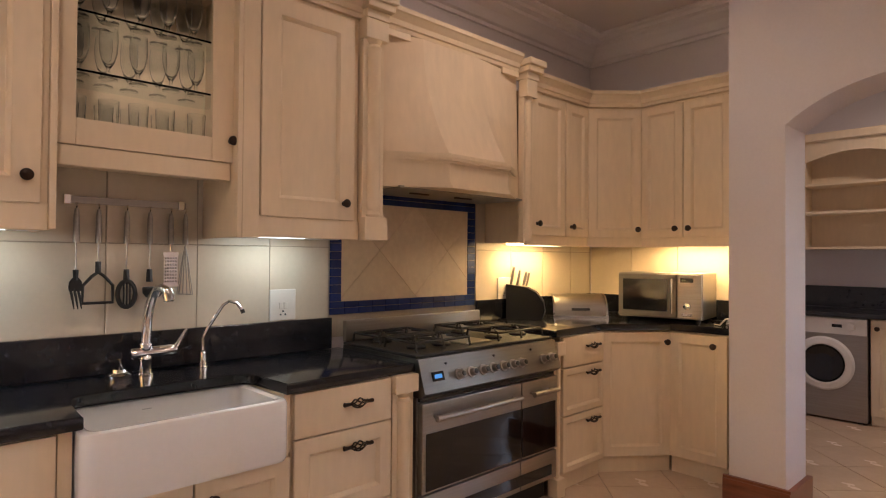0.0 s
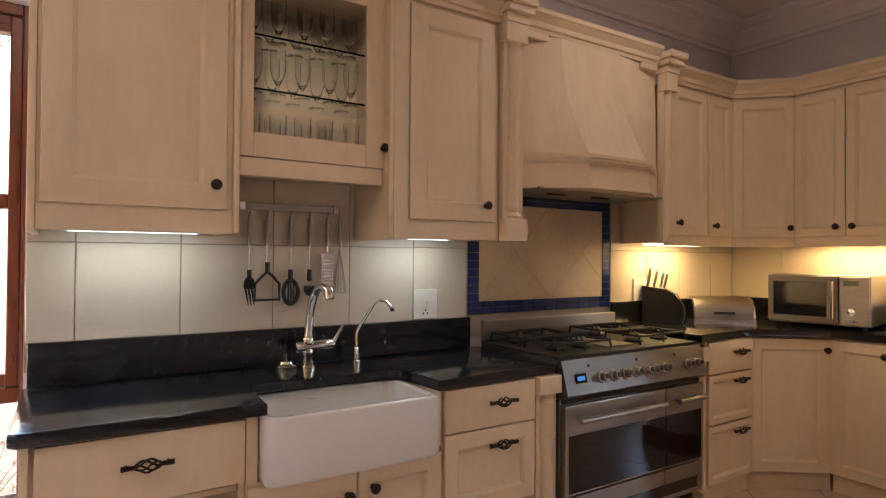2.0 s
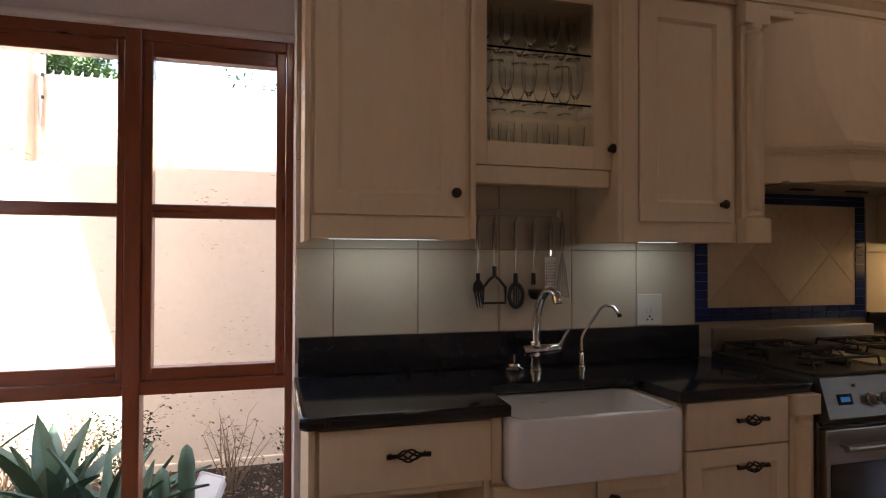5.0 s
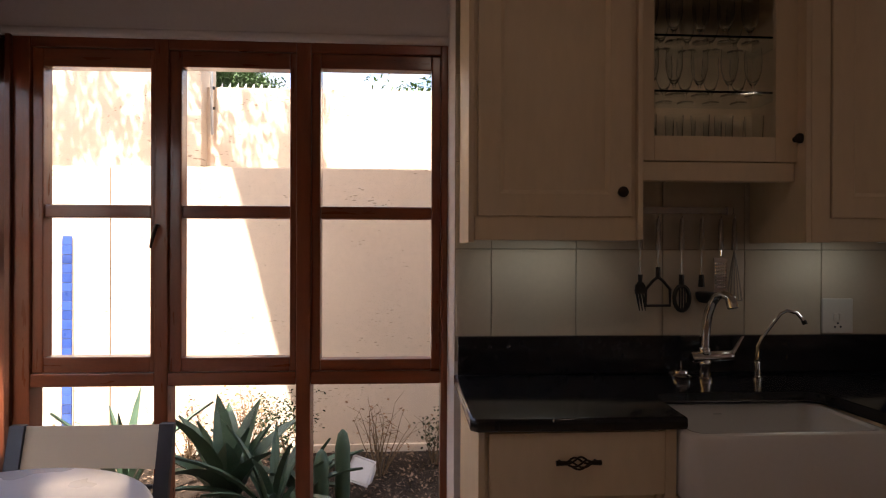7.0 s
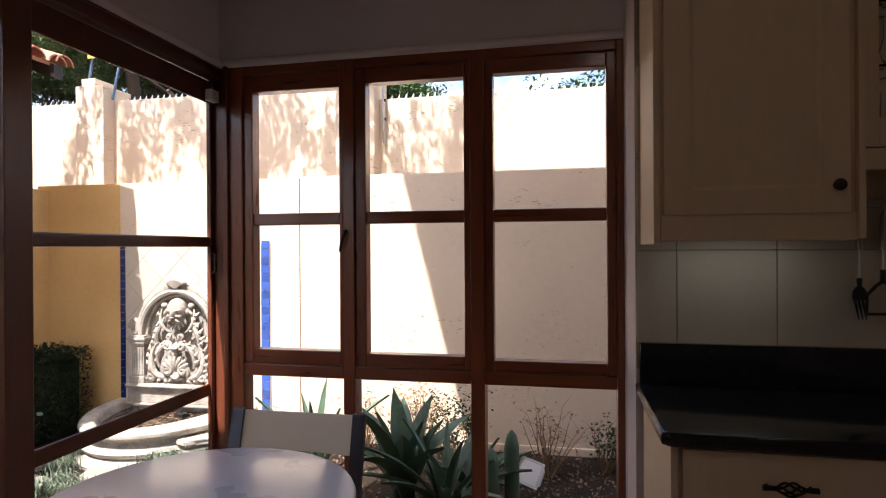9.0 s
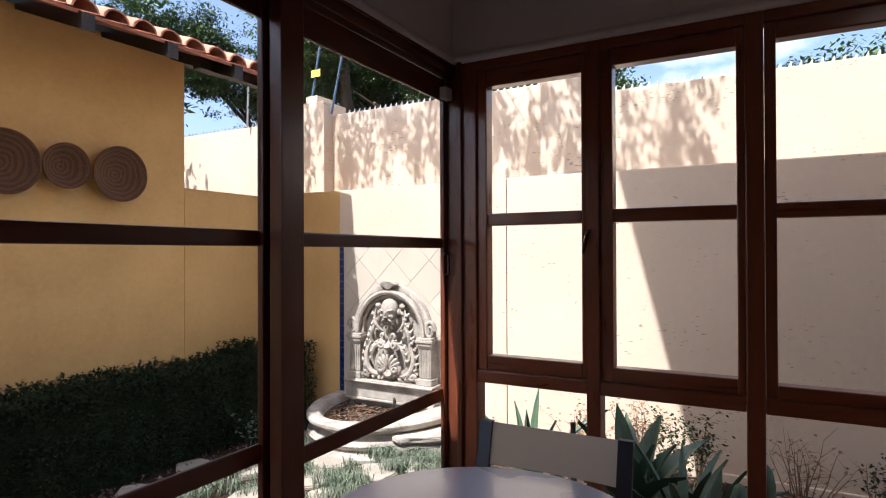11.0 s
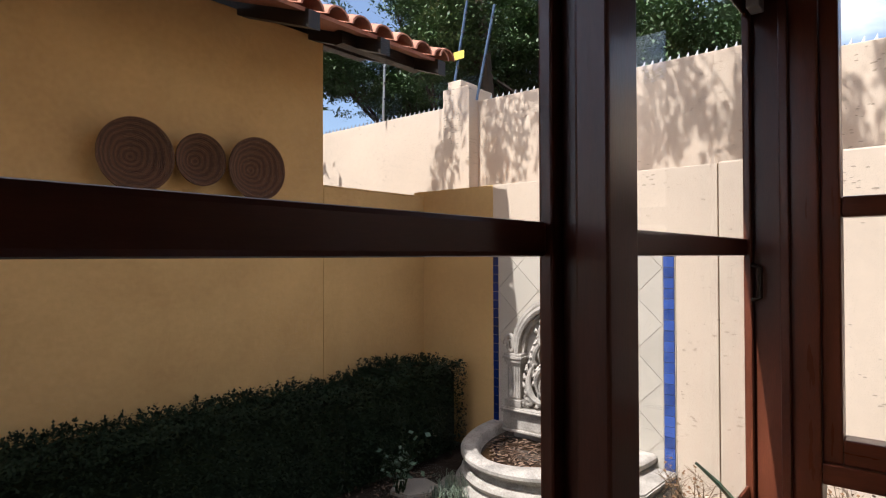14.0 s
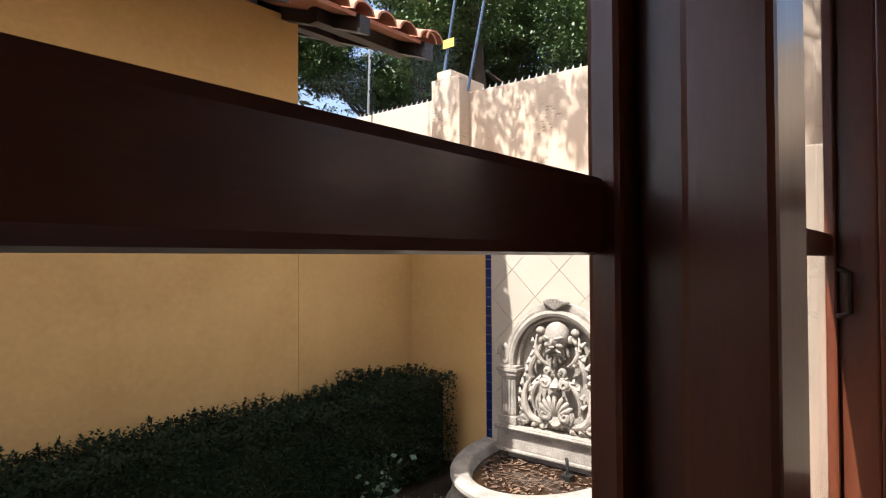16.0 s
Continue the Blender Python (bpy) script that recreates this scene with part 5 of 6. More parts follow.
def dining():
    cx, cy = -1.76, -1.41
    t = thing("round_table", (cx, cy, FLOOR), "small round table with a smooth grey top", "table")
    part("tabletop", lathe(B(), [(0.05, 0.722), (0.395, 0.722), (0.41, 0.728), (0.415, 0.738), (0.41, 0.748), (0.40, 0.751), (0.05, 0.751)], (cx, cy, 0), 64), TABLEM, t, "", True)
    part("column", lathe(B(), [(0.035, FLOOR + 0.03), (0.03, 0.10), (0.03, 0.66), (0.10, 0.721)], (cx, cy, 0), 20), FRAMEG, t, "", True)
    part("foot", lathe(B(), [(0.24, FLOOR), (0.24, FLOOR + 0.012), (0.05, FLOOR + 0.032)], (cx, cy, 0), 32), FRAMEG, t, "", True)
    c = thing("garden_chair", (-2.45, -1.485, FLOOR), "graphite metal chair with white mesh back and seat", "chair")
    y0, y1 = -1.765, -1.205
    for ya, yb in ((y0, y0 + 0.05), (y1 - 0.05, y1)):
        bm = B()
        yc = (ya + yb) / 2
        loft(bm, [[(x + 0.012, ya, z), (x + 0.012, yb, z), (x - 0.012, yb, z), (x - 0.012, ya, z)] for x, z in ((-2.66, FLOOR), (-2.42, 0.44), (-2.46, 0.55), (-2.515, 0.775))])
        part("back_post", bm, FRAMEG, c)
        part("front_leg", loft(B(), [[(x - 0.012, ya, z), (x + 0.012, ya, z), (x + 0.012, yb, z), (x - 0.012, yb, z)] for x, z in ((-2.02, FLOOR), (-2.08, 0.45))]), FRAMEG, c)
        part("side_rail", box(-2.44, -2.07, ya, yb, 0.43, 0.455, 0.004), FRAMEG, c)
    rows = []
    for i in range(9):
        f = i / 8
        y = y0 + 0.046 + (y1 - y0 - 0.092) * f
        sag = 0.018 * math.sin(math.pi * f)
        rows.append([(-2.520 - sag, y, 0.770 - 0.006 * math.sin(math.pi * f)), (-2.482 - sag, y, 0.625 + 0.004 * math.sin(math.pi * f)), (-2.477 - sag, y, 0.625), (-2.515 - sag, y, 0.771 - 0.006 * math.sin(math.pi * f))])
    part("back_mesh", loft(B(), rows), MESHW, c, "white mesh fabric", True)
    part("seat_mesh", box(-2.43, -2.08, y0 + 0.05, y1 - 0.05, 0.437, 0.449, 0.004), MESHW, c, "white mesh fabric")
    part("back_rail", tube(B(), [(-2.452, y0 + 0.05, 0.575), (-2.452, y1 - 0.05, 0.575)], 0.008), FRAMEG, c)


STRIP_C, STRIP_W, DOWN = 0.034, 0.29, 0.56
utensil_rail()
socket(1.40, 1.128, "white wall socket beside the sink")
socket(2.98, 1.155, "white wall socket behind the cooker")
knife_block()
bread_bin()
microwave()
glassware()
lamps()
laundry()
dining()


# ---- garden ----
def walls_outside():
    g = B()
    s = 60
    bx(g, -80, 40, -80, 80, GROUND - 1.0, GROUND)
    solid("ground", g, SOIL, "dark bare garden soil", "ground", "structure")
    gw = thing("garden_wall", (XG, -1, GROUND), "cream rendered garden wall with pitted surface", "wall", kind="structure")
    part("render", box(XG - 0.17, XG, YG - 0.15, -5.175, GROUND, 2.135, 0.004), YELLOW, gw, "yellow painted end of the wall")
    part("render", box(XG - 0.17, XG, -5.174, -3.085, GROUND, 2.135, 0.006), RENDER, gw)
    part("render", box(XG - 0.17, XG, -3.078, 4.0, GROUND, 2.145, 0.012), RENDER, gw)
    part("footing", box(XG - 0.16, XG + 0.025, -3.3, 4.0, GROUND - 0.05, GROUND + 0.07, 0.01), RENDER, gw)
    bw = thing("boundary_wall", (-6.85, -3, GROUND), "tall cream boundary wall behind the garden wall", "wall", kind="structure")
    part("render", box(-7.05, -6.80, -14.0, -2.85, GROUND, 3.30, 0.01), RENDER, bw)
    part("render", box(-7.05, -6.80, -2.55, 8.0, GROUND, 3.12, 0.01), RENDER, bw)
    for y0, y1, z in ((-2.98, -2.52, 3.39), (-6.42, -6.02, 3.46)):
        part("pier", box(-7.1, -6.62, y0, y1, GROUND, z, 0.012), RENDER, bw)
        part("pier_cap", box(-7.0, -6.66, y0 + 0.05, y0 + 0.25, z, z + 0.10, 0.01), RENDER, bw)
    # spikes along the top
    for a, b, z in ((-13.5, -6.5, 3.30), (-5.95, -3.05, 3.30), (-2.45, 3.0, 3.12)):
        bm = B()
        bx(bm, -6.93, -6.90, a, b, z, z + 0.02)
        n = int((b - a) / 0.085)
        for i in range(n):
            y = a + 0.085 * (i + 0.5)
            loft(bm, [[(-6.925, y - 0.016, z + 0.02), (-6.905, y - 0.016, z + 0.02), (-6.905, y + 0.016, z + 0.02), (-6.925, y + 0.016, z + 0.02)],
                      [(-6.917, y + 0.010, z + 0.075), (-6.913, y + 0.010, z + 0.075), (-6.913, y + 0.014, z + 0.075), (-6.917, y + 0.014, z + 0.075)]])
        o = solid("wall_spikes", bm, GALV, "pale metal anti-climb spikes along a wall", "spikes", kind="stuff")
    for y, ty, mat, z0 in ((-6.36, 0.26, BLUEPOLE, 3.46), (-6.0, 0.30, BLUEPOLE, 3.3), (-2.45, 0.0, GALV, 2.6), (-7.6, 0.1, GALV, 3.3)):
        p = thing("fence_pole", (-6.75, y, z0), "thin electric fence pole on the boundary wall", "pole", "electric fence poles")
        part("rod", tube(B(), [(-6.75, y, z0), (-6.70, y + ty, z0 + 1.05)], 0.016, 8), mat, p)
        for i in range(4):
            f = 0.25 + 0.2 * i
            part("insulator", lathe(B(), [(0.014, 0), (0.014, 0.03)], (-6.75 + 0.05 * f, y + ty * f + 0.02, z0 + 1.05 * f), 8), BLACKN, p)
    sg = thing("warning_sign", (-6.70, -6.2, 3.9), "small yellow warning sign on the fence", "sign")
    part("plate", box(-6.69, -6.685, -6.30, -6.14, 3.82, 3.92, 0.002, ), YSIGN, sg)


def yellow_house():
    h = thing("outbuilding", (-2, -8, GROUND), "yellow rendered outbuilding with terracotta tiled roof", "building", kind="structure")
    part("wall", box(-4.515, 4.0, YG - 0.2, YG, GROUND, 3.42), YELLOW, h)
    part("wall", box(-4.515, -4.30, YG - 2.4, YG - 0.2, GROUND, 3.5), YELLOW, h)
    lw = thing("low_garden_wall", (-5.2, YG, GROUND), "yellow rendered garden wall beside the outbuilding", "wall", kind="structure")
    part("render", box(XG - 0.02, -4.522, YG - 0.2, YG - 0.004, GROUND, 2.07, 0.006), YELLOW, lw)
    part("coping", box(XG, -4.522, YG - 0.205, YG + 0.002, 2.07, 2.085, 0.004), YELLOW, lw)
    # rafters
    ye, ze, sl = -5.20, 3.19, 0.36
    x = -5.10
    xs = []
    while x < 3.5:
        xs.append(x)
        x += 0.70
    for x in xs:
        bm = B()
        loft(bm, [[(x - 0.05, y, z - 0.13), (x + 0.05, y, z - 0.13), (x + 0.05, y, z), (x - 0.05, y, z)] for y, z in ((ye + 0.04, ze - 0.02), (YG - 2.0, ze - 0.02 + sl * (ye + 0.04 - YG + 2.0)))])
        part("rafter", bm, DARKWOOD, h, "dark stained rafter end")
    for y in (-5.5, -6.25, -7.0):
        z = ze + sl * (ye - y)
        part("purlin", box(-5.16, -4.2, y - 0.05, y + 0.05, z - 0.15, z - 0.03, 0.004), DARKWOOD, h)
    bm = B()
    loft(bm, [[(-5.14, y, z - 0.03), (4.0, y, z - 0.03), (4.0, y, z), (-5.14, y, z)] for y, z in ((ye, ze), (YG - 2.6, ze + sl * (ye - YG + 2.6)))])
    part("roof_boarding", bm, TERRA, h)
    # roof tiles: convex covers in courses
    bm = B()
    r, L = 0.105, 0.40
    seg = 7
    rings = []
    for y, k in ((0.0, 1.0), (-L, 0.82)):
        rings.append([(k * r * math.cos(math.pi * i / seg), y, sl * -y + k * r * 0.85 * math.sin(math.pi * i / seg)) for i in range(seg + 1)])
        rings[-1] += [(p[0] * 0.86, p[1], p[2] - 0.012 if 0 < j < seg else p[2]) for j, p in reversed(list(enumerate(rings[-1])))]
    loft(bm, rings)
    cover = mesh_of("roof_tile", bm, TERRA, True)
    n = 0
    for row in range(5):
        for i in range(46):
            x = -5.09 + 0.235 * i
            if x > 3.6:
                continue
            o = new("roof_tile", cover)
            o.parent = h
            yy = ye + 0.05 - 0.34 * row
            o.location = Vector((x, yy, ze + 0.012 + sl * (ye - yy) + 0.0)) - ORIGIN[h.name]
            n += 1
    # verge tiles along the gable end
    for row in range(7):
        o = new("verge_tile", cover)
        o.parent = h
        yy = ye + 0.06 - 0.34 * row
        o.location = Vector((-5.16, yy, ze + 0.03 + sl * (ye - yy))) - ORIGIN[h.name]
    # three baskets
    for x, z, r, nm in ((-2.825, 2.125, 0.258, "large dark woven grass basket hung on the yellow wall"), (-3.285, 2.148, 0.194, "small brown woven grass basket hung on the yellow wall"), (-3.755, 2.132, 0.252, "round grey-brown woven grass basket hung on the yellow wall")):
        b = thing("wall_basket", (x, YG, z), nm, "basket", "baskets on the wall")
        m = Matrix.Translation((x, YG + 0.002, z)) @ pose(0, 0, 0, -90, 0, 0)
        prof = [(r * 0.35, 0.0)]
        for i in range(15):
            f = i / 14
            prof.append((r * (0.35 + 0.65 * f), 0.015 + 0.11 * f ** 1.8 + 0.004 * (i % 2)))
        prof.append((r * 1.0, 0.14))
        for i in range(14, -1, -1):
            f = i / 14
            prof.append((r * (0.03 + 0.93 * f), 0.026 + 0.11 * f ** 1.8 + 0.004 * (i % 2)))
        part("bowl", lathe(B(), prof, (0, 0, 0), 40, m), BASKET, b, "", True)


def fountain():
    f = thing("wall_fountain", (XG, -4.375, GROUND), "weathered cast stone wall fountain with lion mask and basin", "fountain")
    yc = -4.375
    # face frame: u along the wall, v up, n out from it
    m = face(XG + 0.02, yc, 0, 90)
    w, zb, zs = 0.52, 0.0, 0.50
    slab = [(-w, zb), (w, zb), (w, zs)] + [(0.44 * math.cos(a), zs + 0.03 + 0.50 * math.sin(a)) for a in [math.pi * i / 20 for i in range(21)]] + [(-w, zs)]
    part("back_slab", prism(B(), slab, 0, 0.06, m), STONE, f)
    # arch: stepped mouldings
    for r0, r1, n in ((0.50, 0.44, 0.13), (0.445, 0.40, 0.17), (0.405, 0.365, 0.12)):
        bm = B()
        rings = []
        for i in range(25):
            a = math.pi * i / 24
            c, s = math.cos(a), math.sin(a)
            rings.append([m @ Vector((r * c, zs + 0.03 + r * 1.08 * s, d)) for r, d in ((r1, 0.05), (r1, n - 0.01), ((r0 + r1) / 2, n), (r0, n - 0.012), (r0, 0.05))])
        loft(bm, rings, closed=True)
        part("arch_moulding", bm, STONE, f, "", True)
    # pilasters with capitals and flutes
    for s in (-1, 1):
        u0, u1 = sorted((s * 0.38, s * 0.52))
        p = part("pilaster", box(u0, u1, 0.10, 0.42, 0.05, 0.155, 0.006, m), STONE, f)
        for k in range(4):
            uu = u0 + 0.02 + k * 0.033
            part("flute", tube(B(), [m @ Vector((uu, 0.12, 0.155)), m @ Vector((uu, 0.40, 0.155))], 0.011, 8), STONE, p, "", True)
        for v0, v1, o in ((0.42, 0.44, 0.012), (0.44, 0.475, 0.022), (0.475, 0.50, 0.034), (0.50, 0.525, 0.024)):
            part("capital", box(u0 - o, u1 + o, v0, v1, 0.05, 0.155 + o, 0.004, m), STONE, p)
        part("base_block", box(u0 - 0.02, u1 + 0.02, 0.03, 0.10, 0.05, 0.18, 0.008, m), STONE, p)
        # scroll at the springing
        sc = B()
        pts = []
        for i in range(28):
            a = i * 0.42
            r = 0.07 * (1 - i / 32)
            pts.append(m @ Vector((s * (0.50 + r * math.cos(a) * 0.8), 0.60 + r * math.sin(a) * 1.4, 0.13)))
        tube(sc, pts, [0.026 - 0.0006 * i for i in range(28)], 8)
        part("scroll", sc, STONE, f, "", True)
    # ledge under the relief
    for v0, v1, o in ((-0.02, 0.03, 0.20), (0.0, 0.018, 0.215), (-0.17, -0.02, 0.165), (-0.195, -0.17, 0.19)):
        part("ledge", box(-w - 0.045, w + 0.045, v0, v1, 0.0, o, 0.008, m), STONE, f)
    part("back_panel", box(-w + 0.03, w - 0.03, GROUND - 0.02, -0.195, 0, 0.10, 0.006, m), STONE, f)
    # keystone shell
    ks = B()
    for k in range(-3, 4):
        a = math.pi / 2 + k * 0.30
        tube(ks, [m @ Vector((0, 1.02, 0.16)), m @ Vector((0.10 * math.cos(a), 1.04 + 0.055 * math.sin(a), 0.17)), m @ Vector((0.135 * math.cos(a) * 1.1, 1.035 + 0.065 * math.sin(a), 0.13))], [0.014, 0.022, 0.012], 8)
    part("shell", ks, STONE, f, "", True)
    # mask: domed head, brow, nose, cheeks, moustache and pointed beard
    lm = B()
    def lump(u, v, n, a, b, c, turn=0.0):
        mm = m @ Matrix.Translation((u, v, n)) @ Matrix.Rotation(turn, 4, "Z") @ Matrix.Diagonal((a, b, c, 1))
        bmesh.ops.create_icosphere(lm, subdivisions=3, radius=1.0, matrix=mm)
    lump(0, 0.800, 0.125, 0.105, 0.118, 0.100)
    lump(0, 0.700, 0.120, 0.078, 0.085, 0.070)
    lump(0, 0.752, 0.215, 0.018, 0.042, 0.030)
    lump(0, 0.722, 0.225, 0.027, 0.016, 0.022)
    for s in (-1, 1):
        lump(s * 0.044, 0.792, 0.198, 0.046, 0.015, 0.028, s * 0.25)
        lump(s * 0.041, 0.766, 0.188, 0.028, 0.018, 0.022)
        lump(s * 0.050, 0.735, 0.182, 0.036, 0.028, 0.034)
        lump(s * 0.034, 0.690, 0.188, 0.040, 0.013, 0.020, s * -0.45)
        lump(s * 0.108, 0.775, 0.115, 0.022, 0.034, 0.030)
        lump(s * 0.155, 0.835, 0.115, 0.036, 0.034, 0.040)
        lump(s * 0.150, 0.765, 0.105, 0.024, 0.044, 0.030, s * 0.3)
        for k in range(3):
            lump(s * (0.030 + 0.030 * k), 0.628 + 0.026 * k, 0.150 - 0.012 * k, 0.013, 0.042, 0.024, s * 0.35)
    lump(0, 0.612, 0.160, 0.014, 0.050, 0.026)
    lump(0, 0.668, 0.185, 0.024, 0.012, 0.018)
    for v in lm.verts:
        v.co += (v.co - (m @ Vector((0, 0.75, 0.1)))).normalized() * 0.006 * noise.noise(v.co * 30)
    part("mask", lm, STONE, f, "", True)
    # scrolling acanthus relief, mirrored
    rl = B()
    def curl(u, v, r, turns, s, n=0.13, th=0.03, start=0.0):
        pts, rs = [], []
        N = int(18 * turns)
        for i in range(N + 1):
            a = start + 2 * math.pi * turns * i / N
            q = r * (1 - 0.86 * i / N)
            pts.append(m @ Vector((s * (u + q * math.cos(a)), v + q * math.sin(a), n + 0.03 * i / N)))
            rs.append(th * (0.45 + 0.55 * math.sin(math.pi * (0.15 + 0.85 * i / N))))
        tube(rl, pts, rs, 8)
    def sweep(path, rads, s, n=0.13, lobes=0, lobe=0.07):
        """A curved stem; lobes are leaf fingers along its outer side."""
        P = [Vector(p) for p in path]
        tube(rl, [m @ Vector((s * p.x, p.y, n + 0.02 * math.sin(math.pi * i / (len(P) - 1)))) for i, p in enumerate(P)], rads, 8)
        for k in range(lobes):
            g = (k + 0.7) / (lobes + 0.4) * (len(P) - 1)
            i = min(int(g), len(P) - 2)
            p, d = P[i].lerp(P[i + 1], g - i), (P[i + 1] - P[i]).normalized()
            o = Vector((d.y, -d.x))
            e1, e2 = p + o * lobe * 0.55 + d * lobe * 0.35, p + o * lobe + d * lobe * 0.95
            tube(rl, [m @ Vector((s * q.x, q.y, n + dn)) for q, dn in ((p, 0.0), (e1, 0.022), (e2, -0.012))], [0.016, 0.021, 0.006], 7)
    def bez(p0, p1, p2, p3, k=14):
        out = []
        for i in range(k + 1):
            t = i / k
            out.append([(1 - t) ** 3 * a + 3 * t * (1 - t) ** 2 * b + 3 * t * t * (1 - t) * c + t ** 3 * d for a, b, c, d in zip(p0, p1, p2, p3)])
        return out
    taper = lambda a, b, c, k=15: [a + (b - a) * 2 * i / (k - 1) if i < k / 2 else b + (c - b) * (2 * i / (k - 1) - 1) for i in range(k)]
    for s in (-1, 1):
        # outer C-shaped leaves that close into volutes at the foot
        sweep(bez((0.055, 0.115), (0.30, 0.02), (0.37, 0.30), (0.235, 0.455)), taper(0.022, 0.034, 0.012), s, 0.125, 8, 0.066)
        sweep(bez((0.235, 0.44), (0.27, 0.52), (0.20, 0.60), (0.155, 0.72)), taper(0.020, 0.026, 0.010), s, 0.115, 4, 0.055)
        curl(0.088, 0.175, 0.060, 1.7, s, start=-1.2, th=0.026, n=0.155)
        # inner leaves bending to the middle
        sweep(bez((0.20, 0.20), (0.24, 0.34), (0.17, 0.44), (0.065, 0.455)), taper(0.014, 0.026, 0.014), s, 0.145, 5, 0.040)
        curl(0.085, 0.430, 0.042, 1.4, s, start=1.6, th=0.024, n=0.165)
        curl(0.060, 0.520, 0.036, 1.2, s, start=3.4, th=0.020, n=0.155)
        curl(0.300, 0.105, 0.050, 1.5, s, start=0.4, th=0.022)
        curl(0.345, 0.070, 0.026, 1.2, s, start=2.4, th=0.016)
        sweep(bez((0.09, 0.56), (0.16, 0.60), (0.22, 0.66), (0.185, 0.80)), taper(0.012, 0.022, 0.008), s, 0.120, 3, 0.045)
    for k in range(-3, 4):  # palmette
        a = math.pi / 2 + k * 0.30
        L = 0.185 - 0.012 * abs(k)
        tube(rl, [m @ Vector((L * g * math.cos(a) * (1 + 0.25 * g), 0.155 + L * g * math.sin(a), 0.135 + 0.05 * math.sin(math.pi * g * 0.8))) for g in (0.0, 0.35, 0.7, 0.92, 1.0)], [0.008, 0.013, 0.020, 0.019, 0.008], 7)
    for k in range(-2, 3):  # small fan under the palmette
        a = -math.pi / 2 + k * 0.42
        tube(rl, [m @ Vector((0, 0.150, 0.150)), m @ Vector((0.055 * math.cos(a), 0.150 + 0.055 * math.sin(a), 0.172)), m @ Vector((0.095 * math.cos(a), 0.150 + 0.090 * math.sin(a), 0.135))], [0.012, 0.018, 0.008], 7)
    tube(rl, [m @ Vector((0, 0.36, 0.15)), m @ Vector((0, 0.405, 0.195)), m @ Vector((0, 0.46, 0.15))], [0.020, 0.040, 0.012], 8)
    part("relief", rl, STONE, f, "", True)
    # basin: broad half-oval bowl with stacked rounded rims, that runs out to the wall
    N = 40
    def oval(cy, b, d, z):
        return [(XG + 0.024 + d * math.sin(math.pi * i / N), cy - b * math.cos(math.pi * i / N), z) for i in range(N + 1)]
    prof = [(1.06, -0.52), (1.06, -0.475), (1.035, -0.455), (0.975, -0.445), (0.955, -0.425), (0.985, -0.405), (1.0, -0.375), (0.985, -0.345), (0.935, -0.330), (0.915, -0.300), (0.930, -0.275), (0.985, -0.255),
            (1.005, -0.230), (1.005, -0.205), (0.985, -0.185), (0.960, -0.178)]
    rows = [oval(yc, 0.82 * k, 1.10 * k, z) for k, z in prof]
    rows += [oval(yc - 0.055, 0.615 * k, 0.985 * k, z) for k, z in ((1.0, -0.178), (0.975, -0.190), (0.955, -0.225), (0.90, -0.34), (0.7, -0.42))]
    part("bowl", loft(B(), rows, closed=False, cap=False), STONE, f, "", True)
    part("water", loft(B(), [oval(yc - 0.055, 0.575 * k, 0.925 * k, -0.262) for k in (1.0, 0.01)], closed=False, cap=False), WATER, f, "brown water with fallen leaves")
    # stepped wing block beside the bowl
    for k, (o, z0, z1) in enumerate(((0.0, GROUND - 0.02, -0.375), (-0.03, -0.374, -0.335), (0.015, -0.334, -0.285))):
        y0 = yc + 0.50
        pts = [(XG + 0.30, y0), (XG + 0.86 + o, y0), (XG + 0.90 + o, y0 + 0.12), (XG + 0.80 + o, y0 + 0.20), (XG + 0.72 + o, y0 + 0.36 + o), (XG + 0.62 + o, y0 + 0.45 + o), (XG + 0.03, y0 + 0.47 + o), (XG + 0.03, y0)]
        bm = prism(B(), pts, z0, z1)
        bmesh.ops.bevel(bm, geom=[e for e in bm.edges], offset=0.012, segments=2, affect="EDGES")
        part("wing", bm, STONE, f, "", True)
    pu = thing("fountain_pump", (XG + 0.34, yc + 0.18, -0.262), "small black pump with a bent hose in the basin", "pump")
    part("box", box(XG + 0.30, XG + 0.38, yc + 0.14, yc + 0.22, -0.275, -0.21, 0.008), BLACKN, pu)
    part("hose", tube(B(), [(XG + 0.34, yc + 0.18, -0.215), (XG + 0.335, yc + 0.175, -0.14), (XG + 0.315, yc + 0.16, -0.10), (XG + 0.29, yc + 0.15, -0.115), (XG + 0.28, yc + 0.15, -0.16)], 0.012, 8), BLACKN, pu, "", True)
    # fallen leaves in the basin
    rnd = random.Random(3)
    bm = B()
    for i in range(260):
        a, r = rnd.uniform(0.1, math.pi - 0.1), 0.52 * math.sqrt(rnd.random())
        x, y = XG + 0.12 + 1.4 * r * math.sin(a), yc - 0.055 - r * math.cos(a)
        q = rnd.uniform(0, 6.28)
        l, w2 = rnd.uniform(0.015, 0.04), rnd.uniform(0.006, 0.012)
        c, s = math.cos(q), math.sin(q)
        z = -0.256 + rnd.uniform(0, 0.006)
        vs = [bm.verts.new((x + c * a1 - s * b1, y + s * a1 + c * b1, z + rnd.uniform(0, 0.008))) for a1, b1 in ((-l, 0), (0, -w2), (l, 0), (0, w2))]
        bm.faces.new(vs)
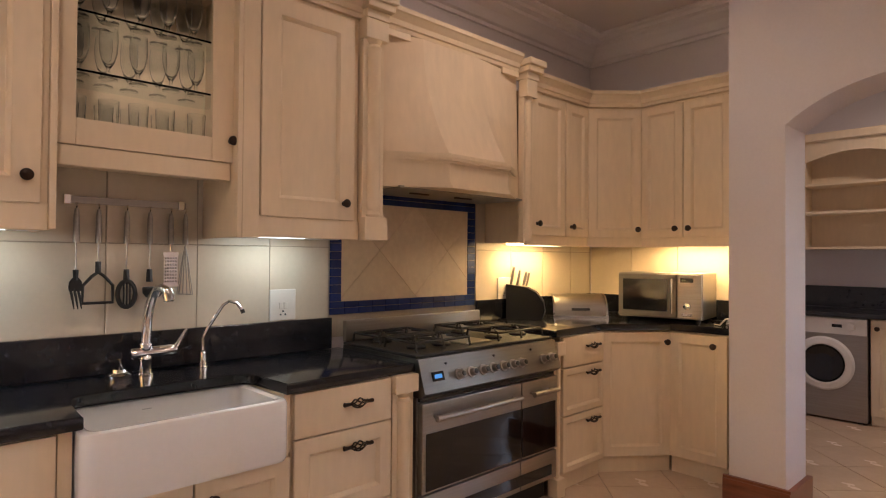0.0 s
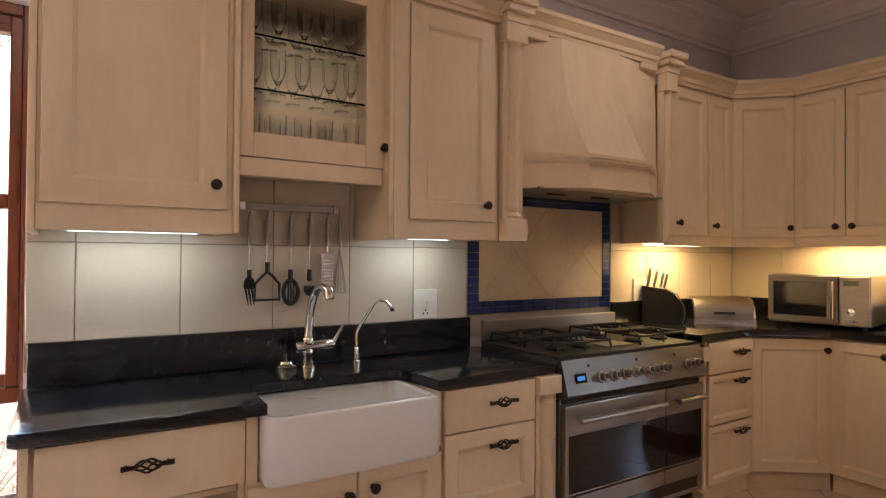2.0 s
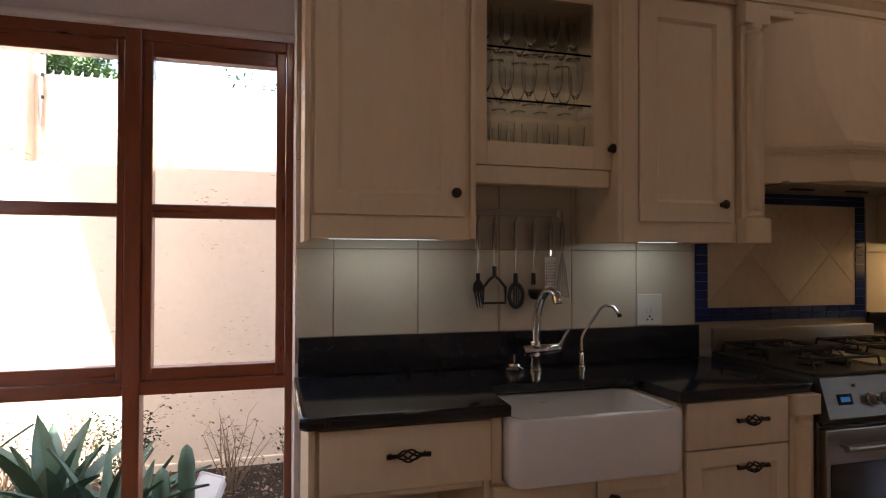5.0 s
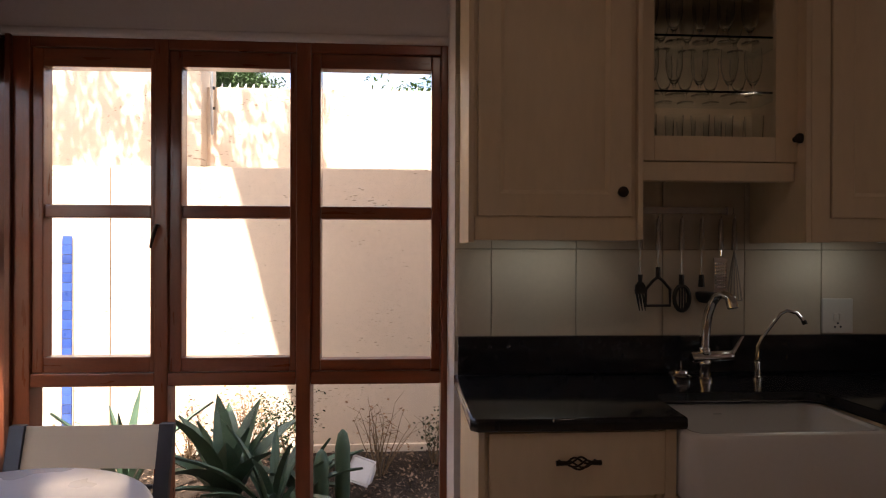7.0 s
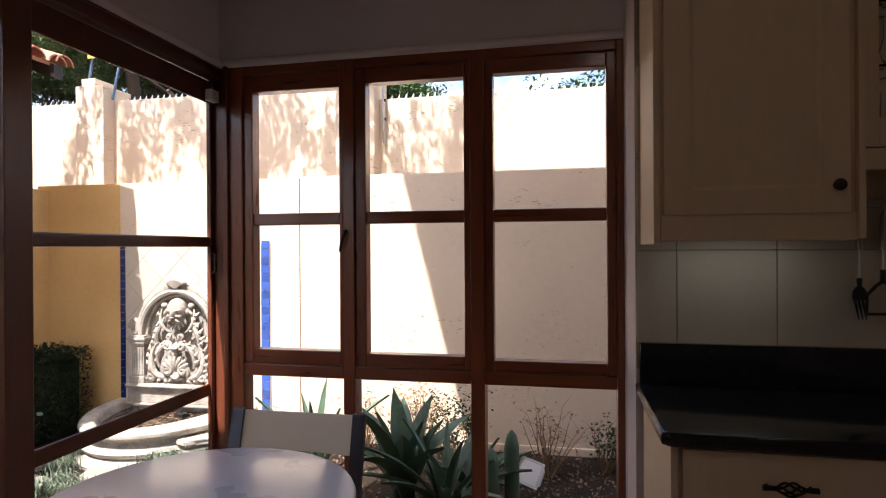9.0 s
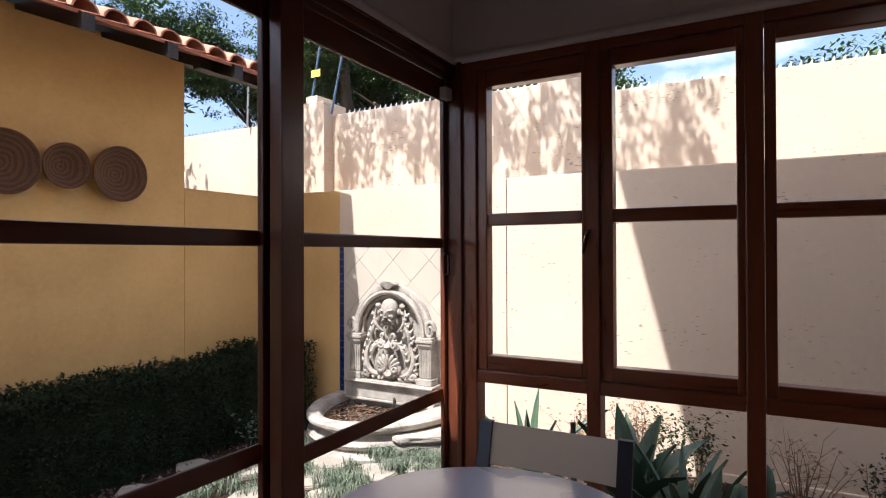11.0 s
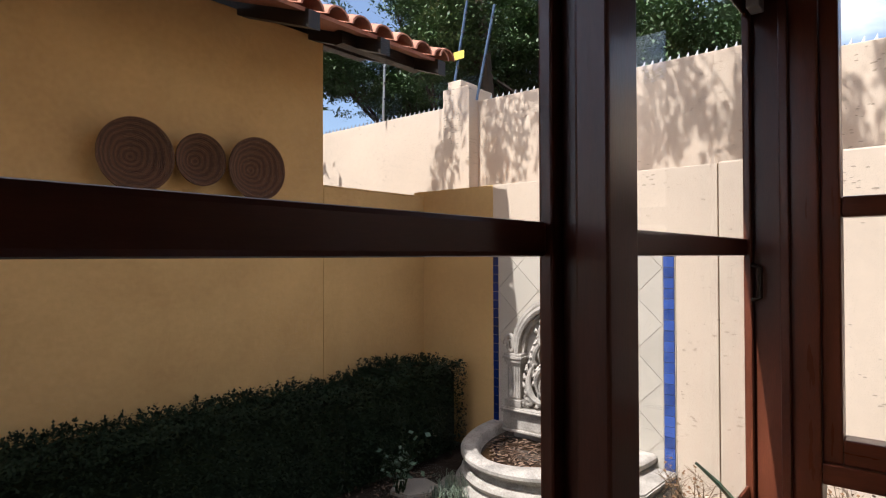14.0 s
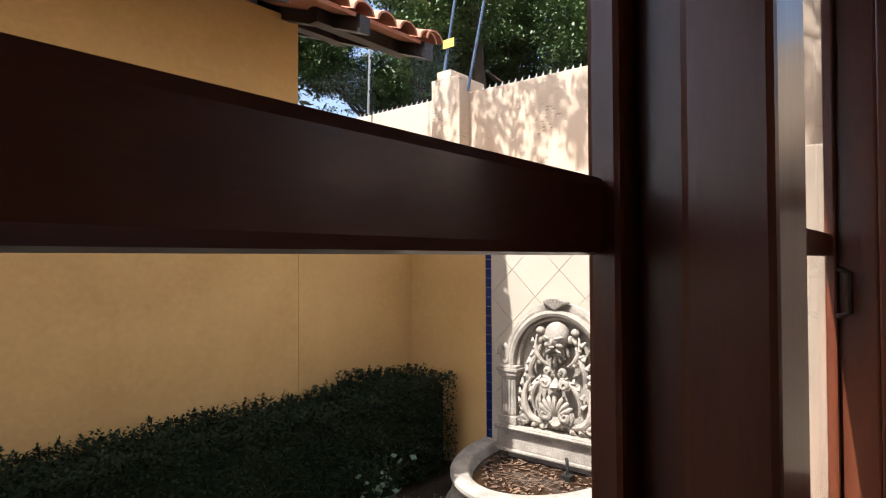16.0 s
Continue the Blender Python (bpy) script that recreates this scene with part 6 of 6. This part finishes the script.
    for i in range(14):
        a, r = rnd.uniform(0.3, math.pi - 0.3), 0.25
        x, y = XG + 0.35 + 1.5 * r * math.sin(a) * rnd.random(), yc - 0.05 - r * math.cos(a)
        tube(bm, [(x, y, -0.25), (x + rnd.uniform(-.1, .1), y + rnd.uniform(-.1, .1), -0.235), (x + rnd.uniform(-.16, .16), y + rnd.uniform(-.16, .16), -0.245)], 0.002, 4)
    solid("fallen_leaves", bm, LITTER, "dry brown leaves and twigs in the fountain basin", "leaves", kind="stuff")


walls_outside()
yellow_house()
fountain()


# ---- plants ----
def leaf_cloud(name, n, place, size, mat, label, category, kind="", seed=1, parent=None, droop=0.0, ratio=0.45):
    """Many small leaves: four-cornered blades folded along the middle, at places given by place(rnd)."""
    rnd = random.Random(seed)
    V, F = [], []
    for i in range(n):
        p = place(rnd)
        a, b = rnd.uniform(0, 6.283), rnd.uniform(-0.9, 0.9) - droop
        l = size * rnd.uniform(0.6, 1.35)
        d = Vector((math.cos(a) * math.cos(b), math.sin(a) * math.cos(b), math.sin(b)))
        s = Vector((-math.sin(a), math.cos(a), rnd.uniform(-0.5, 0.5))).normalized() * l * ratio
        p = Vector(p)
        k = len(V)
        V += [p, p + d * l * 0.5 + s, p + d * l, p + d * l * 0.5 - s]
        F.append((k, k + 1, k + 2, k + 3))
    me = bpy.data.meshes.new(name)
    me.from_pydata([tuple(v) for v in V], [], F)
    me.materials.append(mat)
    ob = new(name, me)
    if parent:
        ob.parent = parent
        ob.matrix_parent_inverse = Matrix.Translation(-ORIGIN[parent.name])
        ORIGIN[ob.name] = ORIGIN[parent.name]
        return tagged(ob, label)
    ORIGIN[ob.name] = Vector()
    return tagged(ob, label, category, kind=kind)


def hedge():
    def top(x):
        return 0.345 + 0.05 * noise.noise(Vector((x * 1.7, 0, 0))) + 0.05 * noise.noise(Vector((x * 6, 3, 0))) + (0.04 if x < -4.9 else 0)
    h = thing("box_hedge", (-3, YG + 0.35, GROUND), "dark green clipped box hedge along the yellow wall", "hedge")
    def place(r):
        x = r.uniform(-5.75, 1.5) if r.random() < 0.5 else r.uniform(-5.75, -1.2)
        zt = top(x)
        k = r.random()
        if k < 0.42:
            return (x, r.uniform(YG + 0.05, YG + 0.72), zt + r.uniform(-0.09, 0.02) + (0.03 if r.random() < 0.04 else 0))
        return (x, YG + 0.66 + 0.07 * noise.noise(Vector((x * 4, k * 9, 1))) + r.uniform(-0.08, 0.05), r.uniform(GROUND + 0.06, zt))
    sprigs = []
    rs = random.Random(19)
    for i in range(420):
        x = rs.uniform(-5.75, -0.8)
        sprigs.append((x, rs.uniform(YG + 0.06, YG + 0.66), top(x) - 0.03, rs.uniform(0.03, 0.11), rs.gauss(0, 0.2), rs.gauss(0, 0.2)))
    def on_sprig(r):
        x, y, z, L, a, b = r.choice(sprigs)
        t = r.random() * L
        return (x + a * t + r.gauss(0, .006), y + b * t + r.gauss(0, .006), z + t)
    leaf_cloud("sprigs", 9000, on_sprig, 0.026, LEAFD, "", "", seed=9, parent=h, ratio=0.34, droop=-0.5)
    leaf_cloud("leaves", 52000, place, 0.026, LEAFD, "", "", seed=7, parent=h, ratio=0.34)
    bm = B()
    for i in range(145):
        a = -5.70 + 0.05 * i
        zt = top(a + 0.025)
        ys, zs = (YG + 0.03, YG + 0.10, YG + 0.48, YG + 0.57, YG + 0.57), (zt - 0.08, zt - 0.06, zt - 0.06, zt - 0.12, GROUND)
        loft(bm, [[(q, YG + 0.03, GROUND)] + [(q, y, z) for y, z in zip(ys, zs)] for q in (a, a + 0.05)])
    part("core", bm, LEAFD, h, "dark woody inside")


def agave(x, y, s, seed, n=14, up=0.9, thin=1.0, label="grey-green agave with broad pointed leaves"):
    rnd = random.Random(seed)
    a = thing("agave", (x, y, GROUND), label, "plant")
    for i in range(n):
        f = i / n
        az = i * 2.4 + rnd.uniform(-0.2, 0.2)
        tilt = (0.25 + 1.0 * (1 - f)) * up + rnd.uniform(-0.12, 0.12)
        L = s * rnd.uniform(0.75, 1.1)
        wd = 0.055 * s / 0.7 * thin
        bm = B()
        rings = []
        for k in range(7):
            t = k / 6
            el = tilt * (0.45 + 0.75 * t)
            r = L * (math.sin(el) * t)
            z = L * t * math.cos(el * 0.8)
            w = wd * (0.75 + 0.6 * t) * (1 - t ** 3) + 0.002
            c = Vector((x + r * math.cos(az), y + r * math.sin(az), GROUND + 0.02 + z))
            sd = Vector((-math.sin(az), math.cos(az), 0))
            upv = Vector((math.cos(az) * -math.cos(el), math.sin(az) * -math.cos(el), math.sin(el)))
            rings.append([c + sd * w + upv * w * 0.35, c - upv * 0.004, c - sd * w + upv * w * 0.35, c - upv * 0.016])
        part("leaf", loft(bm, rings), AGAVE, a, "", True)


def shrub(name, x, y, h, r, n, mat, label, seed, twig=TWIG, leaf=0.028):
    """Thin branching twigs with small leaves."""
    rnd = random.Random(seed)
    s = thing(name, (x, y, GROUND), label, "plant")
    bm, tips = B(), []
    for i in range(16):
        a, q = rnd.uniform(0, 6.28), rnd.uniform(0.15, 1.0)
        p = Vector((x + 0.03 * math.cos(a), y + 0.03 * math.sin(a), GROUND))
        pts = [p.copy()]
        d = Vector((math.cos(a) * q * r / h, math.sin(a) * q * r / h, 1)).normalized()
        L = h * rnd.uniform(0.7, 1.05)
        for k in range(5):
            d = (d + Vector((rnd.uniform(-.22, .22), rnd.uniform(-.22, .22), rnd.uniform(-.05, .1)))).normalized()
            p = p + d * L / 5
            pts.append(p.copy())
            if k > 1:
                e = p + Vector((rnd.uniform(-1, 1), rnd.uniform(-1, 1), rnd.uniform(0.1, 1))).normalized() * 0.14
                tube(bm, [p, e], [0.0022, 0.001], 4)
                tips += [p.copy(), e]
        tube(bm, pts, [0.007, 0.006, 0.005, 0.004, 0.003, 0.0015], 5)
        tips += pts[2:]
    part("branches", bm, twig, s)
    if n:
        def place(rr):
            t = rr.choice(tips)
            return t + Vector((rr.gauss(0, .03), rr.gauss(0, .03), rr.gauss(0, .03)))
        leaf_cloud("leaves", n, place, leaf, mat, "", "", seed=seed + 1, parent=s)


def grass_tufts():
    rnd = random.Random(11)
    V, F = [], []
    spots = []
    for i in range(230):
        x, y = rnd.uniform(-5.0, -1.2), rnd.uniform(-4.9, -2.6)
        if noise.noise(Vector((x * 1.1, y * 1.1, 5))) > -0.05:
            spots.append((x, y, rnd.uniform(0.10, 0.17)))
    spots += [(-5.15 + rnd.uniform(-.16, .16), -3.55 + rnd.uniform(-.3, .3), 0.14) for _ in range(14)]
    spots += [(-4.95 + rnd.uniform(-.1, .1), -4.0 + rnd.uniform(-.16, .16), 0.16) for _ in range(8)]
    for x, y, h in spots:
        for j in range(60):
            a, q = rnd.uniform(0, 6.28), rnd.uniform(0.2, 1.0)
            p = Vector((x + rnd.gauss(0, .05), y + rnd.gauss(0, .05), GROUND))
            d = Vector((math.cos(a), math.sin(a), 0))
            s = Vector((-math.sin(a), math.cos(a), 0)) * 0.0035
            hh = h * rnd.uniform(0.6, 1.2)
            k = len(V)
            m1 = p + d * q * hh * 0.45 + Vector((0, 0, hh * 0.8))
            e = p + d * q * hh * 1.15 + Vector((0, 0, hh * 0.62))
            V += [p - s, p + s, m1 + s, e, m1 - s]
            F += [(k, k + 1, k + 2, k + 4), (k + 4, k + 2, k + 3)]
    me = bpy.data.meshes.new("grass")
    me.from_pydata([tuple(v) for v in V], [], F)
    me.materials.append(GRASSM)
    o = tagged(new("grass", me), "tufts of grey-green mondo grass between the paving stones", "grass", kind="stuff")


def tree(x, y, trunk_h, crown, n, seed, label, size=0.085):
    """Tapered trunk and forking limbs; leaves in clumps about the twig ends."""
    rnd = random.Random(seed)
    t = thing("tree", (x, y, GROUND), label, "tree")
    bm = B()
    tube(bm, [(x, y, GROUND), (x + 0.1, y + 0.05, trunk_h * 0.5), (x + 0.05, y - 0.05, trunk_h)], [0.26, 0.2, 0.15], 10)
    part("trunk", bm, BARK, t, "", True)
    bm, clumps = B(), []
    def grow(p, d, L, r, depth):
        pts, rs = [p], [r]
        for k in range(4):
            d = (d + Vector((rnd.uniform(-.3, .3), rnd.uniform(-.3, .3), rnd.uniform(-.12, .2)))).normalized()
            p = p + d * L / 4
            pts.append(p)
            rs.append(r * (1 - 0.16 * (k + 1)))
        tube(bm, pts, rs, 5)
        if depth == 0:
            clumps.extend(pts[1:])
            return
        if depth == 1:
            clumps.extend(pts[2:])
        for j in range(3):
            e = (d + Vector((rnd.uniform(-1, 1), rnd.uniform(-1, 1), rnd.uniform(-.45, .7))) * 0.85).normalized()
            grow(pts[rnd.choice((2, 3, 4))], e, L * 0.68, r * 0.5, depth - 1)
    for i in range(6):
        a = i * 1.05 + rnd.uniform(-.3, .3)
        grow(Vector((x + 0.05, y - 0.05, trunk_h * rnd.uniform(0.75, 1))), Vector((math.cos(a), math.sin(a), rnd.uniform(0.15, 0.9))).normalized(), crown * 0.52, 0.10, 3)
    part("limbs", bm, BARK, t)
    sprays = []
    for c in clumps:
        for j in range(3):
            sprays.append(c + Vector((rnd.gauss(0, .22), rnd.gauss(0, .22), rnd.gauss(0, .20))))
    def place(r):
        c = r.choice(sprays)
        return c + Vector((r.gauss(0, 0.13), r.gauss(0, 0.13), r.gauss(0, 0.035) - 0.05))
    leaf_cloud("crown", n, place, size, LEAFT, "", "", seed=seed + 5, parent=t, droop=0.25, ratio=0.24)


def bough():
    """An unseen leafy bough, added to throw dappled shade on the boundary wall."""
    rnd = random.Random(77)
    t = thing("tree", (-8.5, -7.0, GROUND), "slender tree with an unseen leafy bough, added to dapple the boundary wall", "tree")
    part("trunk", tube(B(), [(-8.5, -7.0, GROUND), (-8.3, -6.9, 3.4), (-7.5, -6.6, 6.2)], [0.12, 0.10, 0.06], 8), BARK, t, "", True)
    bm, tips = B(), []
    for y in [-7.0 + 0.3 * i for i in range(18)]:
        x = rnd.uniform(-5.1, -4.4)
        z = rnd.uniform(2.3, 3.1) + 1.8 * (x + 6.8)
        e = Vector((x, y + rnd.uniform(-.1, .1), z))
        s = Vector((-7.5, -6.6, 6.2))
        mid = s.lerp(e, 0.55) + Vector((0, 0, 0.7))
        tube(bm, [s, mid, e], [0.03, 0.016, 0.005], 5)
        for k in range(7):
            d = e + Vector((rnd.uniform(-.14, .14), rnd.uniform(-.2, .2), rnd.uniform(-.55, .4)))
            tube(bm, [e, d], [0.005, 0.002], 4)
            tips.append(d)
    part("limbs", bm, BARK, t)
    leaf_cloud("crown", 5200, lambda r: r.choice(tips) + Vector((r.gauss(0, .05), r.gauss(0, .05), r.gauss(0, .11))), 0.07, LEAFT, "", "", seed=78, parent=t, droop=0.4, ratio=0.25)


def planting():
    hedge()
    agave(-4.55, -1.62, 0.86, 1, 13, 0.62, 1.35)
    agave(-4.40, -1.28, 0.72, 8, 18, 1.05, 0.6, "clump of arching strap-shaped green leaves")
    agave(-4.75, -2.42, 0.84, 2, 9, 0.55, 0.5, "slender dark green agave with pointed leaves")
    agave(-4.75, -1.15, 0.52, 5, 12, 1.0)
    c = thing("cactus", (-4.55, -0.83, GROUND), "green column cactus with two stems", "cactus")
    for dx, dy, h in ((0, 0, 0.62), (0.06, -0.14, 0.50)):
        part("stem", lathe(B(), [(0.045, 0), (0.055, h * 0.3), (0.055, h * 0.8), (0.035, h * 0.95), (0.008, h)], (-4.55 + dx, -0.83 + dy, GROUND), 10), AGAVE, c, "", True)
    st = thing("garden_stake", (-4.45, -1.98, GROUND), "dark weathered wooden garden stake", "stake")
    part("post", tube(B(), [(-4.45, -1.98, GROUND), (-4.46, -1.99, 0.24)], [0.022, 0.018], 8), DARKWOOD, st)
    shrub("shrub", -5.35, -1.35, 0.62, 0.30, 900, LEAFD, "small leafy green shrub by the garden wall", 21)
    shrub("dry_shrub", -5.45, -1.75, 0.66, 0.22, 500, DRYLEAF, "dry brown flowering shrub by the garden wall", 31)
    shrub("dry_shrub", -5.30, -0.60, 0.58, 0.32, 160, DRYLEAF, "bare twiggy shrub by the garden wall", 41)
    shrub("shrub", -5.55, -0.12, 0.40, 0.2, 400, LEAFD, "small leafy green shrub by the garden wall", 51)
    shrub("dry_shrub", -5.60, -2.30, 0.45, 0.35, 260, DRYLEAF, "low dry shrub by the garden wall", 61)
    shrub("dry_shrub", -5.45, -3.15, 0.40, 0.2, 120, DRYLEAF, "low dry shrub by the garden wall", 71)
    shrub("shrub", -4.55, -5.15, 0.42, 0.10, 60, AGAVE, "thin young plant with pale leaves", 81, LEAFD, 0.05)
    pt = thing("plastic_pot", (-4.85, -0.70, GROUND), "small white square plastic pot tipped over on the soil", "pot")
    m = pose(-4.85, -0.70, GROUND + 0.20, 62, 12, 70)
    bm = B()
    rings = [[m @ Vector((s * a, t * a, z)) for s, t in ((-1, -1), (1, -1), (1, 1), (-1, 1))] for a, z in ((0.055, -0.10), (0.085, 0.10), (0.095, 0.10), (0.092, 0.085), (0.080, 0.085))]
    loft(bm, rings[:3] , cap=False)
    loft(bm, [[m @ Vector((s * a, t * a, z)) for s, t in ((-1, -1), (1, -1), (1, 1), (-1, 1))] for a, z in ((0.080, 0.10), (0.052, -0.095))], cap=True)
    part("shell", bm, WHITEP, pt)
    def on_bed(r):
        if r.random() < 0.6:
            return (r.uniform(-5.85, -3.9), r.uniform(-3.0, 0.6), GROUND + r.uniform(0.004, 0.03))
        return (r.uniform(-5.0, -1.5), r.uniform(-5.45, -4.7), GROUND + r.uniform(0.004, 0.03))
    leaf_cloud("leaf_litter", 4600, on_bed, 0.034, LITTER, "dry brown fallen leaves scattered over the garden soil", "leaves", "stuff", 55, ratio=0.3)
    grass_tufts()
    tree(-11.4, -10.6, 3.8, 4.4, 260000, 101, "tall leafy acacia tree behind the boundary wall", 0.07)
    tree(-10.8, -6.9, 3.9, 3.4, 260000, 103, "tall leafy acacia tree behind the boundary wall", 0.07)
    bough()
    tree(-13.4, -6.2, 4.0, 2.8, 80000, 107, "leafy tree beyond the boundary wall", 0.10)
    tree(-11.6, 0.5, 2.7, 2.1, 40000, 109, "leafy tree beyond the boundary wall", 0.10)
    tree(-6.0, -15.0, 3.6, 5.0, 30000, 113, "tall leafy tree behind the outbuilding", 0.16)


planting()


# ---- pieces of the setting ----
def wall_tiles():
    """Cream wall tiles, the blue-edged diamond panel over the cooker and the corner's tiles."""
    t = thing("wall_tiling", (XT, 1.0, 1.2), "cream glazed kitchen wall tiles with fine joints", "tiling", kind="structure")
    g = 0.0022
    bed = part("tile_bed", box(XT - 0.011, XT - 0.0065, -0.188, YN, 0.95, 2.44), GROUT, t)
    xs = [-0.188, -0.043, 0.302, 0.66, 1.005, 1.335, 1.652]
    for y0, y1 in zip(xs, xs[1:]):
        for z0, z1 in ((1.05, 1.40), (1.40, 1.75), (1.75, 2.10)):
            part("tile", box(XT - 0.007, XT, y0 + g, y1 - g, z0 + g, z1 - g, 0.0015), TILE, t)
    for y0, y1 in ((2.712, 3.05), (3.05, 3.39), (3.39, 3.73), (3.73, 3.99)):
        for z0, z1 in ((1.05, 1.40), (1.40, 1.75)):
            part("tile", box(XT - 0.007, XT, y0 + g, y1 - g, z0 + g, z1 - g, 0.0015), TILE, t)
    for x0, x1 in ((-2.69, -2.35), (-2.35, -2.01), (-2.01, -1.67), (-1.67, -1.45)):
        part("tile", box(x0 + g, x1 - g, YN - 0.008, YN - 0.001, 1.06, 1.44, 0.0015), TILE, t)
    # blue border
    y0, y1, z0, z1, b = 1.660, 2.704, 1.062, 1.70, 0.066
    s = thing("splashback_panel", (XT, 2.2, 1.06), "beige diamond-laid tile panel with dark blue mosaic border", "tiling", kind="structure")
    def cell(a, c, d, e):
        part("mosaic_tile", box(XT - 0.007, XT + 0.003, a + 0.001, c - 0.001, d + 0.001, e - 0.001, 0.0015), BLUE, s)
    n = 7
    for i in range(12):
        a = y0 + (y1 - y0) * i / 12
        c = y0 + (y1 - y0) * (i + 1) / 12
        for k in range(2):
            cell(a, c, z0 + b / 2 * k, z0 + b / 2 * (k + 1))
            cell(a, c, z1 - b / 2 * (k + 1), z1 - b / 2 * k)
    m = 12
    for i in range(m):
        d = z0 + b + (z1 - z0 - 2 * b) * i / m
        e = z0 + b + (z1 - z0 - 2 * b) * (i + 1) / m
        cell(y0, y0 + b, d, e)
        cell(y1 - b, y1, d, e)
    # diamonds clipped to the panel
    diamonds(s, (y0 + b, y1 - b, z0 + b, z1 - b), 0.50, lambda u, v, n: Vector((XT - 0.006 + n, u, v)), SPLASHD, (1.97, 1.14), 0.006, 0.0012)


def clip_poly(poly, box2):
    a0, a1, b0, b1 = box2
    for ax, lim, sg in ((0, a0, 1), (0, a1, -1), (1, b0, 1), (1, b1, -1)):
        out = []
        for i, p in enumerate(poly):
            q = poly[(i + 1) % len(poly)]
            ip, iq = sg * (p[ax] - lim) >= 0, sg * (q[ax] - lim) >= 0
            if ip:
                out.append(p)
            if ip != iq:
                f = (lim - p[ax]) / (q[ax] - p[ax])
                out.append((p[0] + f * (q[0] - p[0]), p[1] + f * (q[1] - p[1])))
        poly = out
        if len(poly) < 3:
            return []
    return poly


def diamonds(parent, area, diag, put, mat, centre, depth, gap=0.003):
    h = diag / 2
    for i in range(-14, 15):
        for j in range(-14, 15):
            if (i + j) % 2:
                continue
            cu, cv = centre[0] + i * h, centre[1] + j * h
            k = h - gap
            poly = clip_poly([(cu - k, cv), (cu, cv - k), (cu + k, cv), (cu, cv + k)], area)
            if len(poly) < 3:
                continue
            bm = B()
            lo = [bm.verts.new(put(u, v, 0)) for u, v in poly]
            hi = [bm.verts.new(put(u, v, depth)) for u, v in poly]
            bm.faces.new(hi)
            for a in range(len(poly)):
                b = (a + 1) % len(poly)
                bm.faces.new((lo[a], lo[b], hi[b], hi[a]))
            part("diamond_tile", bm, mat, parent)


def fountain_tiles():
    t = thing("fountain_tiling", (XG, -4.3, GROUND), "weathered diamond-laid stone tiles with a blue mosaic edge behind the fountain", "tiling", kind="structure")
    part("tile_bed", box(XG + 0.0005, XG + 0.009, -5.17, -3.40, GROUND, 1.48), GROUT, t)
    diamonds(t, (-5.10, -3.50, GROUND, 1.47), 0.46, lambda u, v, n: Vector((XG + 0.008 + n, u, v)), DIAMOND, (-4.42, 1.10), 0.008, 0.0035)
    for y0, y1 in ((-5.165, -5.105), (-3.495, -3.408)):
        # left strip takes the darker blue: the shade on it is put into colour
        z, mosaic = GROUND + 0.05, BLUE if y0 < -5 else BLUEG
        while z < 1.46:
            part("mosaic_tile", box(XG + 0.008, XG + 0.020, y0 + 0.002, y1 - 0.002, z + 0.002, z + 0.083, 0.002), mosaic, t)
            z += 0.085


def floor_tiles():
    f = bpy.data.objects["floor"]
    bm = B()
    s = 0.40
    bx(bm, -s / 2 + 0.003, s / 2 - 0.003, -s / 2 + 0.003, s / 2 - 0.003, -0.0075, 0, 0.002)
    me = mesh_of("floor_tile", bm, FLOORT)
    c = math.sqrt(0.5) * s
    n = 0
    for i in range(-26, 27):
        for j in range(-26, 27):
            x, y = -2.0 + (i + j) * c, 3.35 + (i - j) * c
            if not (-2.6 < x < 1.2 and -2.0 < y < 6.2) or (x > 0.3 and y < 2.4) or n >= 300:
                continue
            o = new("floor_tile", me)
            o.parent = f
            o.location = (x, y, FLOOR)
            o.rotation_euler = (0, 0, radians(45))
            n += 1


def paving():
    p = thing("stone_path", (-4.5, -3.9, GROUND), "irregular pale stepping stones set in the garden", "paving", kind="structure")
    rnd = random.Random(17)
    spots = [(-5.05, -3.75, .26), (-4.85, -3.35, .24), (-4.6, -3.8, .25), (-4.4, -3.35, .27), (-4.1, -3.75, .24), (-3.9, -3.3, .25), (-5.2, -3.2, .22), (-4.7, -4.25, .25), (-4.3, -4.15, .22), (-5.0, -4.9, .24),
             (-4.7, -5.15, .22), (-4.25, -4.75, .25), (-3.75, -4.3, .24), (-3.55, -3.65, .25), (-3.3, -4.8, .28), (-3.0, -4.1, .25), (-3.4, -5.2, .2), (-4.0, -5.25, .22), (-2.5, -4.6, .3)]
    for x, y, r in spots:
        pts, k = [], rnd.randint(6, 8)
        a0 = rnd.uniform(0, 6)
        for i in range(k):
            a = a0 + 2 * math.pi * i / k
            q = r * rnd.uniform(0.75, 1.1)
            pts.append((x + q * math.cos(a), y + q * math.sin(a)))
        bm = prism(B(), pts, GROUND - 0.02, GROUND + rnd.uniform(0.025, 0.05))
        es = [e for e in bm.edges if e.verts[0].co.z > GROUND and e.verts[1].co.z > GROUND]
        bmesh.ops.bevel(bm, geom=es, offset=0.012, segments=2, affect="EDGES")
        part("paving_stone", bm, PAVE, p)


wall_tiles()
fountain_tiles()
floor_tiles()
paving()
